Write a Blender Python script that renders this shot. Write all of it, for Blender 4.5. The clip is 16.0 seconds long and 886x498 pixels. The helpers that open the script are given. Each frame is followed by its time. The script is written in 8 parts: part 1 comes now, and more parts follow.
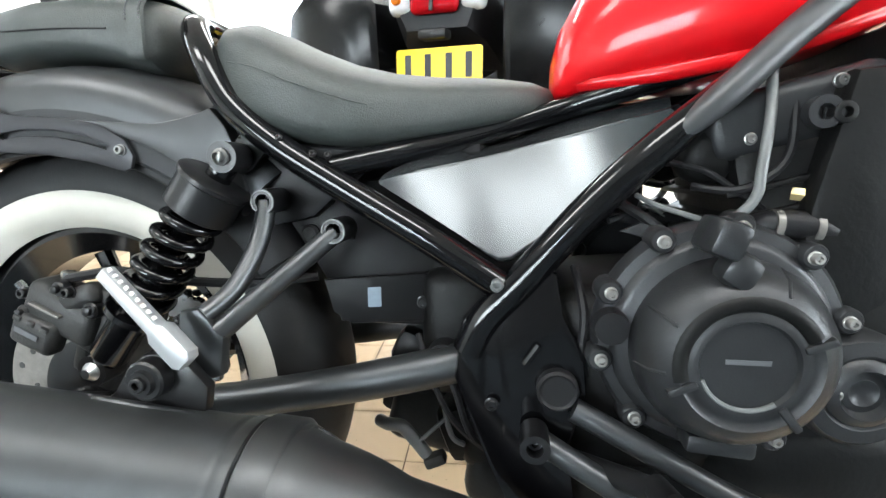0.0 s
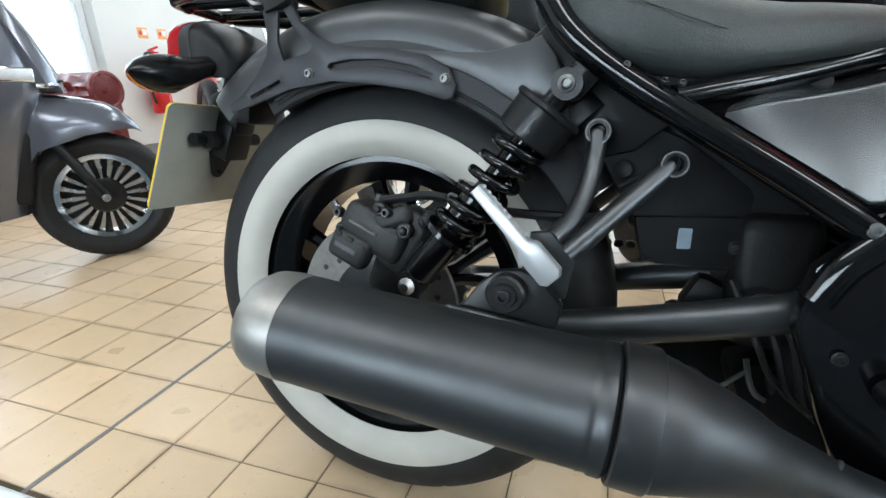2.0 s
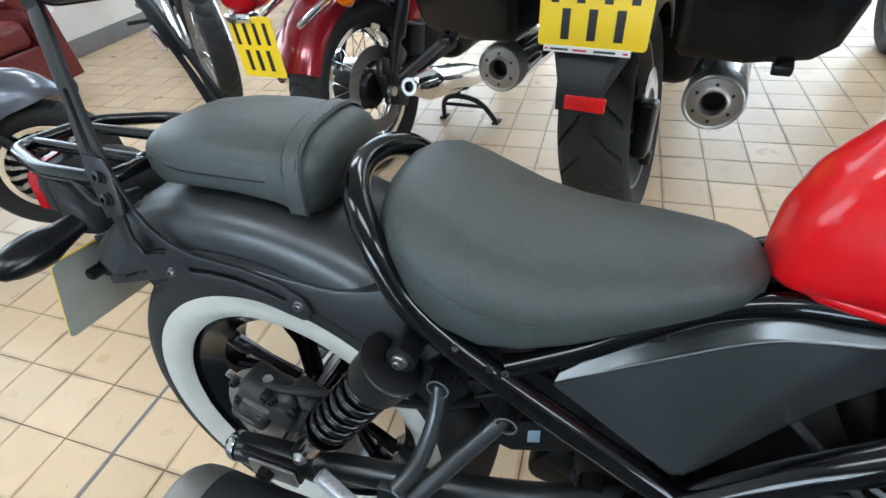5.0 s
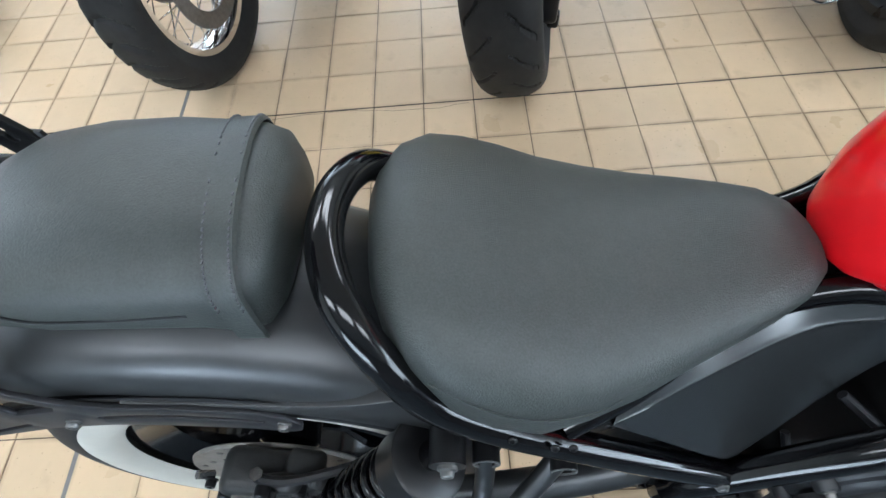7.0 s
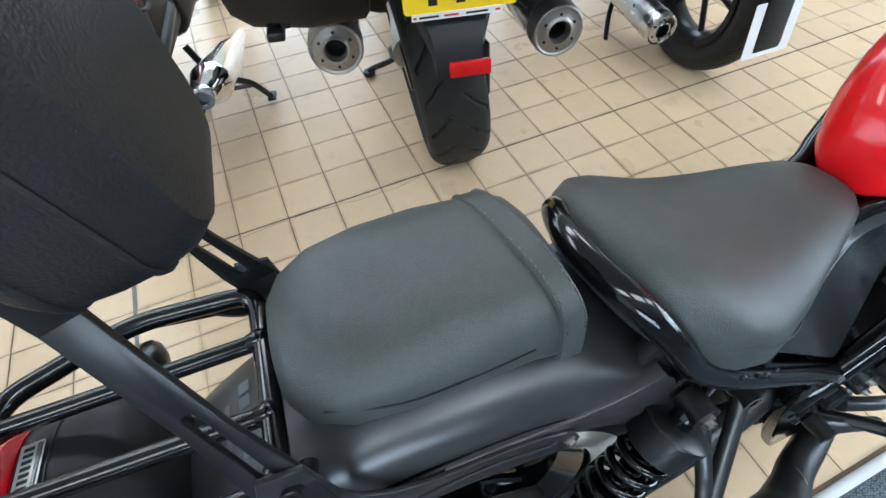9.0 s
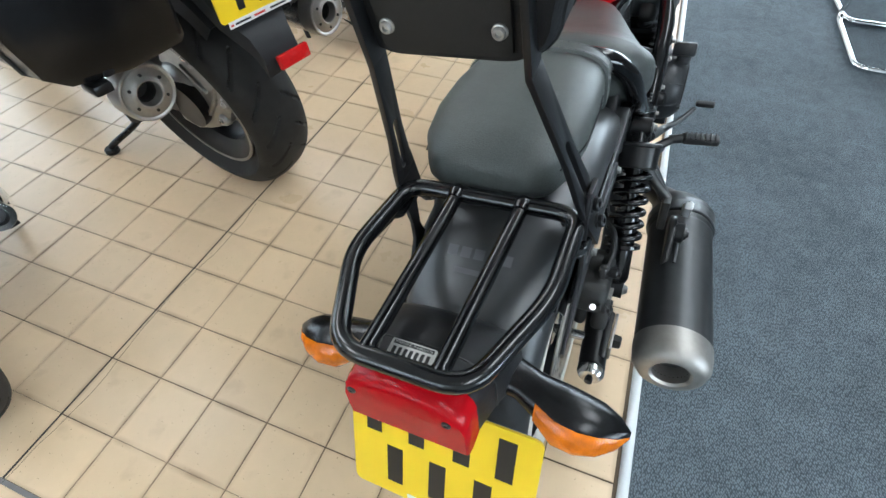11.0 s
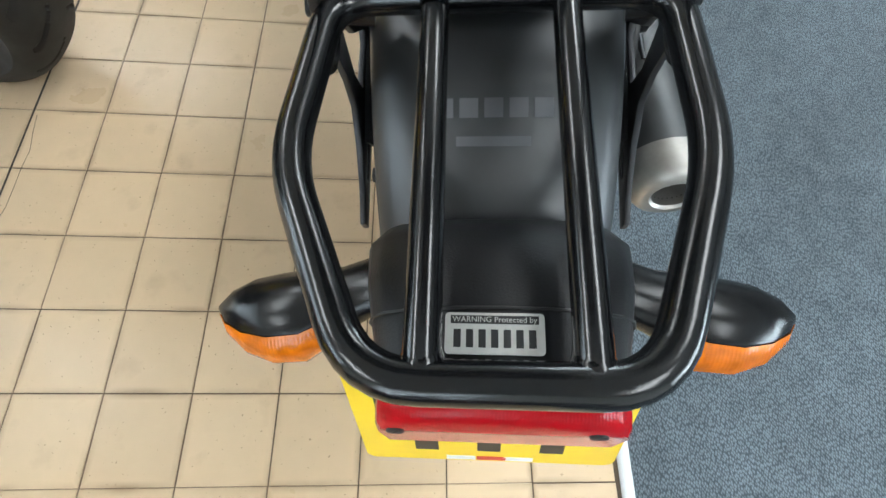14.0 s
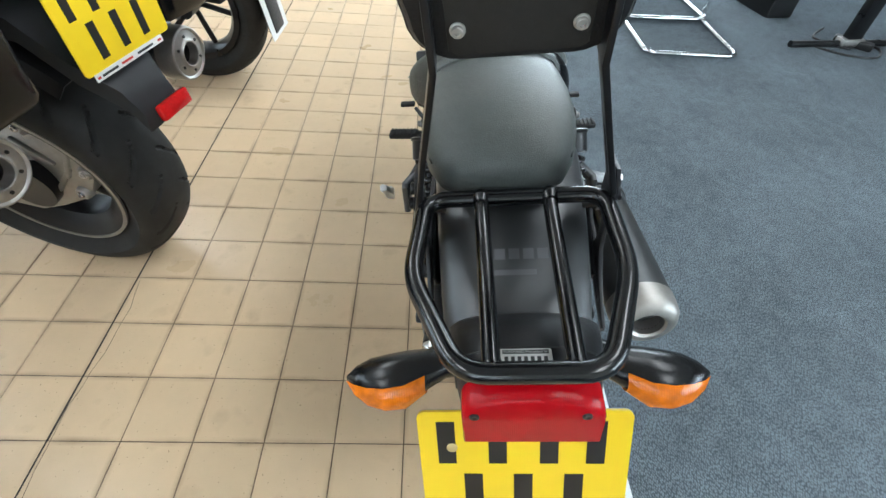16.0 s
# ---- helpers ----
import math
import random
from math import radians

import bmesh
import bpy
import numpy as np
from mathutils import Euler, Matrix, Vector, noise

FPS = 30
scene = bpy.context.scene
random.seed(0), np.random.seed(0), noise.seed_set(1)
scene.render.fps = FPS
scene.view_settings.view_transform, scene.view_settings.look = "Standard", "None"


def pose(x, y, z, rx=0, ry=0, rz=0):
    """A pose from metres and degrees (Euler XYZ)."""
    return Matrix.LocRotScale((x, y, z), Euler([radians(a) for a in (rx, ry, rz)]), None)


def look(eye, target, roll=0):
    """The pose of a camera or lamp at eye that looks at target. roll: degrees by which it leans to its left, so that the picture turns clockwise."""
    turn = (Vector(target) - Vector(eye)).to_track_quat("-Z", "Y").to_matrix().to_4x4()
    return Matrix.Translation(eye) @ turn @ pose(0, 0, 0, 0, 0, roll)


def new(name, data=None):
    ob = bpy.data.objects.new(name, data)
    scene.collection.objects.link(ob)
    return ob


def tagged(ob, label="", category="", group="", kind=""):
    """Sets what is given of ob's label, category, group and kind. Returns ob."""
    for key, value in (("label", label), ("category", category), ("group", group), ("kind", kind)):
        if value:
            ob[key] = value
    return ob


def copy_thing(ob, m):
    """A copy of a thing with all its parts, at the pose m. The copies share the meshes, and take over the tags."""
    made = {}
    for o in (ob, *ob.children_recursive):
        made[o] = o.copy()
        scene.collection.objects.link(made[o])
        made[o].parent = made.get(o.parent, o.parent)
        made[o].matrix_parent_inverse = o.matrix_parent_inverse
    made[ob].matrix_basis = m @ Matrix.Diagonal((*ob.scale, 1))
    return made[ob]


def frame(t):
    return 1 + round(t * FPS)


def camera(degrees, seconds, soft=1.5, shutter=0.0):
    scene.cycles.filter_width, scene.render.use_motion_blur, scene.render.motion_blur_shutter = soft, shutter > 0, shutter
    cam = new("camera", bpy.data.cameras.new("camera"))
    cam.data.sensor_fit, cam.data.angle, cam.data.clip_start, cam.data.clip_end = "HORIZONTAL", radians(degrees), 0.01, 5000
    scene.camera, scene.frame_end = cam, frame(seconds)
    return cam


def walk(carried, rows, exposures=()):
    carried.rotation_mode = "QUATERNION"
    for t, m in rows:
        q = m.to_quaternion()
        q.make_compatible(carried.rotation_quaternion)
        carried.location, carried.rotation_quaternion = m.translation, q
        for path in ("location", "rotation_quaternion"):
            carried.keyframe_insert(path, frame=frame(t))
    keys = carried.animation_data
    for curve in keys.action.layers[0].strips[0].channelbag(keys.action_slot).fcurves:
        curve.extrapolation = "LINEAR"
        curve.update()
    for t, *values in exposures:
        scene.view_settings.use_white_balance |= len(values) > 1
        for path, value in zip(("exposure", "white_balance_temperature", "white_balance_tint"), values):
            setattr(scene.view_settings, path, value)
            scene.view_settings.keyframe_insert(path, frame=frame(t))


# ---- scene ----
cam = camera(85.8, 16.0)
PATH = [
    (0, (1.076, -1.489, 0.649), (0.85, 0.412, 0.068), -2.1),
    (0.5, (1.012, -1.5, 0.653), (0.678, 0.375, 0.044), -2.2),
    (1, (0.942, -1.515, 0.638), (0.477, 0.31, -0.035), -2),
    (1.5, (0.89, -1.534, 0.619), (0.339, 0.267, -0.055), -1.8),
    (2, (0.848, -1.548, 0.621), (0.246, 0.228, -0.074), -1.7),
    (2.5, (0.832, -1.551, 0.616), (0.184, 0.198, -0.106), -1.8),
    (3, (0.844, -1.547, 0.661), (0.167, 0.188, -0.07), -1.5),
    (3.5, (0.888, -1.486, 0.69), (0.193, 0.241, -0.043), -1),
    (4, (0.914, -1.403, 0.772), (0.214, 0.279, -0.054), -2),
    (4.5, (0.928, -1.34, 0.889), (0.28, 0.237, -0.157), -4.4),
    (4.6, (0.932, -1.335, 0.913), (0.311, 0.208, -0.197), -4.7),
    (5, (0.969, -1.293, 0.995), (0.406, 0.113, -0.311), -7.2),
    (5.2, (0.974, -1.273, 1.035), (0.468, 0.075, -0.354), -7.4),
    (7.3, (0.824, -1.06, 1.031), (0.76, -0.11, -0.728), -7.8),
    (7.5, (0.83, -1.054, 1.037), (0.731, -0.111, -0.724), -9.1),
    (8, (0.767, -1.068, 1.067), (0.702, -0.027, -0.64), -8.1),
    (8.2, (0.729, -1.085, 1.075), (0.744, 0.017, -0.594), -6.9),
    (10.3, (0.185, -1.02, 1.109), (1.259, -0.23, -0.382), -0.6),
    (10.5, (0.156, -0.991, 1.099), (1.283, -0.298, -0.4), -0.3),
    (11, (0.073, -0.958, 1.077), (1.278, -0.503, -0.452), 0.3),
    (11.5, (0.02, -0.908, 1.061), (1.214, -0.663, -0.523), 0.8),
    (12, (0.096, -0.817, 1.011), (1.207, -0.727, -0.65), 1.6),
    (12.5, (0.144, -0.795, 0.979), (1.141, -0.811, -0.754), 3.7),
    (13, (0.171, -0.806, 0.955), (1.054, -0.888, -0.837), 6.4),
    (13.5, (0.194, -0.819, 0.925), (1.001, -0.941, -0.902), 9.2),
    (14, (0.2, -0.824, 0.908), (0.986, -0.972, -0.925), 11.1),
    (14.5, (0.199, -0.825, 0.91), (1.029, -0.989, -0.902), 11.2),
    (15, (0.182, -0.813, 0.94), (1.133, -0.976, -0.811), 9.7),
    (15.5, (0.112, -0.795, 0.988), (1.253, -0.935, -0.649), 7),
    (16, (0.039, -0.77, 1.052), (1.418, -0.872, -0.393), 4.8),
]
EXPOSURES = [(0, 0.47, 6300, 8), (0.5, 0.37, 6300, 8), (1, 0.08, 6170, 7), (1.5, -0.25, 6020, 6), (2, -0.42, 5920, 6), (3, -0.46, 5880, 6), (4, -0.50, 5850, 6), (4.5, -0.58, 5800, 6), (5, -0.44, 5680, 6), (7.5, -0.29, 5570, 8), (8, -0.27, 5500, 7),
             (10.5, -0.31, 5720, 6), (11, -0.27, 5790, 6), (12, -0.24, 5960, 6), (13.5, -0.10, 5980, 5), (14.5, -0.09, 5920, 5), (16, -0.17, 5860, 5)]
walk(cam, [(t, look(eye, target, roll)) for t, eye, target, roll in PATH], EXPOSURES)

# ---- light ----
world = bpy.data.worlds.new("world")
scene.world = world
world.use_nodes = True
wn = world.node_tree.nodes
sky = wn.new("ShaderNodeTexSky")
sky.sky_type, sky.sun_disc = "NISHITA", False
sky.sun_elevation, sky.sun_rotation = radians(40), radians(-20)
world.node_tree.links.new(sky.outputs[0], wn["Background"].inputs[0])
wn["Background"].inputs[1].default_value = 0.12


def area_lamp(name, m, sx, sy, watts, color=(1, 1, 1)):
    la = bpy.data.lights.new(name, "AREA")
    la.shape, la.size, la.size_y, la.energy, la.color = "RECTANGLE", sx, sy, watts, color
    ob = new(name, la)
    ob.matrix_world = m
    return ob


area_lamp("window_light_north", look((1.4, 4.30, 1.6), (1.4, 0, 0.8)), 7.0, 2.0, 140, (0.87, 0.955, 1.0))
# south source is unseen: added and placed to light the bike's right side
area_lamp("added_light_south", look((-1.0, -5.10, 1.35), (0.8, -1.0, 0.6)), 2.8, 1.1, 135, (0.88, 0.96, 1.0))
area_lamp("window_light_west", look((-2.70, 0.4, 1.45), (0, 0.2, 0.8)), 1.8, 1.9, 36, (0.90, 0.97, 1.0))
# east source is unseen: added to give the exhaust cone and collar their sheen
area_lamp("added_light_east", look((6.10, -3.0, 1.5), (1.0, -1.2, 0.4)), 3.2, 2.0, 185, (0.92, 0.98, 1.0))
for lx in (-1.0, 1.2, 3.4):
    for ly in (-2.05, 1.6):
        area_lamp("ceiling_tube_light", look((lx, ly, 2.86), (lx, ly + 0.001, 0)), 1.5, 0.56, 35 if ly < 0 else 40, (1.0, 0.98, 0.95))

# ---- materials ----
def material(name, color, rough=0.5, metal=0.0, vary=0.0, scale=40.0, bump=0.0, bump_scale=300.0, coat=0.0,
             smudge=0.0, smudge_scale=9.0, trans=0.0, emit=0.0, per_piece=0.0, spec=0.5, world_space=False, coarse=1.0):
    """A surface with colour variation at two scales, roughness smudges and fine relief."""
    m = bpy.data.materials.new(name)
    m.use_nodes = True
    n, l = m.node_tree.nodes, m.node_tree.links
    p = n["Principled BSDF"]
    p.inputs["Base Color"].default_value = (*color, 1)
    p.inputs["Roughness"].default_value = rough
    p.inputs["Metallic"].default_value = metal
    p.inputs["Coat Weight"].default_value = coat
    p.inputs["Coat Roughness"].default_value = 0.06
    p.inputs["Transmission Weight"].default_value = trans
    p.inputs["Specular IOR Level"].default_value = spec
    if emit:
        p.inputs["Emission Color"].default_value = (*color, 1)
        p.inputs["Emission Strength"].default_value = emit
    co = n.new("ShaderNodeNewGeometry").outputs["Position"] if world_space else n.new("ShaderNodeTexCoord").outputs["Object"]

    def tex(s, detail=4.0):
        t = n.new("ShaderNodeTexNoise")
        t.inputs["Scale"].default_value, t.inputs["Detail"].default_value = s, detail
        l.new(co, t.inputs["Vector"])
        return t

    if vary or per_piece:
        hsv = n.new("ShaderNodeHueSaturation")
        hsv.inputs["Color"].default_value = (*color, 1)
        a, b = tex(scale), tex(scale * 0.13, 2.0)
        add = n.new("ShaderNodeMath")
        add.operation = "ADD"
        l.new(a.outputs["Fac"], add.inputs[0])
        b2 = n.new("ShaderNodeMath")
        b2.operation = "MULTIPLY_ADD"
        b2.inputs[1].default_value, b2.inputs[2].default_value = coarse, 0.5 - 0.5 * coarse
        l.new(b.outputs["Fac"], b2.inputs[0])
        l.new(b2.outputs[0], add.inputs[1])
        mr = n.new("ShaderNodeMapRange")
        mr.inputs["From Min"].default_value, mr.inputs["From Max"].default_value = 0.6, 1.4
        mr.inputs["To Min"].default_value, mr.inputs["To Max"].default_value = 1 - vary, 1 + vary
        l.new(add.outputs[0], mr.inputs["Value"])
        out = mr.outputs[0]
        if per_piece:
            info = n.new("ShaderNodeObjectInfo")
            geo = n.new("ShaderNodeNewGeometry")
            s1 = n.new("ShaderNodeMath")
            s1.operation = "ADD"
            l.new(info.outputs["Random"], s1.inputs[0])
            l.new(geo.outputs["Random Per Island"], s1.inputs[1])
            fr = n.new("ShaderNodeMath")
            fr.operation = "FRACT"
            l.new(s1.outputs[0], fr.inputs[0])
            m2 = n.new("ShaderNodeMapRange")
            m2.inputs["To Min"].default_value, m2.inputs["To Max"].default_value = 1 - per_piece, 1 + per_piece
            l.new(fr.outputs[0], m2.inputs["Value"])
            mu = n.new("ShaderNodeMath")
            mu.operation = "MULTIPLY"
            l.new(out, mu.inputs[0])
            l.new(m2.outputs[0], mu.inputs[1])
            out = mu.outputs[0]
        l.new(out, hsv.inputs["Value"])
        l.new(hsv.outputs[0], p.inputs["Base Color"])
    if smudge:
        t = tex(smudge_scale, 6.0)
        mr = n.new("ShaderNodeMapRange")
        mr.inputs["From Min"].default_value, mr.inputs["From Max"].default_value = 0.3, 0.7
        mr.inputs["To Min"].default_value, mr.inputs["To Max"].default_value = max(0.02, rough - smudge), rough + smudge
        l.new(t.outputs["Fac"], mr.inputs["Value"])
        l.new(mr.outputs[0], p.inputs["Roughness"])
    if bump:
        t = tex(bump_scale, 3.0)
        b = n.new("ShaderNodeBump")
        b.inputs["Strength"].default_value, b.inputs["Distance"].default_value = bump, 0.002
        l.new(t.outputs["Fac"], b.inputs["Height"])
        l.new(b.outputs[0], p.inputs["Normal"])
    return m


def loops(m):
    """Pale yarn loops in slanting rows on a darker ground."""
    n, l = m.node_tree.nodes, m.node_tree.links
    p = n["Principled BSDF"]
    src = p.inputs["Base Color"].links[0].from_socket
    mp = n.new("ShaderNodeMapping")
    mp.inputs["Rotation"].default_value[2] = math.radians(38)
    mp.inputs["Scale"].default_value = (148, 252, 60)
    l.new(n.new("ShaderNodeNewGeometry").outputs["Position"], mp.inputs["Vector"])
    v = n.new("ShaderNodeTexVoronoi")
    v.inputs["Scale"].default_value, v.inputs["Randomness"].default_value = 1.0, 0.62
    l.new(mp.outputs[0], v.inputs["Vector"])
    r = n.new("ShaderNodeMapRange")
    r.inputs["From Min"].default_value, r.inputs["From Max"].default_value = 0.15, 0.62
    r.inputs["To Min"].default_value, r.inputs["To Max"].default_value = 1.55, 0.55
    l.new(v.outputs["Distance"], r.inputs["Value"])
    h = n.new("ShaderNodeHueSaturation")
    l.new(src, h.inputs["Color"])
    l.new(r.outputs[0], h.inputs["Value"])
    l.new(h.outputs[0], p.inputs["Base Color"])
    b = n.new("ShaderNodeBump")
    b.inputs["Strength"].default_value, b.inputs["Distance"].default_value = 0.5, 0.002
    l.new(r.outputs[0], b.inputs["Height"])
    l.new(b.outputs[0], p.inputs["Normal"])


def ribs(m, axis, scale, depth):
    """Fine moulded ribs across a lens."""
    n, l = m.node_tree.nodes, m.node_tree.links
    w = n.new("ShaderNodeTexWave")
    w.bands_direction = "Y" if axis[1] else "X"
    w.inputs["Scale"].default_value = scale / 6.2832 * 2
    w.inputs["Distortion"].default_value = 0.0
    l.new(n.new("ShaderNodeTexCoord").outputs["Object"], w.inputs["Vector"])
    b = n.new("ShaderNodeBump")
    b.inputs["Strength"].default_value, b.inputs["Distance"].default_value = depth, 0.0012
    l.new(w.outputs["Fac"], b.inputs["Height"])
    l.new(b.outputs[0], n["Principled BSDF"].inputs["Normal"])


def grime(m, pitch):
    """Brown dirt that has gathered unevenly along the edges of the tiles, with scattered dark specks."""
    n, l = m.node_tree.nodes, m.node_tree.links
    p = n["Principled BSDF"]
    src = p.inputs["Base Color"].links[0].from_socket
    pos = n.new("ShaderNodeNewGeometry").outputs["Position"]

    def vec(op, a, b=None):
        v = n.new("ShaderNodeVectorMath")
        v.operation = op
        l.new(a, v.inputs[0])
        if b:
            v.inputs[1].default_value = b
        return v.outputs[0]

    def span(v, a, b, c=0.0, d=1.0):
        r = n.new("ShaderNodeMapRange")
        r.inputs["From Min"].default_value, r.inputs["From Max"].default_value = a, b
        r.inputs["To Min"].default_value, r.inputs["To Max"].default_value = c, d
        l.new(v, r.inputs["Value"])
        return r.outputs[0]

    def two(op, a, b):
        k = n.new("ShaderNodeMath")
        k.operation = op
        l.new(a, k.inputs[0])
        l.new(b, k.inputs[1])
        return k.outputs[0]

    def noise(scale, detail):
        t = n.new("ShaderNodeTexNoise")
        t.inputs["Scale"].default_value, t.inputs["Detail"].default_value = scale, detail
        l.new(pos, t.inputs["Vector"])
        return t.outputs["Fac"]

    cell = vec("ABSOLUTE", vec("SUBTRACT", vec("FRACTION", vec("MULTIPLY", pos, (1 / pitch, 1 / pitch, 0))), (0.5, 0.5, 0)))
    s = n.new("ShaderNodeSeparateXYZ")
    l.new(cell, s.inputs[0])
    edge = span(two("MAXIMUM", s.outputs[0], s.outputs[1]), 0.42, 0.495)
    dirt = two("MULTIPLY", edge, span(noise(7.0, 5.0), 0.40, 0.70, 0.04, 0.62))
    speck = two("MAXIMUM", span(noise(150.0, 2.0), 0.70, 0.73, 0.0, 0.6), span(noise(11.0, 6.0), 0.60, 0.78, 0.0, 0.30))
    mix = n.new("ShaderNodeMix")
    mix.data_type = "RGBA"
    l.new(two("MAXIMUM", dirt, speck), mix.inputs[0])
    l.new(src, mix.inputs[6])
    mix.inputs[7].default_value = (0.20, 0.115, 0.055, 1)
    l.new(mix.outputs[2], p.inputs["Base Color"])


GLOSS_BLACK = material("gloss_black_paint", (0.0025, 0.0025, 0.003), 0.12, vary=0.1, coat=0.15, smudge=0.05, spec=0.38)
BRACKET_GREY = material("satin_grey_bracket_paint", (0.034, 0.034, 0.037), 0.40, metal=0.6, vary=0.12, smudge=0.06, bump=0.04, bump_scale=900)
SATIN_BLACK = material("satin_black_steel", (0.006, 0.006, 0.0066), 0.34, vary=0.15, smudge=0.08, bump=0.05, bump_scale=700, spec=0.4)
POWDER_BLACK = material("powder_coated_black", (0.003, 0.0032, 0.0037), 0.17, vary=0.12, smudge=0.04, bump=0.03, bump_scale=900)
MATT_GREY = material("matt_graphite_paint", (0.075, 0.077, 0.079), 0.38, metal=0.75, vary=0.08, smudge=0.04, bump=0.03, bump_scale=1500)
SILVER_PANEL = material("satin_grey_panel_paint", (0.092, 0.100, 0.105), 0.27, metal=0.85, vary=0.02, scale=12)
RUBBER = material("tyre_rubber", (0.0135, 0.0135, 0.014), 0.58, vary=0.22, scale=60, bump=0.15, bump_scale=400, smudge=0.08, spec=0.35)
WHITEWALL = material("whitewall_rubber", (0.50, 0.485, 0.43), 0.55, vary=0.08, scale=25, bump=0.05)
SEAT_VINYL = material("seat_vinyl", (0.044, 0.0500, 0.0470), 0.47, vary=0.36, scale=560, bump=0.30, bump_scale=650, smudge=0.06, coarse=0.35)
PAD_VINYL = material("backrest_vinyl", (0.007, 0.007, 0.0076), 0.50, vary=0.12, scale=90, bump=0.35, bump_scale=500, spec=0.35)
PLASTIC = material("black_plastic", (0.010, 0.010, 0.011), 0.44, vary=0.12, bump=0.15, bump_scale=900, smudge=0.06, spec=0.25)
GREY_PLASTIC = material("grey_black_plastic", (0.020, 0.021, 0.0225), 0.50, vary=0.12, bump=0.12, bump_scale=800, smudge=0.05, spec=0.35)
EXHAUST_BLACK = material("matt_black_exhaust", (0.080, 0.083, 0.085), 0.43, metal=0.9, vary=0.12, smudge=0.05, bump=0.05, bump_scale=900)
SWINGARM_BLACK = material("satin_grey_black_steel", (0.075, 0.079, 0.082), 0.36, metal=0.85, vary=0.12, smudge=0.06, bump=0.04, bump_scale=800)
DARK_BOLT = material("dull_zinc_bolt", (0.20, 0.20, 0.195), 0.38, metal=0.85, vary=0.15, smudge=0.08)
DUSTY_ALLOY = material("dull_dusty_alloy", (0.19, 0.18, 0.165), 0.5, metal=0.6, vary=0.3, scale=80, bump=0.2, bump_scale=300, smudge=0.1)
BRUSHED = material("brushed_steel_cap", (0.36, 0.345, 0.32), 0.44, metal=0.85, vary=0.1, scale=120, smudge=0.08)
STEEL = material("bright_steel", (0.55, 0.55, 0.55), 0.26, metal=1.0, vary=0.1, smudge=0.1)
CHROME = material("chrome_plate", (0.78, 0.78, 0.78), 0.07, metal=1.0, vary=0.03, smudge=0.03)
ALLOY = material("cast_alloy", (0.36, 0.35, 0.33), 0.42, metal=0.8, vary=0.2, bump=0.1, bump_scale=300, smudge=0.1)
PEG_ALLOY = material("polished_peg_alloy", (0.52, 0.53, 0.54), 0.30, metal=0.6, vary=0.08, smudge=0.08)
ENGINE_BLACK = material("engine_case_black", (0.030, 0.031, 0.033), 0.37, metal=0.45, vary=0.18, bump=0.1, bump_scale=500, smudge=0.09, spec=0.45)
ENGINE_DARK = material("dark_engine_metal", (0.0065, 0.0065, 0.0065), 0.46, metal=0.2, vary=0.3, bump=0.2, bump_scale=200, spec=0.22)
RED_PAINT = material("red_tank_paint", (0.60, 0.004, 0.008), 0.30, vary=0.04, coat=0.45, spec=0.2)
MAROON = material("metallic_red_paint", (0.30, 0.008, 0.018), 0.20, metal=0.25, vary=0.06, coat=0.9)
RED_LENS = material("red_lens", (0.33, 0.002, 0.006), 0.16, vary=0.15, spec=0.16)
REFLECTOR = material("red_reflector", (0.62, 0.012, 0.012), 0.18, vary=0.2, scale=250, coat=0.7)
ORANGE_LENS = material("orange_lens", (0.60, 0.145, 0.002), 0.12, vary=0.45, scale=90, spec=0.4)
PLATE_YELLOW = material("yellow_number_plate", (0.83, 0.58, 0.012), 0.32, vary=0.04, scale=30, coat=0.2)
PLATE_BACK = material("grubby_plate_back", (0.36, 0.36, 0.31), 0.55, vary=0.22, scale=14, smudge=0.1)
INK = material("black_print", (0.012, 0.012, 0.012), 0.4, vary=0.05)
WHITE_PRINT = material("white_print", (0.78, 0.78, 0.77), 0.45, vary=0.05)
RED_PRINT = material("red_print", (0.55, 0.04, 0.03), 0.45, vary=0.05)
GREY_PRINT = material("grey_print", (0.085, 0.088, 0.095), 0.4, vary=0.06)
LABEL_SILVER = material("silver_foil_label", (0.62, 0.62, 0.60), 0.32, metal=0.7, vary=0.08, scale=400)
BRASS = material("pale_brass_plaque", (0.62, 0.50, 0.25), 0.38, metal=0.6, vary=0.08)
TUBE_COVER = material("grey_tube_cover_plastic", (0.034, 0.036, 0.038), 0.40, vary=0.10, bump=0.08, bump_scale=800, smudge=0.05)
PIPE_GREY = material("grey_painted_pipe", (0.11, 0.115, 0.115), 0.42, vary=0.12, smudge=0.06)
STICKER = material("pale_blue_sticker", (0.26, 0.32, 0.38), 0.3, vary=0.15, scale=160)
INDICATOR_BLACK = material("smooth_black_plastic", (0.004, 0.004, 0.0045), 0.24, vary=0.1, smudge=0.04, spec=0.32)
DUSTY_CAST = material("dusty_cast_iron", (0.015, 0.015, 0.0145), 0.50, vary=0.45, scale=60, bump=0.25, bump_scale=350, smudge=0.14, spec=0.5)
TYRE_DUSTY = material("scuffed_tyre_rubber", (0.021, 0.021, 0.0205), 0.66, vary=0.25, scale=45, bump=0.2, bump_scale=350, smudge=0.08, spec=0.3)
BACK_PANEL = material("grey_brown_back_panel", (0.020, 0.018, 0.0155), 0.70, spec=0.25, vary=0.12, scale=200, bump=0.25, bump_scale=900)
TILE = material("buff_quarry_tile", (0.645, 0.480, 0.305), 0.33, vary=0.045, scale=22, bump=0.02, bump_scale=90, per_piece=0.065, spec=0.45, world_space=True, coarse=0.8, smudge=0.07, smudge_scale=5.0)
grime(TILE, 0.15)
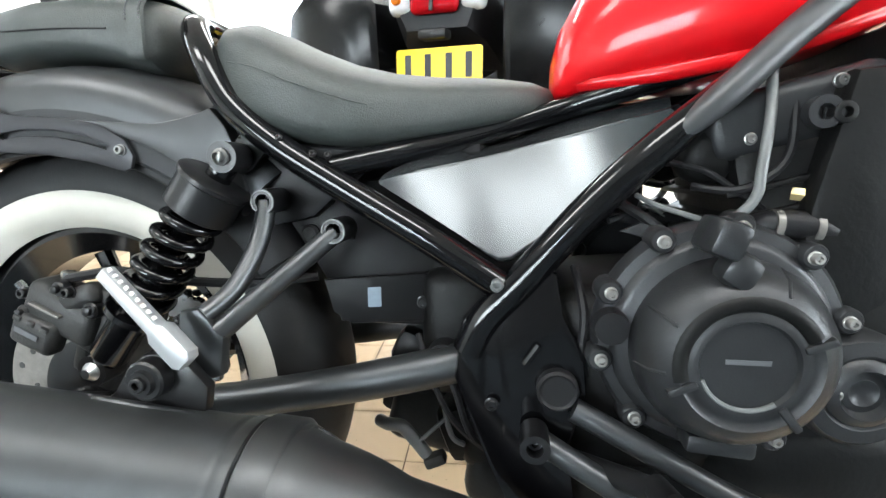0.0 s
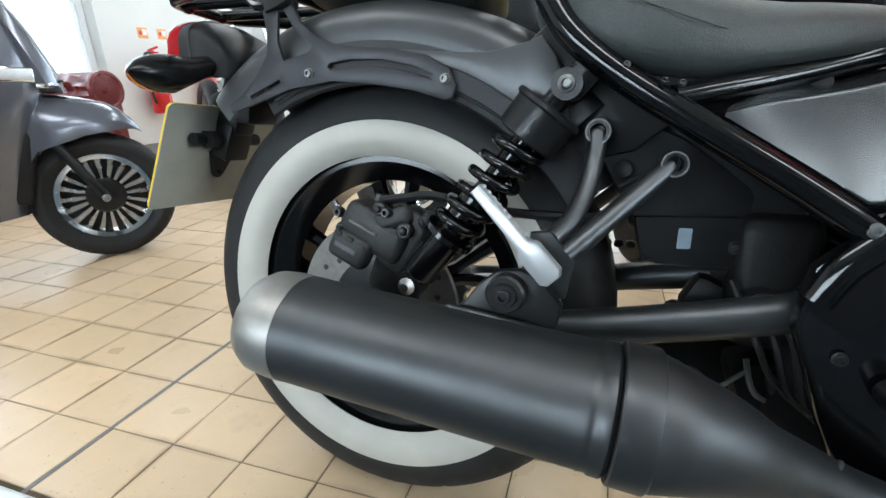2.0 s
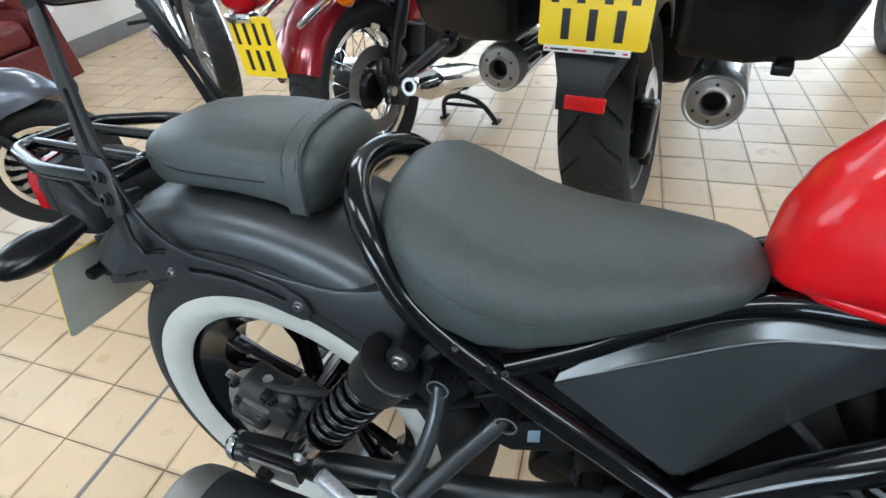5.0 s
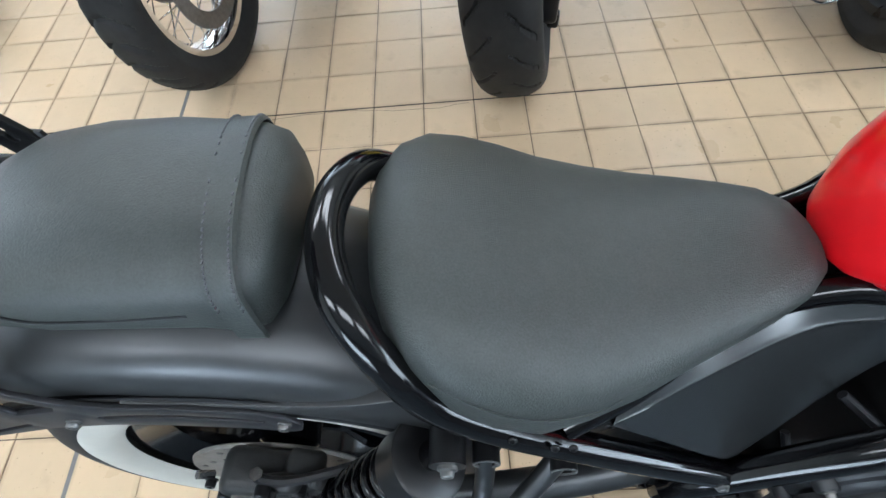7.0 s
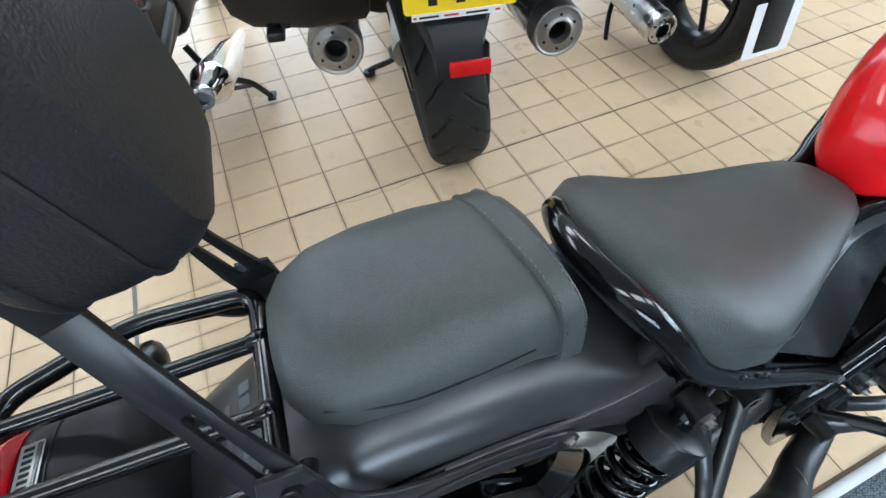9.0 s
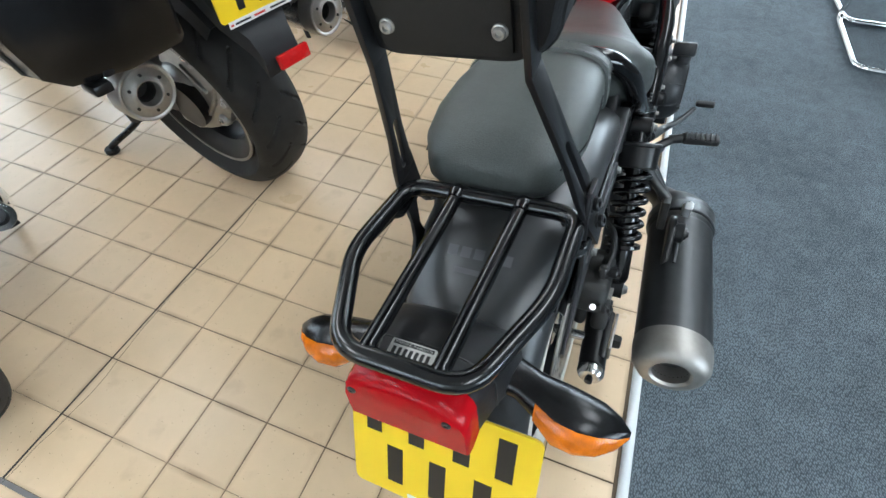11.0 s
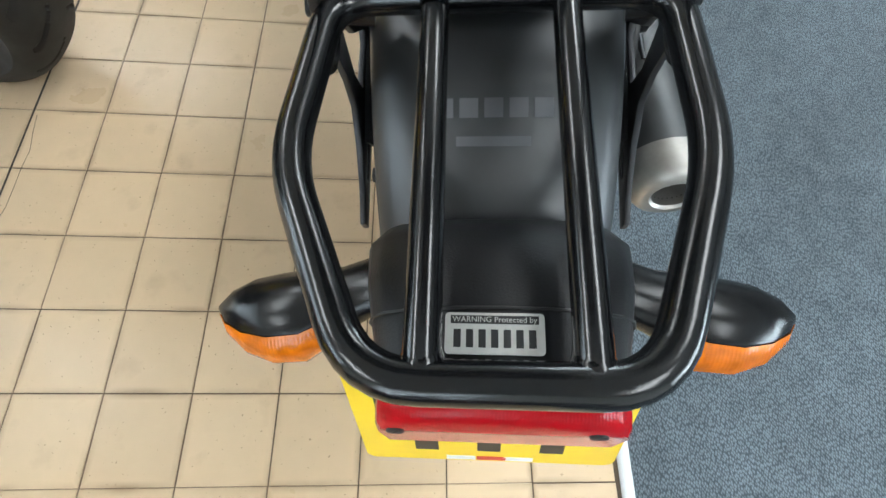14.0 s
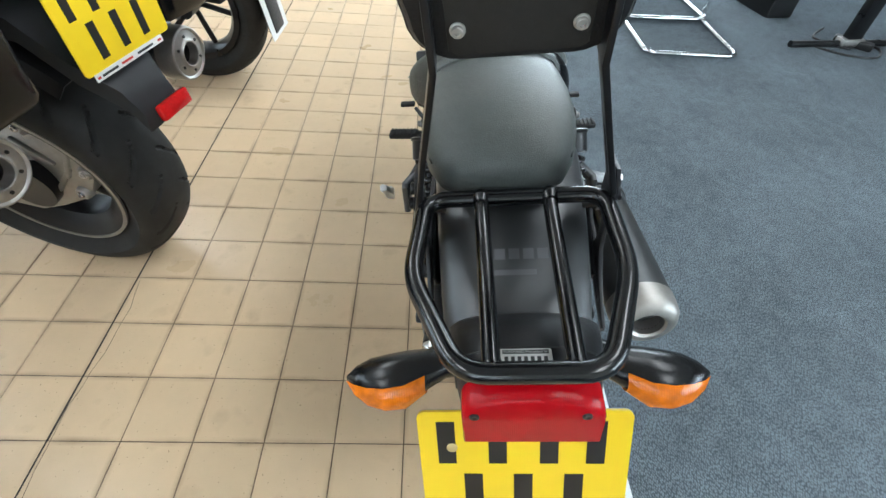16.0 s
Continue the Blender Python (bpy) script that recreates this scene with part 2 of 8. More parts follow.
GROUT = material("dirty_grout", (0.115, 0.080, 0.050), 0.9, vary=0.6, scale=8, bump=0.4, bump_scale=300, world_space=True)
DARK_GROUT = material("black_dirty_grout", (0.045, 0.036, 0.030), 0.9, vary=0.35, scale=14, bump=0.4, bump_scale=300, world_space=True)
JOINT_STRIP = material("grey_expansion_joint", (0.17, 0.16, 0.155), 0.7, vary=0.2, scale=40)
CARPET = material("blue_grey_loop_carpet", (0.115, 0.137, 0.155), 0.95, vary=0.25, scale=20, spec=0.12)

EDGE_WHITE = material("white_metal_edging", (0.70, 0.72, 0.73), 0.38, vary=0.1, scale=12, smudge=0.1)
WALL_PAINT = material("off_white_wall_paint", (0.74, 0.74, 0.71), 0.75, vary=0.04, scale=3, bump=0.06, bump_scale=120)
WHITE_FRAME = material("white_frame_paint", (0.78, 0.79, 0.79), 0.4, vary=0.03, scale=6)
SKIRT_GREY = material("grey_skirting", (0.20, 0.20, 0.20), 0.6, vary=0.15)
GREY_WALL = material("dark_grey_wall_paint", (0.13, 0.13, 0.13), 0.8, vary=0.05, scale=3, bump=0.06, bump_scale=120)
CEILING = material("ceiling_white", (0.45, 0.45, 0.44), 0.85, vary=0.03, scale=2)
LEATHER_RED = material("oxblood_leather", (0.13, 0.014, 0.013), 0.34, vary=0.30, scale=26, bump=0.3, bump_scale=160, smudge=0.1)
SCOOTER_GREY = material("silver_grey_scooter_paint", (0.145, 0.155, 0.185), 0.24, metal=0.55, vary=0.04, coat=0.5)
SCOOTER_CLEAR = material("clear_lamp_lens", (0.62, 0.64, 0.66), 0.12, vary=0.1, scale=60, coat=0.8)
EXT_RED = material("fire_red_enamel", (0.60, 0.015, 0.012), 0.28, vary=0.05, coat=0.4)
SIGN_ORANGE = material("sign_orange", (0.80, 0.36, 0.12), 0.5, vary=0.05)
WHITE_BIKE = material("white_bike_paint", (0.70, 0.71, 0.72), 0.25, vary=0.03, coat=0.5)
OUTSIDE = material("bright_outside", (0.90, 0.96, 1.0), 0.9, emit=2.6, vary=0.05, scale=0.7)
TUBE_GLOW = material("fluorescent_tube", (1.0, 0.97, 0.92), 0.5, emit=4.0)
LEAF = material("shrub_leaf", (0.07, 0.13, 0.035), 0.55, vary=0.4, scale=18)
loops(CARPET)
ribs(RED_LENS, (0, 1, 0), 620.0, 0.10)
ribs(ORANGE_LENS, (0, 1, 0), 420.0, 0.13)
GLASS = material("window_glass", (0.95, 0.97, 0.97), 0.02, trans=1.0)


# ---- building helpers ----
def V(*a):
    return Vector(a)


def link(name, bm, mat, parent=None, sharp=38):
    me = bpy.data.meshes.new(name)
    bmesh.ops.recalc_face_normals(bm, faces=bm.faces)
    for f in bm.faces:
        f.smooth = True
    bm.to_mesh(me)
    bm.free()
    me.set_sharp_from_angle(angle=radians(sharp))
    me.materials.append(mat)
    ob = new(name, me)
    if parent:
        ob.parent = parent
    return ob


def part(name, bm, mat, parent, label="", sharp=38):
    ob = link(name, bm, mat, parent, sharp)
    return tagged(ob, label) if label else ob


def thing(name, m, label, category, group="", kind=""):
    ob = new(name)
    ob.empty_display_size = 0.1
    ob.matrix_world = m
    return tagged(ob, label, category, group, kind)


def join(*bms):
    out = bms[0]
    for b in bms[1:]:
        me = bpy.data.meshes.new("scratch")
        b.to_mesh(me)
        b.free()
        out.from_mesh(me)
        bpy.data.meshes.remove(me)
    return out


def rounded(pts, n=4, closed=False):
    """A smooth curve through points."""
    pts = [Vector(p) for p in pts]
    if n <= 1:
        return pts
    k, out = len(pts), []
    for i in range(k if closed else k - 1):
        if closed:
            a, b, c, d = pts[i - 1], pts[i], pts[(i + 1) % k], pts[(i + 2) % k]
        else:
            a, b, c, d = pts[max(i - 1, 0)], pts[i], pts[i + 1], pts[min(i + 2, k - 1)]
        for j in range(n):
            t = j / n
            out.append(0.5 * (2 * b + (c - a) * t + (2 * a - 5 * b + 4 * c - d) * t * t + (3 * b - a - 3 * c + d) * t ** 3))
    if not closed:
        out.append(pts[-1])
    return out


def even(pts, n):
    """The same line in n equal steps."""
    pts = [Vector(p) for p in pts]
    d = [0.0]
    for a, b in zip(pts, pts[1:]):
        d.append(d[-1] + (b - a).length)
    return [V(*(float(np.interp(d[-1] * i / n, d, [p[k] for p in pts])) for k in range(3))) for i in range(n + 1)]


def filleted(pts, r, closed=False, n=5):
    """Straight runs with rounded corners, as a bent tube has."""
    pts, out, k = [Vector(p) for p in pts], [], len(pts)
    for i, p in enumerate(pts):
        if not closed and i in (0, k - 1):
            out.append(p)
            continue
        a, b = pts[i - 1], pts[(i + 1) % k]
        u, v = (a - p), (b - p)
        d = min(r, u.length * 0.45, v.length * 0.45)
        u, v = p + u.normalized() * d, p + v.normalized() * d
        for j in range(n + 1):
            t = j / n
            out.append(u * (1 - t) ** 2 + p * 2 * t * (1 - t) + v * t * t)
    return out


def tube(pts, r, seg=10, closed=False, squash=1.0):
    """A tube along points; r is a number or one for each point."""
    pts = [Vector(p) for p in pts]
    k = len(pts)
    rs = list(r) if isinstance(r, (list, tuple)) else [r] * k
    if len(rs) != k:
        rs = [np.interp(i / (k - 1) * (len(rs) - 1), range(len(rs)), rs) for i in range(k)]
    bm, rings, side = bmesh.new(), [], None
    for i, p in enumerate(pts):
        d = pts[(i + 1) % k] - pts[i - 1] if closed else pts[min(i + 1, k - 1)] - pts[max(i - 1, 0)]
        d.normalize()
        if side is None:
            side = d.cross(V(0, 0, 1)) if abs(d.z) < 0.9 else d.cross(V(0, 1, 0))
        side = (side - d * side.dot(d)).normalized()
        up = side.cross(d)
        rings.append([bm.verts.new(p + (side * math.cos(a) + up * math.sin(a) * squash) * rs[i])
                      for a in (2 * math.pi * j / seg for j in range(seg))])
    for i in range(k if closed else k - 1):
        a, b = rings[i], rings[(i + 1) % k]
        for j in range(seg):
            bm.faces.new((a[j], a[(j + 1) % seg], b[(j + 1) % seg], b[j]))
    if not closed:
        bm.faces.new(rings[0])
        bm.faces.new(rings[-1])
    return bm


def loft(rings, caps=True, wrap=True):
    bm = bmesh.new()
    vs = [[bm.verts.new(p) for p in r] for r in rings]
    n = len(vs[0])
    for a, b in zip(vs, vs[1:]):
        for j in range(n if wrap else n - 1):
            bm.faces.new((a[j], a[(j + 1) % n], b[(j + 1) % n], b[j]))
    if caps and wrap:
        bm.faces.new(vs[0])
        bm.faces.new(vs[-1])
    return bm


def frame_of(axis):
    w = Vector(axis).normalized()
    u = w.cross(V(0, 0, 1)) if abs(w.z) < 0.9 else w.cross(V(1, 0, 0))
    u.normalize()
    return u, w.cross(u), w


def lathe(profile, o=(0, 0, 0), axis=(0, 1, 0), seg=32, a0=0.0, a1=360.0, bulge=None):
    """Turns (along, radius) points about an axis through o. Open or closed at the ends as the radii are."""
    u, v, w = frame_of(axis)
    o = Vector(o)
    full = abs(a1 - a0 - 360) < 1e-6
    bm, rings = bmesh.new(), []
    for j in range(seg if full else seg + 1):
        a = radians(a0 + (a1 - a0) * j / seg)
        d = u * math.cos(a) + v * math.sin(a)
        rings.append([bm.verts.new(o + w * h + d * (r - (bulge(a, i) if bulge else 0))) for i, (h, r) in enumerate(profile)])
    k = len(rings)
    for j in range(k if full else k - 1):
        a, b = rings[j], rings[(j + 1) % k]
        for i in range(len(profile) - 1):
            bm.faces.new((a[i], a[i + 1], b[i + 1], b[i]))
    bmesh.ops.remove_doubles(bm, verts=bm.verts, dist=1e-6)
    return bm


def rod(a, b, r, seg=14, r2=None, bev=0.0):
    a, b = Vector(a), Vector(b)
    h = (b - a).length
    r2 = r if r2 is None else r2
    prof = [(0, 0), (0, r - bev), (bev, r), (h - bev, r2), (h, r2 - bev), (h, 0)] if bev else [(0, 0), (0, r), (h, r2), (h, 0)]
    return lathe(prof, a, b - a, seg)


def ring_tube(o, axis, r_out, r_in, h, seg=24):
    """A short pipe, centred on o."""
    return lathe([(-h / 2, r_in), (-h / 2, r_out), (h / 2, r_out), (h / 2, r_in), (-h / 2, r_in)], o, axis, seg)


def slab(outline, th, place, holes=(), bev=0.0):
    """A plate of thickness th cut along an outline, with holes; place maps (u, v, w) to the thing's space."""
    bm = bmesh.new()
    edges = []
    for loop in (outline, *holes):
        vs = [bm.verts.new((u, v, 0)) for u, v in loop]
        edges += [bm.edges.new((vs[i], vs[(i + 1) % len(vs)])) for i in range(len(vs))]
    if holes:
        bmesh.ops.triangle_fill(bm, edges=edges, use_beauty=True)
    else:
        bm.faces.new([e.verts[0] for e in edges])
    got = bmesh.ops.extrude_face_region(bm, geom=list(bm.faces))
    top = [g for g in got["geom"] if isinstance(g, bmesh.types.BMVert)]
    for v in top:
        v.co.z = th
    if bev:
        bmesh.ops.recalc_face_normals(bm, faces=bm.faces)
        rim = [e for e in bm.edges if len(e.link_faces) == 2 and e.calc_face_angle(0) > 0.6 and abs(e.verts[0].co.z - e.verts[1].co.z) < 1e-6]
        bmesh.ops.bevel(bm, geom=rim, offset=bev, segments=2, profile=0.5, affect="EDGES")
    for v in bm.verts:
        v.co = Vector(place(*v.co))
    return bm


def box(c, size, rot=(0, 0, 0), bev=0.004, seg=2):
    bm = bmesh.new()
    bmesh.ops.create_cube(bm, size=1)
    for v in bm.verts:
        v.co = Vector((v.co.x * size[0], v.co.y * size[1], v.co.z * size[2]))
    if bev:
        bmesh.ops.bevel(bm, geom=bm.edges, offset=min(bev, min(size) * 0.45), segments=seg, profile=0.5, affect="EDGES")
    bm.transform(Matrix.Translation(c) @ Euler([radians(a) for a in rot]).to_matrix().to_4x4())
    return bm


def xz(y):
    """A plate that stands along the bike at the distance y from its middle, thickening outwards."""
    s = 1 if y > 0 else -1
    return lambda u, v, w: (u, y + s * w, v)


def slot(p, q, r, n=5):
    """The outline of a slot from p to q."""
    p, q = Vector((*p, 0)), Vector((*q, 0))
    a = math.atan2(q.y - p.y, q.x - p.x)
    out = []
    for c, s in ((q, -90), (p, 90)):
        out += [(c.x + r * math.cos(a + radians(s + 180 * i / n)), c.y + r * math.sin(a + radians(s + 180 * i / n))) for i in range(n + 1)]
    return out


def hex_bolt(o, axis, r=0.007, h=0.006):
    """A flanged socket bolt head."""
    a = Vector(axis).normalized()
    o = Vector(o)
    return lathe([(0, 0), (0, r * 1.25), (0.0015, r * 1.25), (0.002, r), (h - 0.001, r), (h, r * 0.85), (h, r * 0.5), (h * 0.45, r * 0.5), (h * 0.45, 0)], o, a, 16)


def coil(a, b, r, wire, turns, seg=12):
    a, b = Vector(a), Vector(b)
    u, v, w = frame_of(b - a)
    n = int(turns * 28)
    h = (b - a).length
    return tube([a + w * (h * i / n) + (u * math.cos(2 * math.pi * turns * i / n) + v * math.sin(2 * math.pi * turns * i / n)) * r
                 for i in range(n + 1)], wire, seg)


def tyre_profile(r_rim, r_out, half, rounds=0.92, n=26):
    """The section of a motorcycle tyre from bead to bead."""
    out = [(-half * 0.62, r_rim)]
    for i in range(n + 1):
        a = math.pi * (i / n)
        c, s = math.cos(a), math.sin(a)
        out.append((-half * abs(c) ** 0.8 * (1 if c > 0 else -1), r_rim + (r_out - r_rim) * (0.42 + 0.58 * abs(s) ** rounds)))
    out.append((half * 0.62, r_rim))
    return out


def plate_bars(parent, rows, place, gap_mat=INK):
    """The letters of a number plate as plain bars."""
    for row, (v0, hgt, us, w) in enumerate(rows):
        for u in us:
            part("plate_bar", slab([(u - w / 2, v0), (u + w / 2, v0), (u + w / 2, v0 + hgt), (u - w / 2, v0 + hgt)], 0.0006, place), gap_mat, parent)


# ---- room ----
P = 0.15          # tile pitch
X0, X1, Y0, Y1, H = -2.80, 6.2, -5.2, 4.4, 2.95
EDGE = -1.212     # where the tiles end and the carpet begins


def structure(name, bm, mat, label, category, parent=None):
    return tagged(link(name, bm, mat, parent), label, category, kind="structure")


slab_floor = structure("floor", box(((X0 + X1) / 2, (EDGE + Y1) / 2, -0.0542), (X1 - X0, Y1 - EDGE, 0.104), bev=0), GROUT,
                       "buff quarry tile floor with dark dirty grout joints", "floor")
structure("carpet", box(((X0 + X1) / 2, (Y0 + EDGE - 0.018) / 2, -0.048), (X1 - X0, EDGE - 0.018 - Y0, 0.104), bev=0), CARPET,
          "blue-grey short loop pile carpet", "carpet")
structure("carpet_edging", tube([(X0, EDGE - 0.008, -0.004), (X1, EDGE - 0.008, -0.004)], 0.013, 12, squash=0.9), EDGE_WHITE,
          "scuffed white metal strip between tiles and carpet", "trim")
structure("expansion_joint", box((-0.002, (EDGE + Y1) / 2, -0.0035), (0.010, Y1 - EDGE, 0.006), bev=0), JOINT_STRIP,
          "grey expansion joint strip across the tiles", "trim")


structure("wide_joint", box(((X0 + X1) / 2, 0.0002, -0.0028), (X1 - X0, 0.0058, 0.004), bev=0), DARK_GROUT, "wide dark dirty joint along the tiles", "trim")


def wall_with_openings(name, along, a0, a1, at, out, openings, label, paint=WALL_PAINT):
    """A wall 0.2 m thick, standing along x or y, built as piers, sills and lintels round its openings."""
    bm = bmesh.new()

    def piece(u0, u1, z0, z1):
        c, s = ((u0 + u1) / 2, at + out * 0.1, (z0 + z1) / 2), (u1 - u0, 0.2, z1 - z0)
        if along == "y":
            c, s = (c[1], c[0], c[2]), (s[1], s[0], s[2])
        return box(c, s, bev=0)

    u, got = a0, []
    for o0, o1, z0, z1 in openings:
        got.append(piece(u, o0, 0, H))
        if z0 > 0:
            got.append(piece(o0, o1, 0, z0))
        got.append(piece(o0, o1, z1, H))
        u = o1
    got.append(piece(u, a1, 0, H))
    return structure(name, join(bm, *got), paint, label, "wall")


def window(name, along, u0, u1, z0, z1, at, panes, label):
    w = thing(name, Matrix(), label, "window", kind="structure")

    def put(c, s):
        return (c, s) if along == "x" else ((c[1], c[0], c[2]), (s[1], s[0], s[2]))

    bars = [box(*put(((u0 + u1) / 2, at, z), (u1 - u0, 0.06, 0.06)), bev=0.004) for z in (z0 + 0.03, z1 - 0.03)]
    for i in range(panes + 1):
        u = u0 + 0.03 + (u1 - u0 - 0.06) * i / panes
        bars.append(box(*put((u, at, (z0 + z1) / 2), (0.055, 0.058, z1 - z0 - 0.121)), bev=0.004))
    part("window_frame", join(*bars), WHITE_FRAME, w)
    for i in range(panes):
        a = u0 + 0.03 + (u1 - u0 - 0.06) * i / panes + 0.028
        b = u0 + 0.03 + (u1 - u0 - 0.06) * (i + 1) / panes - 0.028
        g = part("pane", box(*put(((a + b) / 2, at, (z0 + z1) / 2), (b - a, 0.006, z1 - z0 - 0.122)), bev=0), GLASS, w)
        g.visible_shadow = False
    return w


wall_with_openings("wall_north", "x", X0 - 0.2, X1 + 0.2, Y1, 1, [(-2.3, 5.4, 0.45, 2.6)], "off-white wall with wide shop window")
window("window_1", "x", -2.3, 5.4, 0.45, 2.6, Y1 + 0.12, 6, "wide white-framed shop window with bright daylight")
wall_with_openings("wall_west", "y", Y0, Y1, X0, -1, [(-0.6, 1.36, 0.32, 2.45)], "off-white wall with a bright window")
window("window_2", "y", -0.6, 1.36, 0.32, 2.45, X0 - 0.12, 2, "white-framed window with overexposed daylight")
# unseen wall, kept dark so that the black paint mirrors little
wall_with_openings("wall_south", "x", X0 - 0.2, X1 + 0.2, Y0, -1, [(-2.5, 0.5, 0.75, 1.95)], "dark grey wall behind the carpeted area", GREY_WALL)
wall_with_openings("wall_east", "y", Y0, Y1, X1, 1, [(-4.7, -1.3, 0.3, 2.6)], "off-white end wall with an added window opening")
# unseen window, added to hold the south light
window("window_3", "x", -2.5, 0.5, 0.75, 1.95, Y0 - 0.12, 3, "unseen white-framed window, added to light the bike's right side")
# unseen window, added to hold the east light
window("window_4", "y", -4.7, -1.3, 0.3, 2.6, X1 + 0.12, 3, "unseen white-framed window, added for sheen on the exhaust")
structure("ceiling", box(((X0 + X1) / 2, (Y0 + Y1) / 2, H + 0.05), (X1 - X0 + 0.4, Y1 - Y0 + 0.4, 0.1), bev=0), CEILING, "plain white ceiling", "ceiling")
structure("baseboard", join(box((X0 + 0.008, (0.0 + Y1) / 2, 0.06), (0.016, Y1 - 0.02, 0.12), bev=0.003),
                            box((X0 + 0.008, -2.7, 0.06), (0.016, 4.9, 0.12), bev=0.003)), SKIRT_GREY, "grey painted skirting board", "baseboard")
for nm, c, s in (("backdrop_north", (1.5, Y1 + 3.0, 2.0), (16, 0.02, 7)), ("backdrop_west", (X0 - 3.0, 1.0, 2.0), (0.02, 12, 7)),
                 ("backdrop_east", (X1 + 3.0, -1.0, 2.0), (0.02, 12, 7)), ("backdrop_south", (3.5, Y0 - 3.0, 2.0), (16, 0.02, 7))):
    structure(nm, box(c, s, bev=0), OUTSIDE, "bright overcast daylight outside the window", "backdrop")
for lx in (-1.0, 1.2, 3.4):
    for ly in (-2.05, 1.6):
        f = thing("ceiling_light", Matrix.Translation((lx, ly, H)), "white four-tube fluorescent ceiling fitting", "light", group="ceiling fittings")
        part("fitting_body", box((0, 0, -0.025), (1.62, 0.62, 0.05), bev=0.01), WHITE_FRAME, f)
        for k in (-0.21, -0.07, 0.07, 0.21):
            part("fluorescent_tube", rod((-0.74, k, -0.064), (0.74, k, -0.064), 0.013), TUBE_GLOW, f)

structure("pavement", box((1.5, Y1 + 1.7, -0.06), (16, 2.9, 0.1), bev=0), SKIRT_GREY, "grey pavement outside the window", "pavement")
# green shrub outside the shop window
rnd = random.Random(3)
bush = bmesh.new()
for i in range(700):
    c = V(0.5 + rnd.gauss(0, 0.5), Y1 + 1.2 + rnd.uniform(-0.3, 0.3), max(0.0, 0.8 + rnd.gauss(0, 0.35)))
    d = V(rnd.gauss(0, 1), rnd.gauss(0, 1), rnd.gauss(0, 1)).normalized() * 0.06
    e = d.orthogonal().normalized() * 0.022
    bush.faces.new([bush.verts.new(c - d), bush.verts.new(c + e), bush.verts.new(c + d), bush.verts.new(c - e)])
tagged(link("shrub", bush, LEAF), "leafy green shrub outside the shop window", "shrub", kind="stuff")


# ---- the black and red cruiser on its side stand ----
BIKE = pose(0.570, -0.980, 0.0, -8.0, 0, -2.5)
bike = thing("motorcycle", BIKE, "black cruiser motorcycle with red tank and whitewall rear tyre", "motorcycle")
AX = V(0, 0, 0.312)          # rear axle
L, R = 1, -1


# rear wheel: cast rim, tyre, whitewall, brake disc
def spoked_rim(parent_thing, o, r, half, spokes, mat, label):
    o = Vector(o)
    rim = part("rear_wheel", lathe([(-half, r), (-half, r + 0.012), (-half + 0.006, r + 0.012), (-half + 0.012, r - 0.004), (-half * 0.4, r - 0.022),
                                    (half * 0.4, r - 0.022), (half - 0.012, r - 0.004), (half - 0.006, r + 0.012), (half, r + 0.012), (half, r),
                                    (half * 0.5, r - 0.027), (-half * 0.5, r - 0.027), (-half, r)], o, (0, 1, 0), 72), mat, parent_thing, label)
    part("hub", lathe([(-0.055, 0), (-0.055, 0.03), (-0.045, 0.042), (0.045, 0.042), (0.055, 0.03), (0.055, 0)], o, (0, 1, 0), 32), mat, rim)
    for i in range(spokes):
        a = 2 * math.pi * (i + 0.3) / spokes
        for s in (-0.17, 0.17):
            d0, d1 = V(math.cos(a + s * 0.6), 0, math.sin(a + s * 0.6)), V(math.cos(a + s), 0, math.sin(a + s))
            part("spoke", tube([o + d0 * 0.034, o + d0 * 0.1 + V(0, 0.004, 0), o + d1 * (r - 0.028)], [0.013, 0.009, 0.012], 8), mat, rim)
    return rim


wheel = spoked_rim(bike, AX, 0.196, 0.052, 5, GLOSS_BLACK, "black cast alloy rear wheel with split spokes")


def rear_groove(a, i):
    k = (a * 26 / (2 * math.pi) + abs(i - 14) * 0.16) % 1.0
    return 0.0035 if 5 < i < 24 and abs(i - 14) > 2 and k < 0.10 else 0.0


part("tyre", lathe(tyre_profile(0.203, 0.312, 0.074), AX, (0, 1, 0), 300, bulge=rear_groove), RUBBER, wheel, "black rear tyre")
for s in (L, R):
    part("whitewall", lathe([(s * 0.0600, 0.2035), (s * 0.0735, 0.2165), (s * 0.0765, 0.233), (s * 0.0755, 0.246), (s * 0.0725, 0.2535), (s * 0.066, 0.2515), (s * 0.060, 0.2035)],
                            AX, (0, 1, 0), 96), WHITEWALL, wheel, "cream white sidewall band")
disc = part("brake_disc", lathe([(-0.080, 0.062), (-0.080, 0.118), (-0.076, 0.12), (-0.074, 0.118), (-0.074, 0.062), (-0.080, 0.062)], AX, (0, 1, 0), 64), DUSTY_ALLOY, wheel, "dull drilled steel brake disc")
for i in range(24):
    a = 2 * math.pi * i / 24
    rr = 0.082 + 0.011 * (i % 3)
    part("disc_hole", rod(AX + V(math.cos(a) * rr, -0.0806, math.sin(a) * rr), AX + V(math.cos(a) * rr, -0.0786, math.sin(a) * rr), 0.0042, 8), INK, disc)
part("disc_carrier", lathe([(-0.083, 0.0), (-0.083, 0.05), (-0.081, 0.066), (-0.072, 0.066), (-0.07, 0.0)], AX, (0, 1, 0), 40), SATIN_BLACK, wheel)
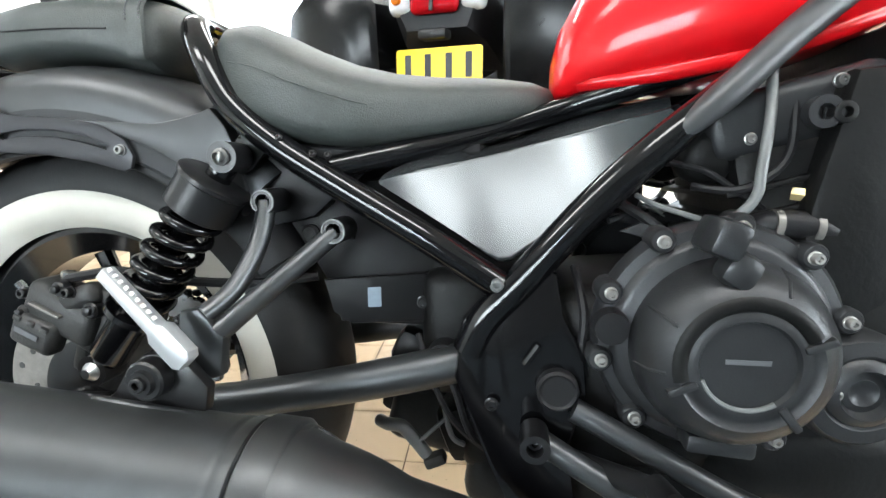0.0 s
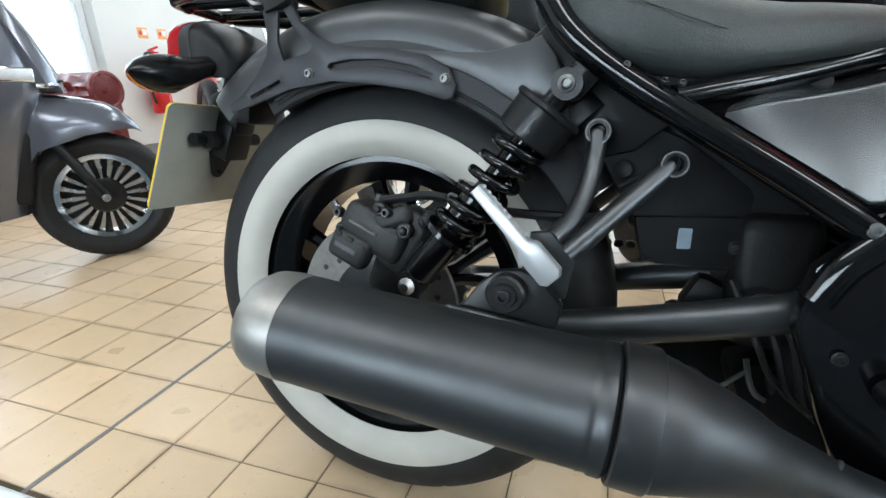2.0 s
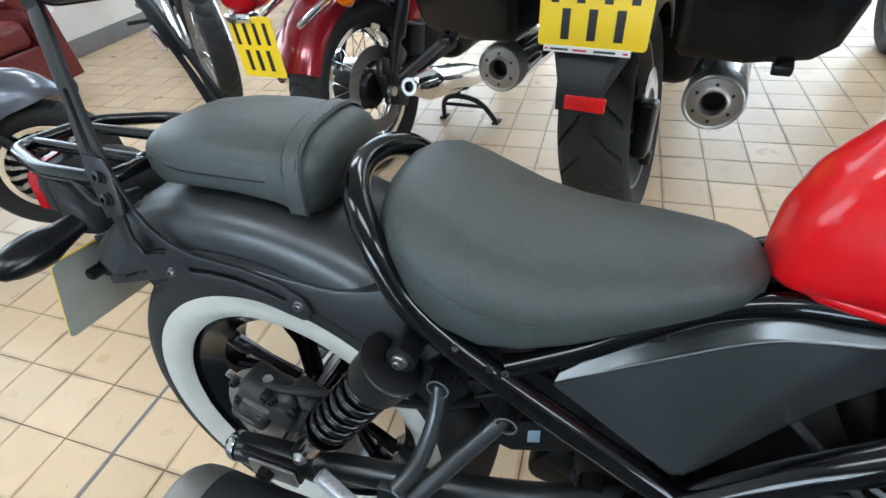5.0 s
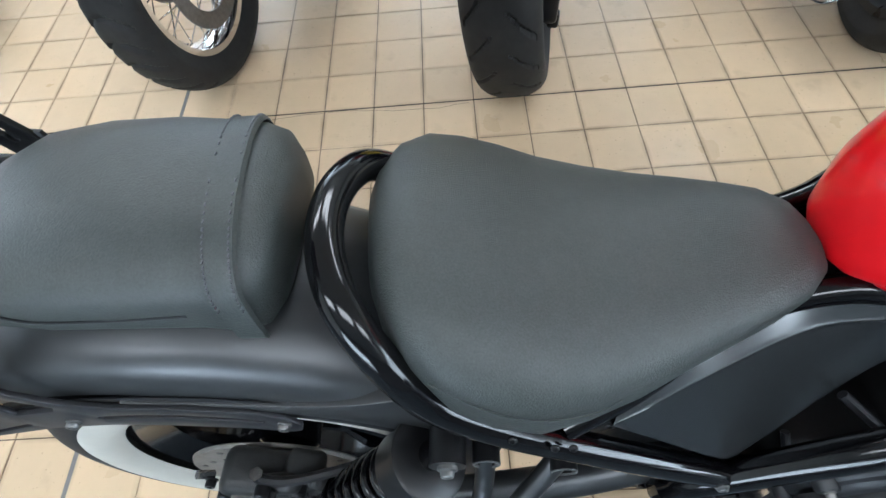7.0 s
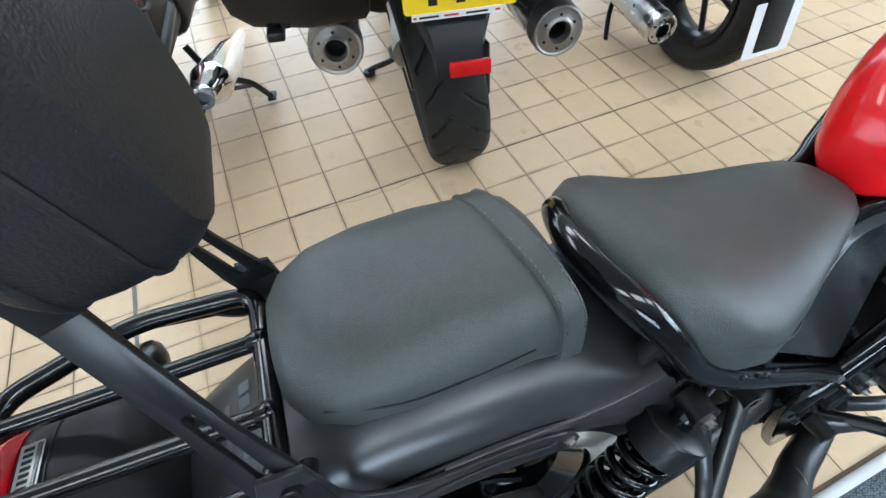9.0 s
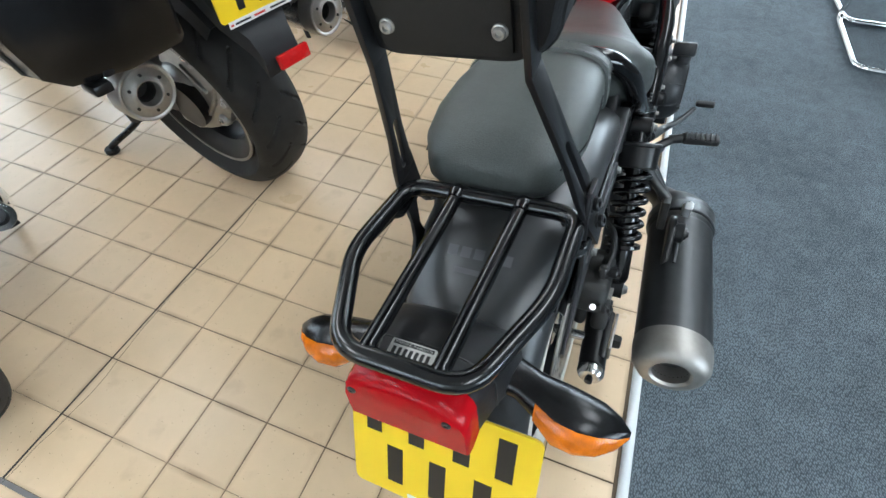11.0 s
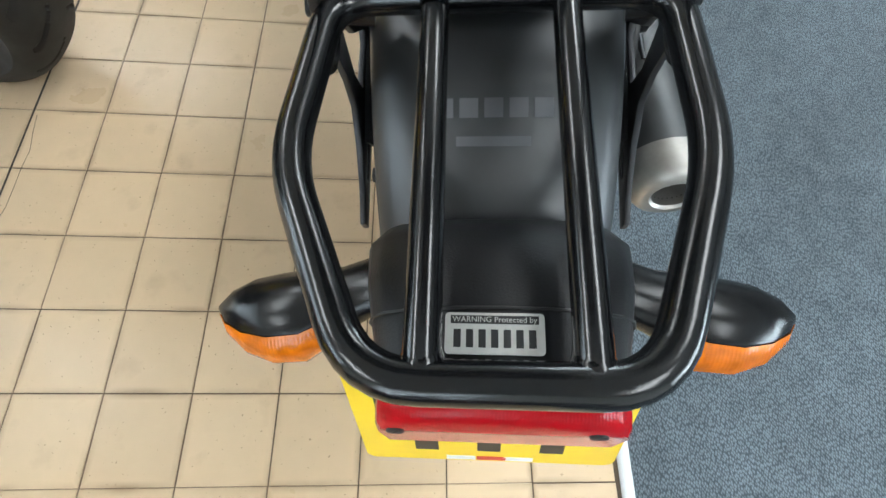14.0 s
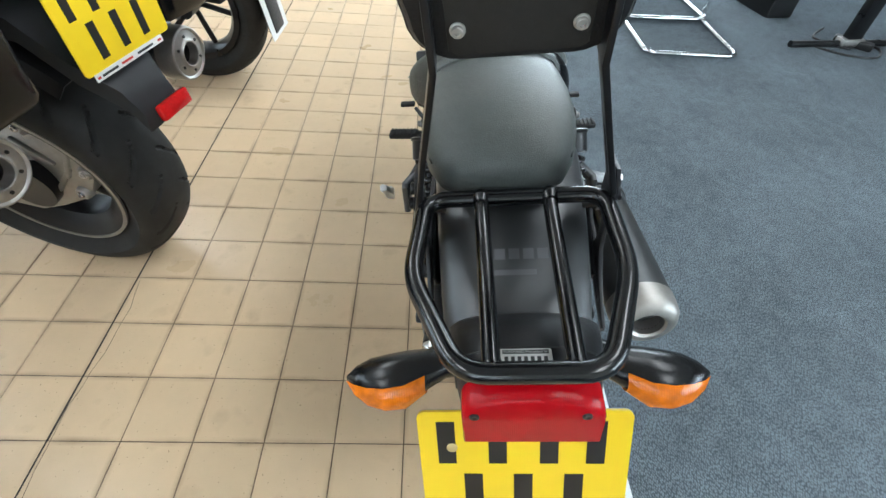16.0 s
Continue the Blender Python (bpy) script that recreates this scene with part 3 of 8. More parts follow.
part("rear_sprocket", lathe([(0.085, 0.03), (0.085, 0.082), (0.09, 0.086), (0.091, 0.03), (0.085, 0.03)], AX, (0, 1, 0), 60,
                            bulge=lambda a, i: 0.006 * (0.5 + 0.5 * math.cos(a * 20)) if i in (1, 2) else 0), STEEL, wheel, "dark steel chain sprocket")
# chain run to the engine
links = bmesh.new()
for i in range(34):
    for zz0, zz1 in ((0.396, 0.398), (0.226, 0.33)):
        t = i / 33
        links = join(links, box((0.0 + 0.53 * t, 0.088, zz0 + (zz1 - zz0) * t), (0.013, 0.010 if i % 2 else 0.014, 0.011), bev=0.003, seg=1))
tagged(part("drive_chain", links, ENGINE_DARK, bike), "dark oily drive chain", kind="stuff")

# swingarm
for s in (L, R):
    part("swingarm_arm", tube(rounded([(0.52, s * 0.075, 0.385), (0.40, s * 0.098, 0.360), (0.25, s * 0.110, 0.332), (0.10, s * 0.118, 0.314), (0.03, s * 0.124, 0.309)], 5),
                              [0.021, 0.021, 0.020, 0.019, 0.018], 20), SWINGARM_BLACK, bike, "satin black tubular swingarm")
    blk = part("axle_block", join(rod((0.075, s * 0.122, 0.309), (-0.058, s * 0.132, 0.306), 0.0225, 22, bev=0.004), box((0.008, s * 0.142, 0.308), (0.10, 0.016, 0.040), bev=0.004)), SATIN_BLACK, bike, "black swingarm end with a flat axle face")
    part("adjuster_plate", box((0.018, s * 0.1535, 0.309), (0.078, 0.005, 0.034), bev=0.0015), ALLOY, blk, "bright scuffed adjuster plate")
    part("chain_adjuster", lathe([(0.0, 0.0225), (0.008, 0.0225), (0.016, 0.018), (0.018, 0.010), (0.018, 0.0)], (-0.058, s * 0.132, 0.306), (-1, 0, 0), 22), STEEL, blk, "bright steel chain adjuster end")
    part("adjuster_bolt", rod((-0.075, s * 0.132, 0.306), (-0.084, s * 0.132, 0.306), 0.0065, 6), SATIN_BLACK, blk)
    part("axle_nut", lathe([(0, 0), (0, 0.014), (0.012, 0.0125), (0.014, 0.009), (0.014, 0)], (0.008, s * 0.156, 0.309), (0, s, 0), 6), SATIN_BLACK, blk)
part("rear_axle", rod((0, -0.12, 0.311), (0, 0.12, 0.311), 0.009), STEEL, bike)
part("swingarm_bridge", rod((0.45, -0.09, 0.372), (0.45, 0.09, 0.372), 0.022, 16), SATIN_BLACK, bike)

# rear brake caliper and hose
cal = part("brake_caliper", box((0.020, -0.108, 0.425), (0.092, 0.050, 0.050), (0, 28, 0), bev=0.012, seg=3), DUSTY_CAST, bike, "dusty black two-piece brake caliper")
for nm, c, sz, an in (("piston_housing", (-0.008, -0.128, 0.404), (0.056, 0.026, 0.040), 24), ("caliper_bracket", (0.058, -0.104, 0.415), (0.044, 0.036, 0.085), 30),
                      ("pad_slide", (0.030, -0.094, 0.372), (0.05, 0.02, 0.07), 20), ("caliper_bridge", (0.048, -0.122, 0.444), (0.05, 0.022, 0.026), -20), ("torque_arm", (0.075, -0.115, 0.375), (0.03, 0.02, 0.09), 25)):
    part(nm, box(c, sz, (0, an, 0), bev=0.009, seg=3), DUSTY_CAST, cal)
part("caliper_name_bar", box((-0.010, -0.1425, 0.406), (0.030, 0.001, 0.006), (0, 24, 0), bev=0), GREY_PRINT, cal)
for p in ((-0.030, -0.118, 0.446), (0.044, -0.132, 0.452), (0.068, -0.126, 0.432)):
    part("caliper_bolt", hex_bolt(p, (0, -1, 0.1), 0.0058, 0.009), SATIN_BLACK, cal)
for p, r_ in (((0.035, -0.128, 0.456), 0.0085), ((0.065, -0.122, 0.431), 0.0100), ((0.060, -0.112, 0.362), 0.0095), ((-0.020, -0.124, 0.428), 0.0075)):
    part("pin_boss", lathe([(0, r_), (0.010, r_), (0.012, r_ - 0.002), (0.012, r_ * 0.55), (0.016, r_ * 0.5), (0.017, r_ * 0.3), (0.017, 0)], p, (0, -1, 0.05), 20), SATIN_BLACK, cal)
part("pin_boot", lathe([(0, 0.007), (0.004, 0.009), (0.007, 0.007), (0.011, 0.009), (0.014, 0.007), (0.018, 0.009), (0.021, 0.006), (0.024, 0.0)], (0.082, -0.118, 0.440), (0.8, -0.2, 0.5), 18), RUBBER, cal, "ribbed rubber pin boot")
for k in range(3):
    part("caliper_rib", box((-0.020 + 0.016 * k, -0.1335, 0.4235 - 0.007 * k), (0.010, 0.018, 0.007), (0, 24, 0), bev=0.002), DUSTY_CAST, cal)
part("pad_spring", box((0.012, -0.134, 0.432), (0.040, 0.010, 0.003), (0, 24, 0), bev=0.001), DUSTY_ALLOY, cal)
part("banjo_bolt", rod((0.026, -0.118, 0.452), (0.030, -0.118, 0.472), 0.0075, 6), STEEL, cal)
part("bleed_nipple", rod((-0.032, -0.112, 0.442), (-0.042, -0.116, 0.458), 0.005, 8), STEEL, cal)
part("brake_hose", tube(rounded([(0.028, -0.120, 0.464), (0.06, -0.125, 0.470), (0.10, -0.12, 0.474), (0.16, -0.10, 0.46), (0.24, -0.080, 0.455), (0.30, -0.060, 0.46)], 6), 0.0055, 8), PLASTIC, bike)

# fenders
def fender_profile(r0):
    return [(y * 0.098, r0 + dz) for y, dz in ((-1, -0.062), (-1.0, -0.05), (-0.985, -0.035), (-0.93, -0.022), (-0.8, -0.012), (-0.55, -0.005), (-0.28, -0.001),
                                                (0, 0), (0.28, -0.001), (0.55, -0.005), (0.8, -0.012), (0.93, -0.022), (0.985, -0.035), (1.0, -0.05), (1, -0.062))]


def arc_shell(profile, th, a0, a1, seg, taper=0.0):
    """A fender shell turned about the rear axle from angle a0 to a1, measured from upright towards the rear."""
    rings = []
    for j in range(seg + 1):
        t = j / seg
        a = radians(a0 + (a1 - a0) * t)
        d = V(-math.sin(a), 0, math.cos(a))
        k = 1 - taper * max(0, t - 0.5) * 2
        outer = [AX + d * r + V(0, y * k, 0) for y, r in profile]
        inner = [AX + d * (r - th) + V(0, (y * k) * (1 - th / 0.1), 0) for y, r in reversed(profile)]
        rings.append(outer + inner)
    return loft(rings)


fender = part("rear_fender", arc_shell(fender_profile(0.400), 0.004, -46, 43.5, 60, 0.14), MATT_GREY, bike, "matt graphite painted steel rear fender")
part("inner_fender", arc_shell([(y * 0.95, r - 0.03) for y, r in fender_profile(0.385)], 0.003, -58, 30, 40), PLASTIC, bike, "black plastic inner fender")
for s in (L, R):
    part("fender_skirt", arc_shell([(s * 0.0900, 0.298), (s * 0.0985, 0.304), (s * 0.1000, 0.340)], 0.003, -44, 27, 36), GREY_PLASTIC, bike, "grey-black side skirt under the fender edge")
for s in (L, R):
    arch = [(0.324 * math.sin(radians(a)), 0.312 + 0.324 * math.cos(radians(a))) for a in range(47, -4, -5)]
    part("fender_side_cover", slab([(-0.020, 0.6460), (0.0439, 0.6397), (0.0862, 0.6360), (0.113, 0.6337), (0.132, 0.6328), (0.1512, 0.6331), (0.176, 0.6370), (0.1983, 0.6426), (0.2082, 0.6466), (0.224, 0.628), (0.236, 0.600), (0.244, 0.560)] + arch,
                                   0.026, xz(s * 0.0765), bev=0.002), MATT_GREY, bike, "matt graphite side cover between fender and wheel arch")
# plain shapes in place of the lettering printed on the fender
for k, (y0, y1, a) in enumerate(((0.040, 0.028, 25.4), (0.024, 0.012, 25.4), (0.008, -0.004, 25.4), (-0.008, -0.020, 25.4), (-0.024, -0.036, 25.4))):
    bmL = bmesh.new()
    ring = []
    for aa in (a - 0.9, a + 0.9):
        d = V(-math.sin(radians(aa)), 0, math.cos(radians(aa)))
        ring.append([AX + d * (0.4006 - abs((y0 + y1) / 2) * 0.03) + V(0, y, 0) for y in (y0, y1)])
    bmL.faces.new([bmL.verts.new(p) for p in (ring[0][0], ring[0][1], ring[1][1], ring[1][0])])
    part("name_bar", bmL, GREY_PRINT, fender)
bmL = bmesh.new()
q = [AX + V(-math.sin(radians(aa)), 0, math.cos(radians(aa))) * 0.4002 + V(0, y, 0) for aa, y in ((28.0, 0.026), (28.0, -0.022), (28.9, -0.022), (28.9, 0.026))]
bmL.faces.new([bmL.verts.new(p) for p in q])
part("name_bar", bmL, GREY_PRINT, fender)
part("fender_screw", hex_bolt(AX + V(-0.085, 0, 0.391), (-0.22, 0, 1), 0.006, 0.004), SATIN_BLACK, bike)

# tail: housing, lamp, indicators, number plate
sec = lambda x, hw, z0, z1: [V(x, y * hw, z0 + (z1 - z0) * z) for y, z in ((-1, 0.0), (-1.0, 0.58), (-0.95, 0.72), (-0.84, 0.83), (-0.6, 0.93), (-0.3, 0.985), (0, 1), (0.3, 0.985), (0.6, 0.93), (0.84, 0.83), (0.95, 0.72), (1.0, 0.58), (1, 0.0))]
tail = part("tail_housing", loft([sec(-0.244, 0.050, 0.640, 0.655), sec(-0.256, 0.070, 0.636, 0.685), sec(-0.274, 0.076, 0.638, 0.708), sec(-0.300, 0.072, 0.646, 0.722), sec(-0.325, 0.066, 0.655, 0.727), sec(-0.353, 0.060, 0.658, 0.7265)]),
            PLASTIC, bike, "black plastic tail lamp housing")
part("housing_seam", tube(sec(-0.3225, 0.0672, 0.654, 0.7270), 0.0009, 6), INK, tail)
lens_bm = loft([sec(-0.343, 0.0605, 0.657, 0.7290), sec(-0.358, 0.0605, 0.656, 0.7285), sec(-0.365, 0.0600, 0.658, 0.7255), sec(-0.3685, 0.0585, 0.661, 0.7195)])
for v in lens_bm.verts:
    v.co.x -= 0.004 + 0.08 * (0.7285 - v.co.z)          # the lens leans back towards its foot
part("tail_light", lens_bm, RED_LENS, bike, "red rectangular tail light")
for s in (L, R):
    part("lens_screw", hex_bolt((-0.3741, s * 0.046 + 0.003, 0.7040), (-1, 0, 0.1), 0.0034, 0.002), INK, bike)
up = V(0.078, 0, 0.186).normalized()
pl = lambda u, v, w: V(-0.3855, 0, 0.441) + V(0, -1, 0) * u + up * v + V(-0.92, 0, 0.386) * w


def round_rect(w, h, r, n=4):
    out = []
    for cx, cy, a in ((w / 2 - r, r, -90), (w / 2 - r, h - r, 0), (-w / 2 + r, h - r, 90), (-w / 2 + r, r, 180)):
        out += [(cx + r * math.cos(radians(a + 90 * i / n)), cy + r * math.sin(radians(a + 90 * i / n))) for i in range(n + 1)]
    return out


plate = part("number_plate", slab(round_rect(0.229, 0.172, 0.010), 0.003, pl), PLATE_YELLOW, bike, "yellow rear number plate with black bars")
plb = lambda u, v, w: pl(u, v, w + 0.003)
plate_bars(plate, ((0.098, 0.060, (-0.084, -0.028, 0.028, 0.078), 0.020), (0.022, 0.060, (-0.056, 0.0, 0.056), 0.021)), plb)
part("plate_back", slab(round_rect(0.2285, 0.1715, 0.010), 0.0012, lambda u, v, w: pl(u, v + 0.0002, -w)), PLATE_BACK, plate, "grubby grey back of the plate")
for u, mt in ((-0.025, WHITE_PRINT), (0.003, RED_PRINT), (0.028, WHITE_PRINT)):
    part("maker_strip", slab([(u - 0.014, 0.003), (u + 0.013, 0.003), (u + 0.013, 0.010), (u - 0.014, 0.010)], 0.0006, plb), mt, plate)
part("plate_screw", lathe([(0, 0.006), (0.0015, 0.006), (0.0025, 0.004), (0.0025, 0)], plb(-0.078, 0.122, 0), (-0.92, 0, 0.386), 14), BRASS, plate, "yellow plate screw cap")
hanger = part("plate_hanger", join(box((-0.318, 0, 0.548), (0.034, 0.052, 0.062), (0, 22, 0), bev=0.006), box((-0.300, 0, 0.600), (0.045, 0.046, 0.085), (0, 20, 0), bev=0.008),
                                   slab([(-0.026, 0.0), (0.026, 0.0), (0.010, -0.040), (0.004, -0.046), (-0.004, -0.046), (-0.010, -0.040)], 0.006, lambda u, v, w: pl(u, v + 0.098, -0.003 - w), [slot((0.0, -0.037), (0.0, -0.034), 0.003)])),
              PLASTIC, bike, "black plastic number plate hanger")
part("hanger_bar", rod((-0.330, -0.072, 0.549), (-0.330, 0.070, 0.549), 0.010, 14, bev=0.003), PLASTIC, hanger)
part("hanger_nut", rod((-0.322, -0.050, 0.549), (-0.322, -0.032, 0.549), 0.015, 6), PLASTIC, hanger)
part("tail_bracket", join(box((-0.262, 0.0, 0.618), (0.085, 0.11, 0.020), (0, -16, 0), bev=0.006), box((-0.272, 0.0, 0.600), (0.05, 0.07, 0.05), (0, 10, 0), bev=0.01)), PLASTIC, bike, "black bracket under the tail lamp")
for s in (L, R):
    rings, lens = [], []
    for t, cx, cz, a, b in ((0.00, -0.285, 0.655, 0.020, 0.015), (0.18, -0.288, 0.652, 0.018, 0.014), (0.34, -0.295, 0.645, 0.020, 0.017), (0.5, -0.302, 0.640, 0.026, 0.023),
                            (0.66, -0.304, 0.638, 0.0255, 0.022), (0.8, -0.303, 0.637, 0.0215, 0.0185), (0.92, -0.301, 0.636, 0.0130, 0.0115), (1.0, -0.299, 0.636, 0.002, 0.002)):
        cx, cz = cx + 0.001 * min(1.0, t * 3), cz - 0.003 * min(1.0, t * 3)
        y = s * (0.055 + 0.131 * t)
        a, b = a * 1.12, b * 1.10
        rings.append([V(cx + a * math.cos(q), y, cz + b * math.sin(q)) for q in (2 * math.pi * j / 20 for j in range(20))])
        if t > 0.3:
            lens.append([V(cx - 0.002 + a * 1.03 * math.cos(q), y, cz - 0.001 + b * 1.0 * math.sin(q)) for q in (radians(126 + 154 * j / 12) for j in range(13))])
    ind = part("indicator", loft(rings), INDICATOR_BLACK, bike, "gloss black teardrop indicator with orange lens")
    part("indicator_lens", loft(lens, caps=False, wrap=False), ORANGE_LENS, ind, "ribbed orange indicator lens")

# anti-theft label
lab = lambda u, v, w: V(-0.3440, 0.004, 0.7275) + V(0, -1, 0) * u + V(1, 0, 0.04).normalized() * v + V(-0.04, 0, 1) * w
label = part("warning_label", slab(round_rect(0.044, 0.0185, 0.002), 0.0006, lab), LABEL_SILVER, bike, "silver foil anti-theft warning label")
lab2 = lambda u, v, w: lab(u, v, w + 0.0006)
part("label_band", slab([(-0.0195, 0.0135), (0.0195, 0.0135), (0.0195, 0.0172), (-0.0195, 0.0172)], 0.0002, lab2), INK, label)
for i in range(7):
    u = -0.0165 + i * 0.0055
    part("label_bar", slab([(u - 0.0016, 0.003), (u + 0.0016, 0.003), (u + 0.0016, 0.011), (u - 0.0016, 0.011)], 0.0002, lab2), INK, label)
txt = bpy.data.curves.new("text", "FONT")
txt.body, txt.size, txt.align_x, txt.align_y = "WARNING Protected by", 0.0036, "CENTER", "CENTER"
tob = bpy.data.objects.new("text", txt)
scene.collection.objects.link(tob)
bpy.context.view_layer.update()
tme = bpy.data.meshes.new_from_object(tob.evaluated_get(bpy.context.evaluated_depsgraph_get()))
bpy.data.objects.remove(tob)
for v in tme.vertices:
    v.co = lab2(v.co.x, v.co.y + 0.0153, 0.0005)
tme.materials.append(LABEL_SILVER)
tx = new("label_text", tme)
tx.parent = label

# luggage rack
RZ = 0.7475
loop = filleted([(-0.359, 0.060, RZ), (-0.359, -0.060, RZ), (-0.254, -0.097, RZ - 0.002), (-0.143, -0.096, RZ - 0.004), (-0.143, 0.097, RZ - 0.004), (-0.256, 0.1055, RZ - 0.002)], 0.026, closed=True, n=6)
rack = part("luggage_rack", tube(loop, 0.0093, 20, closed=True), POWDER_BLACK, bike, "gloss black tubular luggage rack")
for s in (L, R):
    part("rack_bar", tube([(-0.359, s * 0.0335, RZ), (-0.143, s * 0.037, RZ - 0.004)], 0.0080, 18), POWDER_BLACK, rack)
    for x, y in ((-0.352, 0.0335), (-0.147, 0.037)):
        part("weld", lathe([(-0.0085, 0), (-0.008, 0.0045), (-0.005, 0.0088), (0.0, 0.0104), (0.004, 0.0098), (0.008, 0.0084), (0.011, 0.0076)], (x - 0.003 if x < -0.3 else x + 0.003, s * y, RZ - 0.002), (1, 0, 0) if x < -0.3 else (-1, 0, 0), 18), POWDER_BLACK, rack, sharp=180)
    part("rack_stay", tube(rounded([(-0.195, s * 0.100, RZ - 0.004), (-0.165, s * 0.104, RZ - 0.03), (-0.135, s * 0.106, RZ - 0.03)], 4), 0.006, 8), POWDER_BLACK, rack)
    part("rack_gusset", slab([(-0.265, 0.742), (-0.152, 0.740), (-0.150, 0.722), (-0.19, 0.728)], 0.004, xz(s * 0.099)), POWDER_BLACK, rack)

# bracket plates along the fender, backrest arms
outline = [(-0.206, 0.567), (-0.162, 0.580), (-0.107, 0.597), (-0.048, 0.605), (0.006, 0.602), (0.064, 0.593), (0.104, 0.582), (0.113, 0.585), (0.117, 0.598), (0.108, 0.616),
           (0.080, 0.632), (0.035, 0.641), (-0.005, 0.644), (-0.037, 0.647), (-0.066, 0.658), (-0.088, 0.676), (-0.101, 0.700), (-0.106, 0.728), (-0.112, 0.758), (-0.142, 0.762),
           (-0.150, 0.735), (-0.146, 0.700), (-0.140, 0.665), (-0.142, 0.640), (-0.160, 0.615), (-0.185, 0.592), (-0.208, 0.578)]
holes = [[(-0.116, 0.632), (-0.124, 0.655), (-0.121, 0.690), (-0.112, 0.690), (-0.098, 0.668), (-0.072, 0.648), (-0.078, 0.640)],
         [(-0.047, 0.6195), (-0.02, 0.6225), (0.02, 0.6215), (0.06, 0.6135), (0.085, 0.6060), (0.089, 0.6105), (0.062, 0.6205), (0.02, 0.6285), (-0.02, 0.6295), (-0.047, 0.6265), (-0.051, 0.623)],
         slot((-0.170, 0.588), (-0.125, 0.606), 0.0022)]
for s in (L, R):
    br = part("side_bracket", slab(outline, 0.005, xz(s * 0.1015), holes, bev=0.001), BRACKET_GREY, bike, "flat dark grey steel side bracket with slots")
    for x, z in ((-0.077, 0.615), (0.104, 0.605)):
        part("bracket_bolt", hex_bolt((x, s * 0.1065, z), (0, s, 0), 0.0050, 0.006), DARK_BOLT, br)
    # arm, leaning back and inwards
    base, head = V(-0.128, s * 0.108, 0.722), V(-0.188, 0.006 + s * 0.062, 0.918)
    upv = (head - base).normalized()
    out = V(0, s, 0)
    out = (out - upv * out.dot(upv)).normalized()
    fwd = out.cross(upv) * s
    place = lambda u, v, w: base + fwd * u + upv * v + out * w
    back = V(-0.188, 0, 1.0).normalized()
    upper = lambda u, v, w: head + V(back.z, 0, -back.x) * u + back * v + V(0, s, 0) * w
    ln = (head - base).length
    arm = part("backrest_arm", join(slab([(-0.017, -0.014), (0.017, -0.014), (0.020, 0.03), (0.016, 0.075), (0.013, 0.11), (0.012, ln), (-0.012, ln), (-0.013, 0.11), (-0.019, 0.06), (-0.020, 0.02)], 0.006, place,
                                         [slot((0.0, 0.055), (0.0, 0.125), 0.0045)], bev=0.001), slab([(-0.012, -0.002), (0.012, -0.002), (0.012, 0.155), (0.006, 0.165), (-0.006, 0.165), (-0.012, 0.155)], 0.006, upper, bev=0.001)),
               SATIN_BLACK, bike, "flat black backrest arm with a slot")
    for v in (0.006, 0.032):
        part("arm_bolt", hex_bolt(place(0.0 + v * 0.1, v, 0.006), tuple(out), 0.007, 0.007), SATIN_BLACK, arm)
    part("arm_spacer", rod(place(0, 0.006, -0.03), place(0, 0.006, 0), 0.009, 12), SATIN_BLACK, arm)

# backrest pad with its panel
bz = V(-0.185, 0, 1.02) - V(-0.128, 0, 0.722)
bz.normalize()
bx = V(0, -1, 0)
bn = bx.cross(bz)          # towards the front
if bn.x < 0:
    bn = -bn
B0 = V(-0.183, 0.006, 0.906)


def pad_ring(k, grow, r=0.05):
    out = []
    w0, w1, h = 0.082 * grow, 0.108 * grow, 0.205
    for cx, cy, a in ((w0 - r * 0.7, r * 0.7 * grow, -90), (w1 - r, h * grow - r, 0), (-w1 + r, h * grow - r, 90), (-w0 + r * 0.7, r * 0.7 * grow, 180)):
        for i in range(7):
            b = radians(a + 15 * i)
            rr = r if cy > 0.1 else r * 0.7
            out.append(B0 + bx * (cx + rr * math.cos(b)) + bz * (cy + rr * math.sin(b) + (1 - grow) * 0.1) + bn * k)
    return out


rest = part("backrest", loft([pad_ring(-0.002, 0.95), pad_ring(0.006, 1.0), pad_ring(0.030, 1.025), pad_ring(0.050, 1.02), pad_ring(0.068, 0.98), pad_ring(0.079, 0.89), pad_ring(0.083, 0.70)]), PAD_VINYL, bike, "padded black vinyl passenger backrest")
part("piping", tube(pad_ring(0.010, 1.004), 0.0022, 6, closed=True), PAD_VINYL, rest)
part("piping", tube(pad_ring(0.052, 1.018), 0.0022, 6, closed=True), PAD_VINYL, rest)
part("back_panel", slab([(-0.052, 0.014), (-0.046, 0.010), (0.046, 0.010), (0.052, 0.014), (0.056, 0.17), (0.046, 0.185), (-0.046, 0.185), (-0.056, 0.17)], 0.005, lambda u, v, w: B0 + bx * u + bz * v - bn * (0.002 + w), bev=0.001), BACK_PANEL, rest, "grey-brown textured back panel")
for u, v in ((-0.044, 0.031), (0.044, 0.031), (-0.046, 0.097), (0.046, 0.097)):
    part("panel_screw", hex_bolt(B0 + bx * u + bz * v - bn * 0.007, tuple(-bn), 0.0048, 0.005), ALLOY, rest)
plq = [(0.0255 * math.cos(a) * (1 - 0.12 * math.sin(a) ** 2), 0.0088 * math.sin(a)) for a in (2 * math.pi * i / 28 for i in range(28))]
part("brass_plaque", slab(plq, 0.0015, lambda u, v, w: B0 + bx * u + bz * (v + 0.077) - bn * (0.007 + w)), BRASS, rest, "small oval brass plaque")
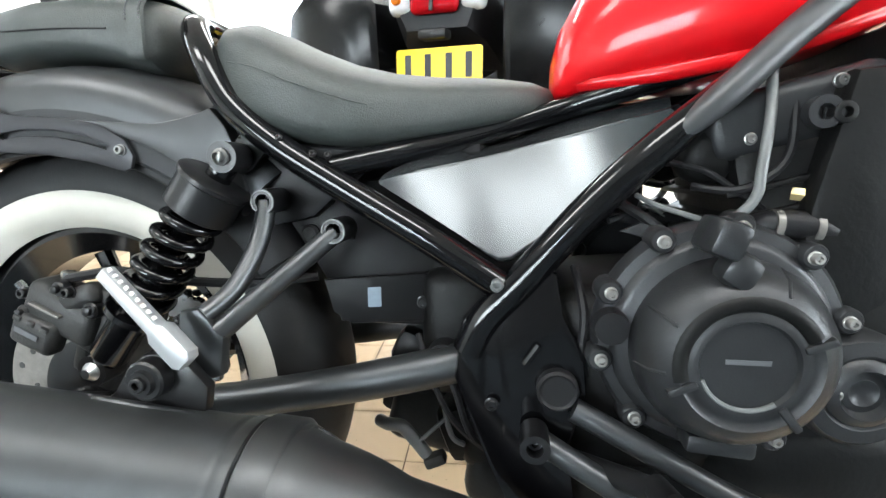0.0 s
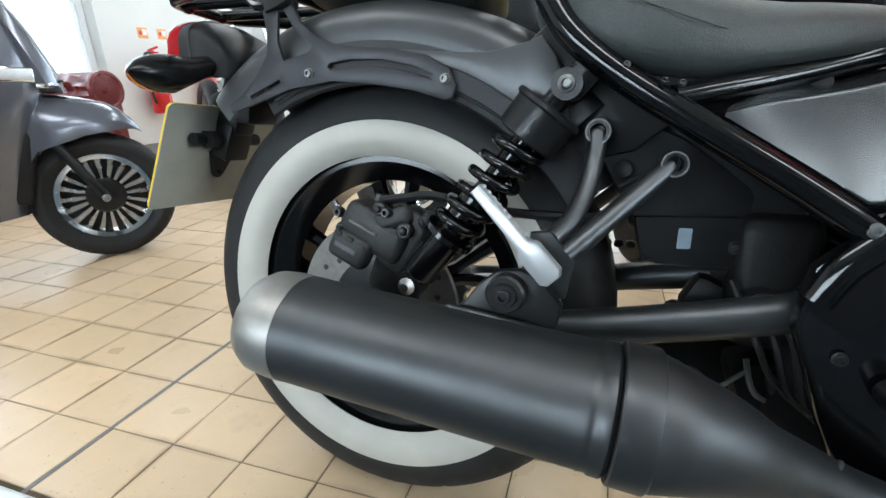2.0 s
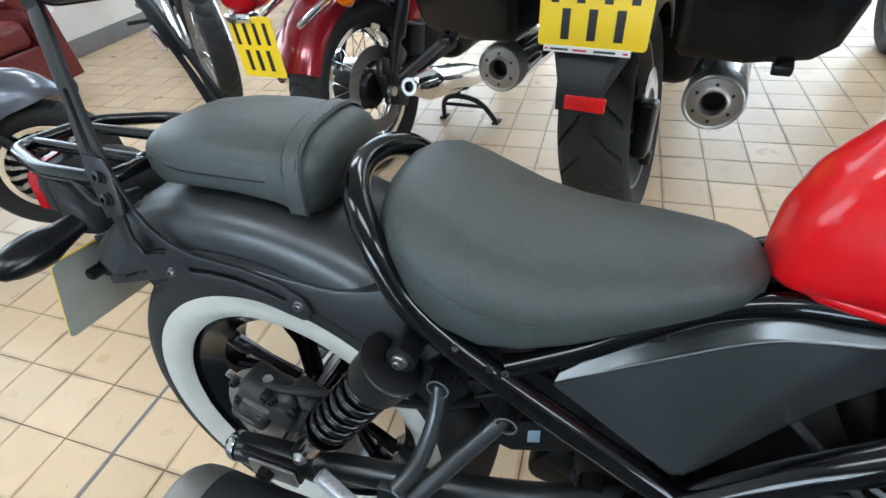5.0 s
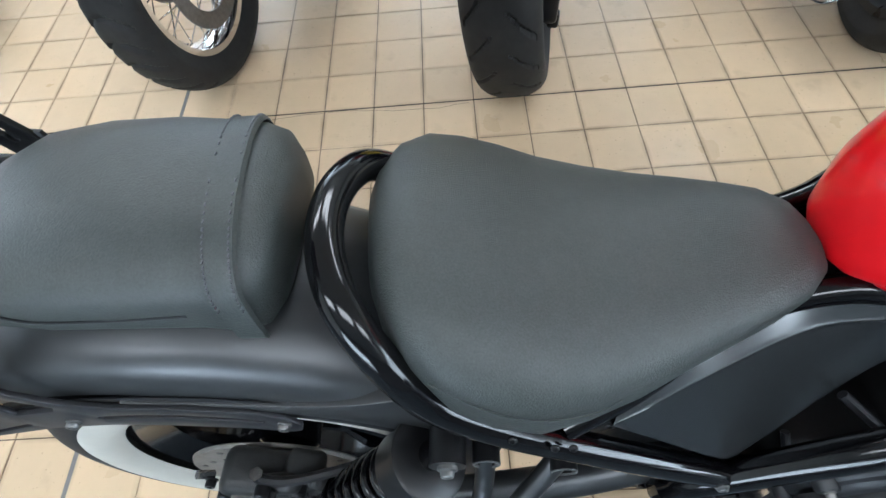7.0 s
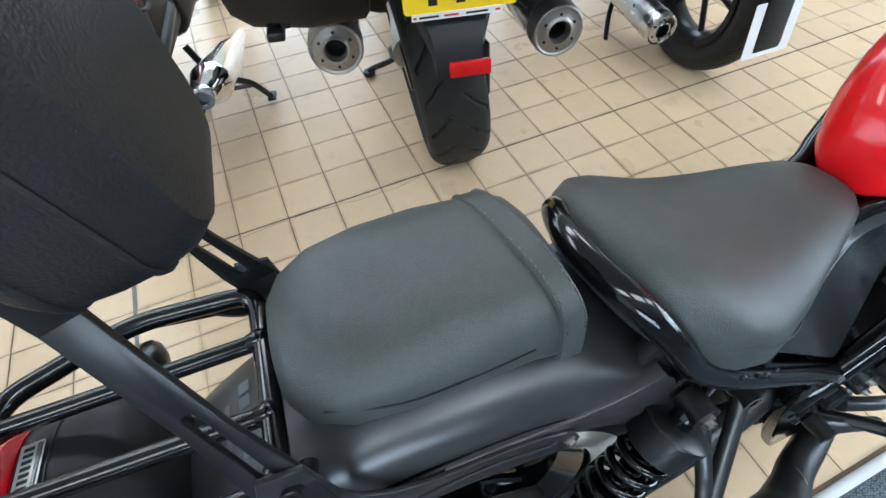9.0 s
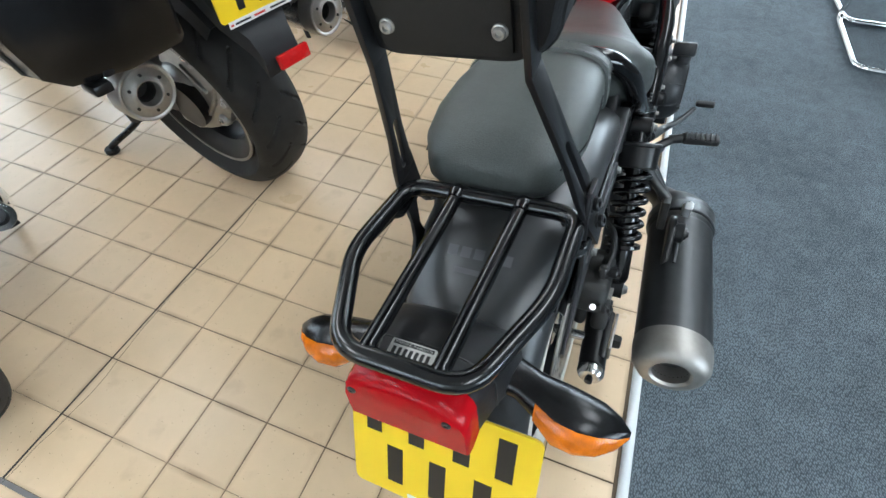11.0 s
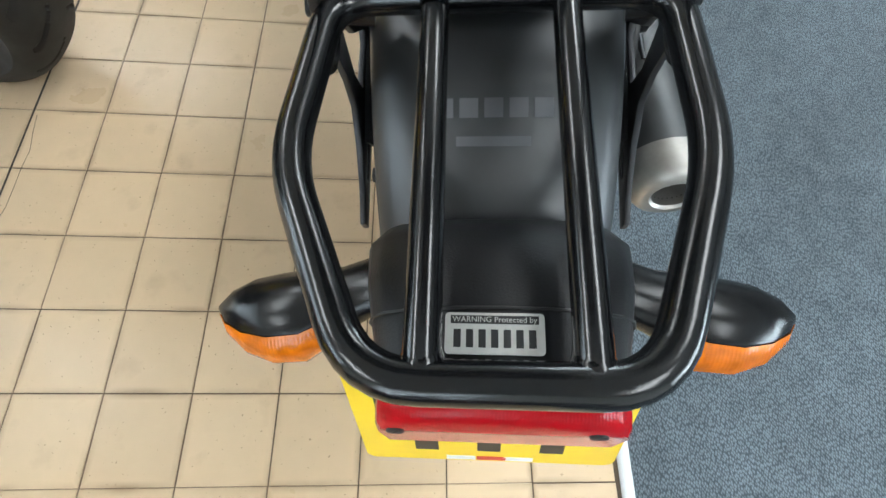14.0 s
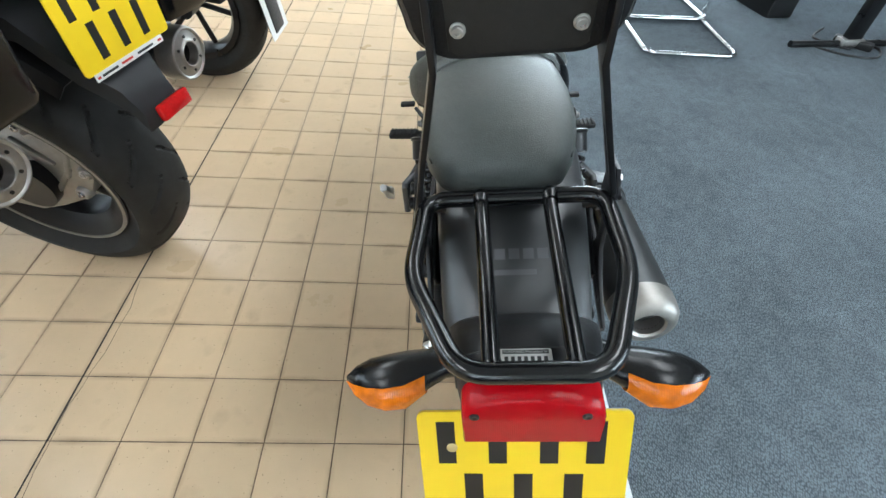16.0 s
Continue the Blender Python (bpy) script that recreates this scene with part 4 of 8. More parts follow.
for u in (-0.021, 0.021):
    part("plaque_screw", hex_bolt(B0 + bx * u + bz * 0.077 - bn * 0.0085, tuple(-bn), 0.0035, 0.003), STEEL, rest)

# the tail unit, rack and backrest sit on the fender stays a little low and forward
for ob in list(bike.children):
    if ob.name.split(".")[0] in ("luggage_rack", "tail_housing", "tail_light", "lens_screw", "number_plate", "plate_hanger", "tail_bracket", "indicator", "warning_label", "backrest_arm", "backrest"):
        ob.location += V(0.008, 0, -0.006 if ob == rest else -0.018)


def skew(ob, degrees):
    """The seat and tank sit slightly askew of the rear frame."""
    ob.matrix_basis = Matrix.Translation((0.08, 0, 0)) @ Matrix.Rotation(radians(degrees), 4, "Z") @ Matrix.Translation((-0.08, 0, 0))
    return ob


# seats
def cushion(stations, n=40, under=0.35):
    """A padded seat: each station is x, half width, top height, underside height, roundness, flank drop."""
    rings = []
    for x, hw, zt, zb, rnd_, crown in stations:
        ring = []
        for j in range(n):
            a = 2 * math.pi * j / n
            c, s_ = math.cos(a), math.sin(a)
            y = hw * (abs(c) ** rnd_) * (1 if c >= 0 else -1)
            mid = (zt + zb) / 2
            z = mid + (zt - mid) * (abs(s_) ** rnd_) if s_ >= 0 else mid - (mid - zb) * (abs(s_) ** 0.35)
            z -= crown * (y / max(hw, 1e-4)) ** 2 if s_ >= 0 else 0
            ring.append(V(x, y, z))
        rings.append(ring)
    return loft(rings)


seat = skew(part("rider_seat", cushion([(0.184, 0.020, 0.712, 0.690, 0.8, 0.0), (0.187, 0.052, 0.727, 0.676, 0.75, 0.002), (0.196, 0.084, 0.738, 0.660, 0.7, 0.004), (0.214, 0.110, 0.744, 0.643, 0.66, 0.006), (0.240, 0.128, 0.744, 0.626, 0.62, 0.010), (0.270, 0.139, 0.732, 0.612, 0.6, 0.014),
                                   (0.305, 0.143, 0.715, 0.602, 0.58, 0.017), (0.345, 0.134, 0.700, 0.598, 0.58, 0.018), (0.390, 0.120, 0.690, 0.602, 0.6, 0.016), (0.435, 0.102, 0.686, 0.610, 0.62, 0.013),
                                   (0.475, 0.087, 0.685, 0.618, 0.66, 0.010), (0.510, 0.074, 0.683, 0.626, 0.7, 0.008), (0.540, 0.060, 0.679, 0.634, 0.75, 0.004), (0.560, 0.042, 0.672, 0.640, 0.8, 0.0), (0.571, 0.016, 0.664, 0.646, 0.8, 0.0)]),
            SEAT_VINYL, bike, "dished black vinyl rider seat"), 4.6)
for s in (L, R):
    part("seat_seam", tube(rounded([(0.225, s * 0.1185, 0.690), (0.262, s * 0.1365, 0.680), (0.30, s * 0.1425, 0.664), (0.35, s * 0.1340, 0.648), (0.40, s * 0.1095, 0.638)], 6), 0.0006, 6), SEAT_VINYL, seat)
skew(part("seat_base", cushion([(0.215, 0.08, 0.66, 0.640, 0.6, 0), (0.28, 0.115, 0.615, 0.588, 0.5, 0), (0.36, 0.115, 0.605, 0.583, 0.5, 0), (0.46, 0.08, 0.620, 0.598, 0.5, 0), (0.54, 0.05, 0.640, 0.625, 0.6, 0)]), PLASTIC, bike, "black plastic seat pan"), 4.0)
pil = part("pillion_seat", cushion([(-0.1240, 0.0286, 0.745, 0.722, 0.8, 0.0), (-0.1211, 0.0525, 0.755, 0.712, 0.72, 0.002), (-0.1068, 0.0745, 0.768, 0.706, 0.66, 0.004), (-0.0763, 0.0898, 0.779, 0.704, 0.6, 0.006), (-0.0285, 0.0974, 0.784, 0.708, 0.58, 0.008),
                                    (0.0288, 0.0974, 0.785, 0.708, 0.56, 0.009), (0.0765, 0.0936, 0.783, 0.700, 0.56, 0.009), (0.1014, 0.0920, 0.780, 0.690, 0.58, 0.008), (0.1175, 0.0860, 0.775, 0.690, 0.62, 0.006), (0.1270, 0.0710, 0.765, 0.698, 0.7, 0.003), (0.1308, 0.0450, 0.751, 0.712, 0.8, 0.0)]),
           SEAT_VINYL, bike, "rounded black vinyl pillion seat with a strap")
pil.matrix_basis = Matrix.Translation((0, 0.013, 0.004)) @ Matrix.Diagonal((1, 0.955, 1, 1))
strap = []
rear_edge = lambda y: 0.0845 - 0.14 * y
front_edge = lambda y: 0.1110 - 0.11 * y
for f, g in ((0.0, 0.0), (0.07, 0.0035), (0.93, 0.0035), (1.0, 0.0)):
    ring = []
    for j in range(31):
        a = math.pi * (-0.12 + 1.24 * j / 30)
        c, s_ = math.cos(a), math.sin(a)
        y = (0.0925 + g) * (abs(c) ** 0.56) * (1 if c >= 0 else -1)
        z = 0.741 + (0.041 + g) * (abs(s_) ** 0.56) * (1 if s_ >= 0 else -1) - 0.009 * (y / 0.0925) ** 2 - (0.012 * (abs(c) ** 9) if s_ < 0.2 else 0)
        ring.append(V(rear_edge(y) + (front_edge(y) - rear_edge(y)) * f, y, z))
    strap.append(ring)
st = part("seat_strap", loft(strap, caps=False, wrap=False), SEAT_VINYL, pil, "black stitched seat strap")
stitches = bmesh.new()
for f in (0.15, 0.85):
    for j in range(44):
        a = math.pi * (0.03 + 0.94 * j / 43)
        c, s_ = math.cos(a), math.sin(a)
        y = 0.0963 * (abs(c) ** 0.56) * (1 if c >= 0 else -1)
        stitches = join(stitches, box((rear_edge(y) + (front_edge(y) - rear_edge(y)) * f, y, 0.741 + 0.0448 * abs(s_) ** 0.56 - 0.009 * (y / 0.0925) ** 2), (0.001, 0.0028, 0.0012), bev=0))
tagged(part("stitching", stitches, GREY_PRINT, st), "grey stitching", kind="stuff")
for s in (L, R):
    part("seat_seam", tube(rounded([(-0.094, s * 0.082, 0.742), (-0.038, s * 0.0968, 0.738), (0.02, s * 0.0975, 0.737), (0.075, s * 0.0938, 0.735)], 5), 0.0011, 6), PLASTIC, pil)

# frame: hoop behind the seat, down tubes, upper rails, pivot plates
hoop = rounded([(0.515, -0.117, 0.464), (0.44, -0.117, 0.512), (0.36, -0.115, 0.560), (0.285, -0.112, 0.607), (0.235, -0.107, 0.650), (0.205, -0.096, 0.697), (0.180, -0.072, 0.731), (0.165, -0.038, 0.744),
                (0.160, 0.0, 0.747), (0.165, 0.038, 0.744), (0.180, 0.072, 0.731), (0.205, 0.096, 0.697), (0.235, 0.107, 0.650), (0.285, 0.112, 0.607), (0.36, 0.115, 0.560), (0.44, 0.117, 0.512), (0.515, 0.117, 0.464)], 5)
part("frame_hoop", tube(hoop, 0.0145, 16), GLOSS_BLACK, bike, "gloss black frame tube looping behind the seat")
for s in (L, R):
    part("frame_down_tube", tube(rounded([(0.480, s * 0.117, 0.400), (0.497, s * 0.118, 0.434), (0.53, s * 0.118, 0.470), (0.60, s * 0.117, 0.548), (0.66, s * 0.113, 0.603), (0.76, s * 0.088, 0.685), (0.90, s * 0.040, 0.795)], 5),
                                 [0.0165, 0.0165, 0.0165, 0.0165, 0.0165, 0.012, 0.012], 16), GLOSS_BLACK, bike, "gloss black frame down tube")
    part("tube_cover", tube(rounded([(0.667, s * 0.119, 0.608), (0.70, s * 0.115, 0.636), (0.76, s * 0.099, 0.690), (0.85, s * 0.070, 0.762), (0.90, s * 0.050, 0.802)], 4), [0.009, 0.0135, 0.0140, 0.0145, 0.0150], 16), TUBE_COVER, bike, "grey plastic frame tube cover")
    rail = [(0.34, -0.105, 0.582), (0.40, -0.078, 0.596), (0.4625, -0.043, 0.611), (0.524, -0.015, 0.629), (0.584, -0.011, 0.646), (0.636, -0.026, 0.659), (0.72, -0.044, 0.682), (0.80, -0.045, 0.712), (0.90, -0.03, 0.780)]
    part("upper_frame_rail", tube(rounded([(x, y, z) if s == R else (x, -y + 2 * max(0.0, x - 0.08) * 0.080, z) for x, y, z in rail], 5), 0.0125, 16), GLOSS_BLACK, bike, "gloss black upper frame rail")
    pv = part("pivot_plate", slab([(0.474, 0.432), (0.492, 0.452), (0.548, 0.492), (0.565, 0.480), (0.572, 0.44), (0.592, 0.40), (0.596, 0.36), (0.580, 0.30), (0.592, 0.22), (0.53, 0.215), (0.50, 0.28), (0.482, 0.33), (0.466, 0.372)],
                                  0.022, xz(s * 0.103), bev=0.006), GLOSS_BLACK, bike, "gloss black frame pivot plate")
    part("pivot_cap", lathe([(0, 0.020), (0.010, 0.020), (0.013, 0.0175), (0.011, 0.015), (0.011, 0)], (0.567, s * 0.125, 0.369), (0, s, 0), 32), PLASTIC, pv, "round black plastic pivot cap")
    part("plate_rib", tube([(0.536, s * 0.127, 0.392), (0.549, s * 0.128, 0.412)], 0.004, 8), GLOSS_BLACK, pv)
    for x, z in ((0.509, 0.470), (0.504, 0.350)):
        part("frame_bolt", hex_bolt((x, s * 0.1295, z), (0, s, 0), 0.0055, 0.005), PIPE_GREY if z > 0.4 else SATIN_BLACK, pv)
part("frame_cross_tube", rod((0.53, -0.11, 0.45), (0.53, 0.11, 0.45), 0.016), GLOSS_BLACK, bike)
part("steering_head", rod((0.905, 0, 0.83), (0.945, 0, 0.72), 0.034, 24, bev=0.004), GLOSS_BLACK, bike)
for s in (L, R):
    for x, y, z in ((0.295, 0.1265, 0.606), (0.330, 0.1285, 0.590), (0.345, 0.128, 0.588)):
        part("trim_screw", hex_bolt((x, s * (y - 0.004), z + 0.006), (0, s, 0.4), 0.0030, 0.003), SATIN_BLACK, bike)

# triangular side panels: a hollow outer face, a sharp crease along its top and a narrow shoulder up to the frame rail
def lean_in(s, x, y, z):
    """A point of the near side, or its mirror image across the middle line, which runs slightly askew of the rear frame."""
    return V(x, y, z) if s == R else V(x, -y + 2 * max(0.0, x - 0.08) * 0.080, z)


for s in (L, R):
    n_ = 30
    crease = even(rounded([(0.388, -0.0985, 0.5690), (0.414, -0.089, 0.5760), (0.455, -0.070, 0.5845), (0.500, -0.051, 0.5940), (0.540, -0.036, 0.6040), (0.578, -0.027, 0.6130), (0.615, -0.0285, 0.6220), (0.650, -0.033, 0.6305), (0.682, -0.036, 0.6380)], 6), n_)
    lower = even(filleted(rounded([(0.388, -0.0985, 0.5655), (0.430, -0.1030, 0.5395), (0.475, -0.1080, 0.5115)], 4) + [V(0.5143, -0.1110, 0.4850)]
                          + rounded([(0.5556, -0.0890, 0.5110), (0.5782, -0.0760, 0.5285), (0.6077, -0.0600, 0.5502), (0.6365, -0.0470, 0.5728), (0.672, -0.0385, 0.6050), (0.691, -0.0365, 0.6300)], 3), 0.012, n=5), n_)
    shoulder = even(rounded([(0.392, -0.090, 0.5760), (0.420, -0.072, 0.5900), (0.455, -0.050, 0.5990), (0.500, -0.022, 0.6060), (0.540, -0.010, 0.6180), (0.578, -0.008, 0.6310), (0.615, -0.012, 0.6400), (0.650, -0.018, 0.6470), (0.684, -0.022, 0.6540)], 6), n_)
    mid = V(0.55, -0.070, 0.575)
    rows = [[p + V(0, 0.03, -0.01) for p in shoulder], shoulder] + [[c + (u_ - c) * k for c, u_ in zip(crease, shoulder)] for k in (0.85, 0.5, 0.16, 0.06)] + [[c - V(0, 0.0004, -0.0004) for c in crease]]
    rows += [[c + (b - c) * k for c, b in zip(crease, lower)] for k in (0.014, 0.04, 0.2, 0.4, 0.6, 0.8, 0.955, 0.985)]
    rows += [[b + V(0, 0.0018, 0) for b in lower], [b + (b - mid).normalized() * 0.0022 + V(0, 0.006, 0) for b in lower], [b + (b - mid).normalized() * 0.0022 + V(0, 0.028, 0) for b in lower]]
    part("side_panel", loft([[lean_in(s, *p) for p in r_] for r_ in rows], caps=False, wrap=False), SILVER_PANEL, bike, "satin grey triangular side panel with a sharp crease", sharp=80)
    part("panel_backing", loft([[lean_in(s, *(b + (b - mid).normalized() * g + V(0, w, 0))) for b in lower + crease[::-1]] for g, w in ((-0.04, 0.046), (0.020, 0.040), (0.020, 0.030), (-0.01, 0.022))]), PLASTIC, bike, "black backing plate behind the side panel")

# tank
def tank_ring(x, hw, zt, zb):
    out = []
    for j in range(36):
        a = 2 * math.pi * j / 36
        c, s_ = math.cos(a), math.sin(a)
        y = hw * abs(c) ** 0.75 * (1 if c >= 0 else -1)
        m = zb + (zt - zb) * 0.42
        z = m + (zt - m) * abs(s_) ** 0.85 if s_ >= 0 else m - (m - zb) * abs(s_) ** 0.7
        out.append(V(x, y, z))
    return out


ftank = skew(part("fuel_tank", loft([tank_ring(0.548, 0.026, 0.705, 0.660), tank_ring(0.556, 0.044, 0.735, 0.655), tank_ring(0.575, 0.064, 0.770, 0.654), tank_ring(0.61, 0.084, 0.802, 0.656), tank_ring(0.66, 0.103, 0.828, 0.660),
                        tank_ring(0.72, 0.121, 0.846, 0.665), tank_ring(0.79, 0.124, 0.856, 0.682), tank_ring(0.86, 0.112, 0.857, 0.708), tank_ring(0.91, 0.082, 0.850, 0.742), tank_ring(0.935, 0.04, 0.83, 0.78)]),
     RED_PAINT, bike, "glossy red teardrop fuel tank", sharp=60), 3.2)
ftank.location.x += 0.018
for s in (L, R):
    part("tank_seam", tube(rounded([(0.575, s * 0.018, 0.690), (0.574, s * 0.038, 0.672), (0.59, s * 0.052, 0.669), (0.66, s * 0.079, 0.673), (0.78, s * 0.098, 0.696), (0.88, s * 0.080, 0.735)], 5), 0.0095, 10), RED_PAINT, ftank, "red welded seam of the tank")
part("fuel_cap", lathe([(0, 0.034), (0.008, 0.034), (0.011, 0.030), (0.011, 0)], (0.80, 0, 0.853), (0, 0, 1), 32), CHROME, ftank)

# rear shock absorbers
for s in (L, R):
    t0, b0 = V(0.242, s * 0.1235, 0.594), V(0.078, s * 0.1380, 0.3705)
    d = (b0 - t0).normalized()
    k = (b0 - t0).length
    at = lambda f: t0 + d * (k * f)
    sh = part("shock_absorber", lathe([(0, 0), (0, 0.013), (k * 0.5, 0.013), (k * 0.5, 0.020), (k * 0.93, 0.020), (k * 0.96, 0.016), (k, 0.0)], t0, d, 24), GLOSS_BLACK, bike, "black rear shock absorber")
    part("shock_cover", lathe([(0.025, 0.013), (0.026, 0.035), (0.028, 0.0378), (0.032, 0.0378), (0.034, 0.0350), (0.066, 0.0342), (0.068, 0.031), (0.068, 0.013)], t0, d, 40), SATIN_BLACK, sh, "smooth black shock cover")
    part("spring", coil(at(0.25), at(0.71), 0.0250, 0.0056, 6.3), GLOSS_BLACK, sh, "gloss black coil spring", sharp=180)
    part("spring_seat", lathe([(0, 0.02), (0, 0.0305), (0.006, 0.0305), (0.009, 0.024), (0.010, 0.02)], at(0.71), d, 28), GLOSS_BLACK, sh)
    part("upper_eye", ring_tube(t0, (0, 1, 0), 0.0155, 0.008, 0.030), SATIN_BLACK, sh)
    part("lower_eye", ring_tube(b0, (0, 1, 0), 0.017, 0.007, 0.028), SATIN_BLACK, sh)
    part("top_bolt", lathe([(0, 0), (0, 0.0085), (0.003, 0.0085), (0.004, 0.006), (0.008, 0.0055), (0.009, 0.004), (0.005, 0.0035), (0.005, 0)], t0 + V(0, s * 0.015, 0), (0, s, 0), 18), DARK_BOLT, sh)
    part("bottom_bolt", lathe([(0, 0), (0, 0.0105), (0.003, 0.0105), (0.006, 0.008), (0.010, 0.0055), (0.010, 0)], b0 + V(0, s * 0.012, 0), (0, s, 0), 12), STEEL, sh)
    part("shock_bracket", slab(slot((0.264, 0.620), (0.242, 0.594), 0.0170, 9), 0.018, xz(s * 0.086), bev=0.004), SATIN_BLACK, bike, "rounded black shock mounting boss")

# passenger footrest hangers
for s in (L, R):
    hang = part("footrest_hanger", join(tube(rounded([(0.274, s * 0.116, 0.548), (0.272, s * 0.135, 0.508), (0.262, s * 0.165, 0.470), (0.245, s * 0.190, 0.450)], 5), 0.0095, 12),
                                        tube([(0.344, s * 0.114, 0.517), (0.258, s * 0.190, 0.434)], 0.0105, 12),
                                        slab([(0.226, 0.455), (0.245, 0.458), (0.268, 0.432), (0.262, 0.395), (0.240, 0.388), (0.215, 0.40), (0.222, 0.43)], 0.014, xz(s * 0.184), bev=0.003)),
                SWINGARM_BLACK, bike, "satin black tubular passenger footrest hanger")
    for x, z in ((0.2745, 0.5495), (0.3475, 0.520)):
        part("hanger_boss", ring_tube((x, s * 0.1085, z), (0, 1, 0), 0.0128, 0.0078, 0.036), SATIN_BLACK, hang)
        part("boss_rim", ring_tube((x, s * 0.1270, z), (0, 1, 0), 0.0124, 0.0108, 0.0010), PIPE_GREY, hang, "thin paler grey ring on the boss end")
        part("boss_bolt", hex_bolt((x, s * 0.0985, z), (0, s, 0), 0.0075, 0.012), SATIN_BLACK, hang)
    pa, pb = V(0.180, s * 0.2155, 0.496), V(0.251, s * 0.2200, 0.424)
    pd = (pb - pa).normalized()
    po = V(0, s, 0) - pd * (V(0, s, 0).dot(pd))
    po.normalize()
    pw = pd.cross(po)
    pp = lambda u, v, w: pa + pd * u + pw * v + po * w
    peg = part("passenger_footpeg", slab([(0, -0.0055), (0.066, -0.0065), (0.072, -0.0115), (0.102, -0.0115), (0.107, -0.007), (0.107, 0.007), (0.102, 0.0115), (0.072, 0.0115), (0.066, 0.0065), (0, 0.0055)], 0.014, pp, bev=0.002),
               PEG_ALLOY, bike, "folded polished alloy passenger footpeg")
    for i in range(9):
        part("peg_tooth", box(pp(0.004 + i * 0.0070, -0.0062 * s * R, 0.009), (0.0032, 0.0032, 0.0032), (35, 40, 0), bev=0), PEG_ALLOY, peg)

# side covers round the battery and the sticker
for s in (L, R):
    part("lower_side_cover", slab([(0.245, 0.575), (0.30, 0.568), (0.36, 0.545), (0.44, 0.49), (0.50, 0.46), (0.48, 0.40), (0.435, 0.398), (0.33, 0.410), (0.315, 0.46), (0.29, 0.50)], 0.030, lambda x, z, w: V(x, s * (0.045 - 0.30 * max(0.0, x - 0.335) + w), z), bev=0.006), PLASTIC, bike, "black plastic lower side cover")
    cov = part("tool_cover", slab([(0.318, 0.462), (0.425, 0.465), (0.437, 0.455), (0.437, 0.415), (0.425, 0.408), (0.345, 0.410), (0.326, 0.425)], 0.007, lambda x, z, w: V(x, s * (0.0755 - 0.30 * (x - 0.335) + w), z), bev=0.003), PLASTIC, bike, "black plastic tool cover")
    if s == R:
        part("sticker", slab([(0.3635, 0.4295), (0.3645, 0.4285), (0.3765, 0.4285), (0.3775, 0.4295), (0.3775, 0.4500), (0.3765, 0.4510), (0.3645, 0.4510), (0.3635, 0.4500)], 0.0006, lambda x, z, w: V(x, -(0.0826 - 0.30 * (x - 0.335) + w), z)), STICKER, cov, "small white sticker")
    part("cover_screw", hex_bolt((0.422, s * 0.0565, 0.431), (0, s, 0), 0.006, 0.004), SATIN_BLACK, cov)
    part("cover_crease", tube(rounded([(0.30, s * 0.078, 0.492), (0.325, s * 0.078, 0.506), (0.352, s * 0.077, 0.508)], 4), 0.003, 8), PLASTIC, bike)
    part("round_plug", lathe([(0, 0.011), (0.004, 0.011), (0.006, 0.008), (0.005, 0.005), (0.005, 0)], (0.302, s * 0.076, 0.511), (0, s, 0), 18), PLASTIC, bike)

# engine
eng = part("engine", join(box((0.70, 0, 0.37), (0.27, 0.22, 0.20), (0, -4, 0), bev=0.03, seg=3), box((0.80, 0, 0.40), (0.20, 0.20, 0.20), (0, -10, 0), bev=0.03, seg=3), box((0.81, 0, 0.53), (0.15, 0.19, 0.16), (0, -14, 0), bev=0.015),
                          box((0.70, 0, 0.265), (0.24, 0.15, 0.06), bev=0.02)), ENGINE_DARK, bike, "black twin-cylinder engine")
for k in range(5):
    part("cooling_fin", box((0.815 - 0.005 * k, 0, 0.475 + 0.024 * k), (0.165, 0.205, 0.006), (0, -14, 0), bev=0.002), ENGINE_DARK, eng)
part("cylinder_head_cover", box((0.775, 0, 0.625), (0.16, 0.19, 0.06), (0, -14, 0), bev=0.015, seg=3), ENGINE_BLACK, eng)
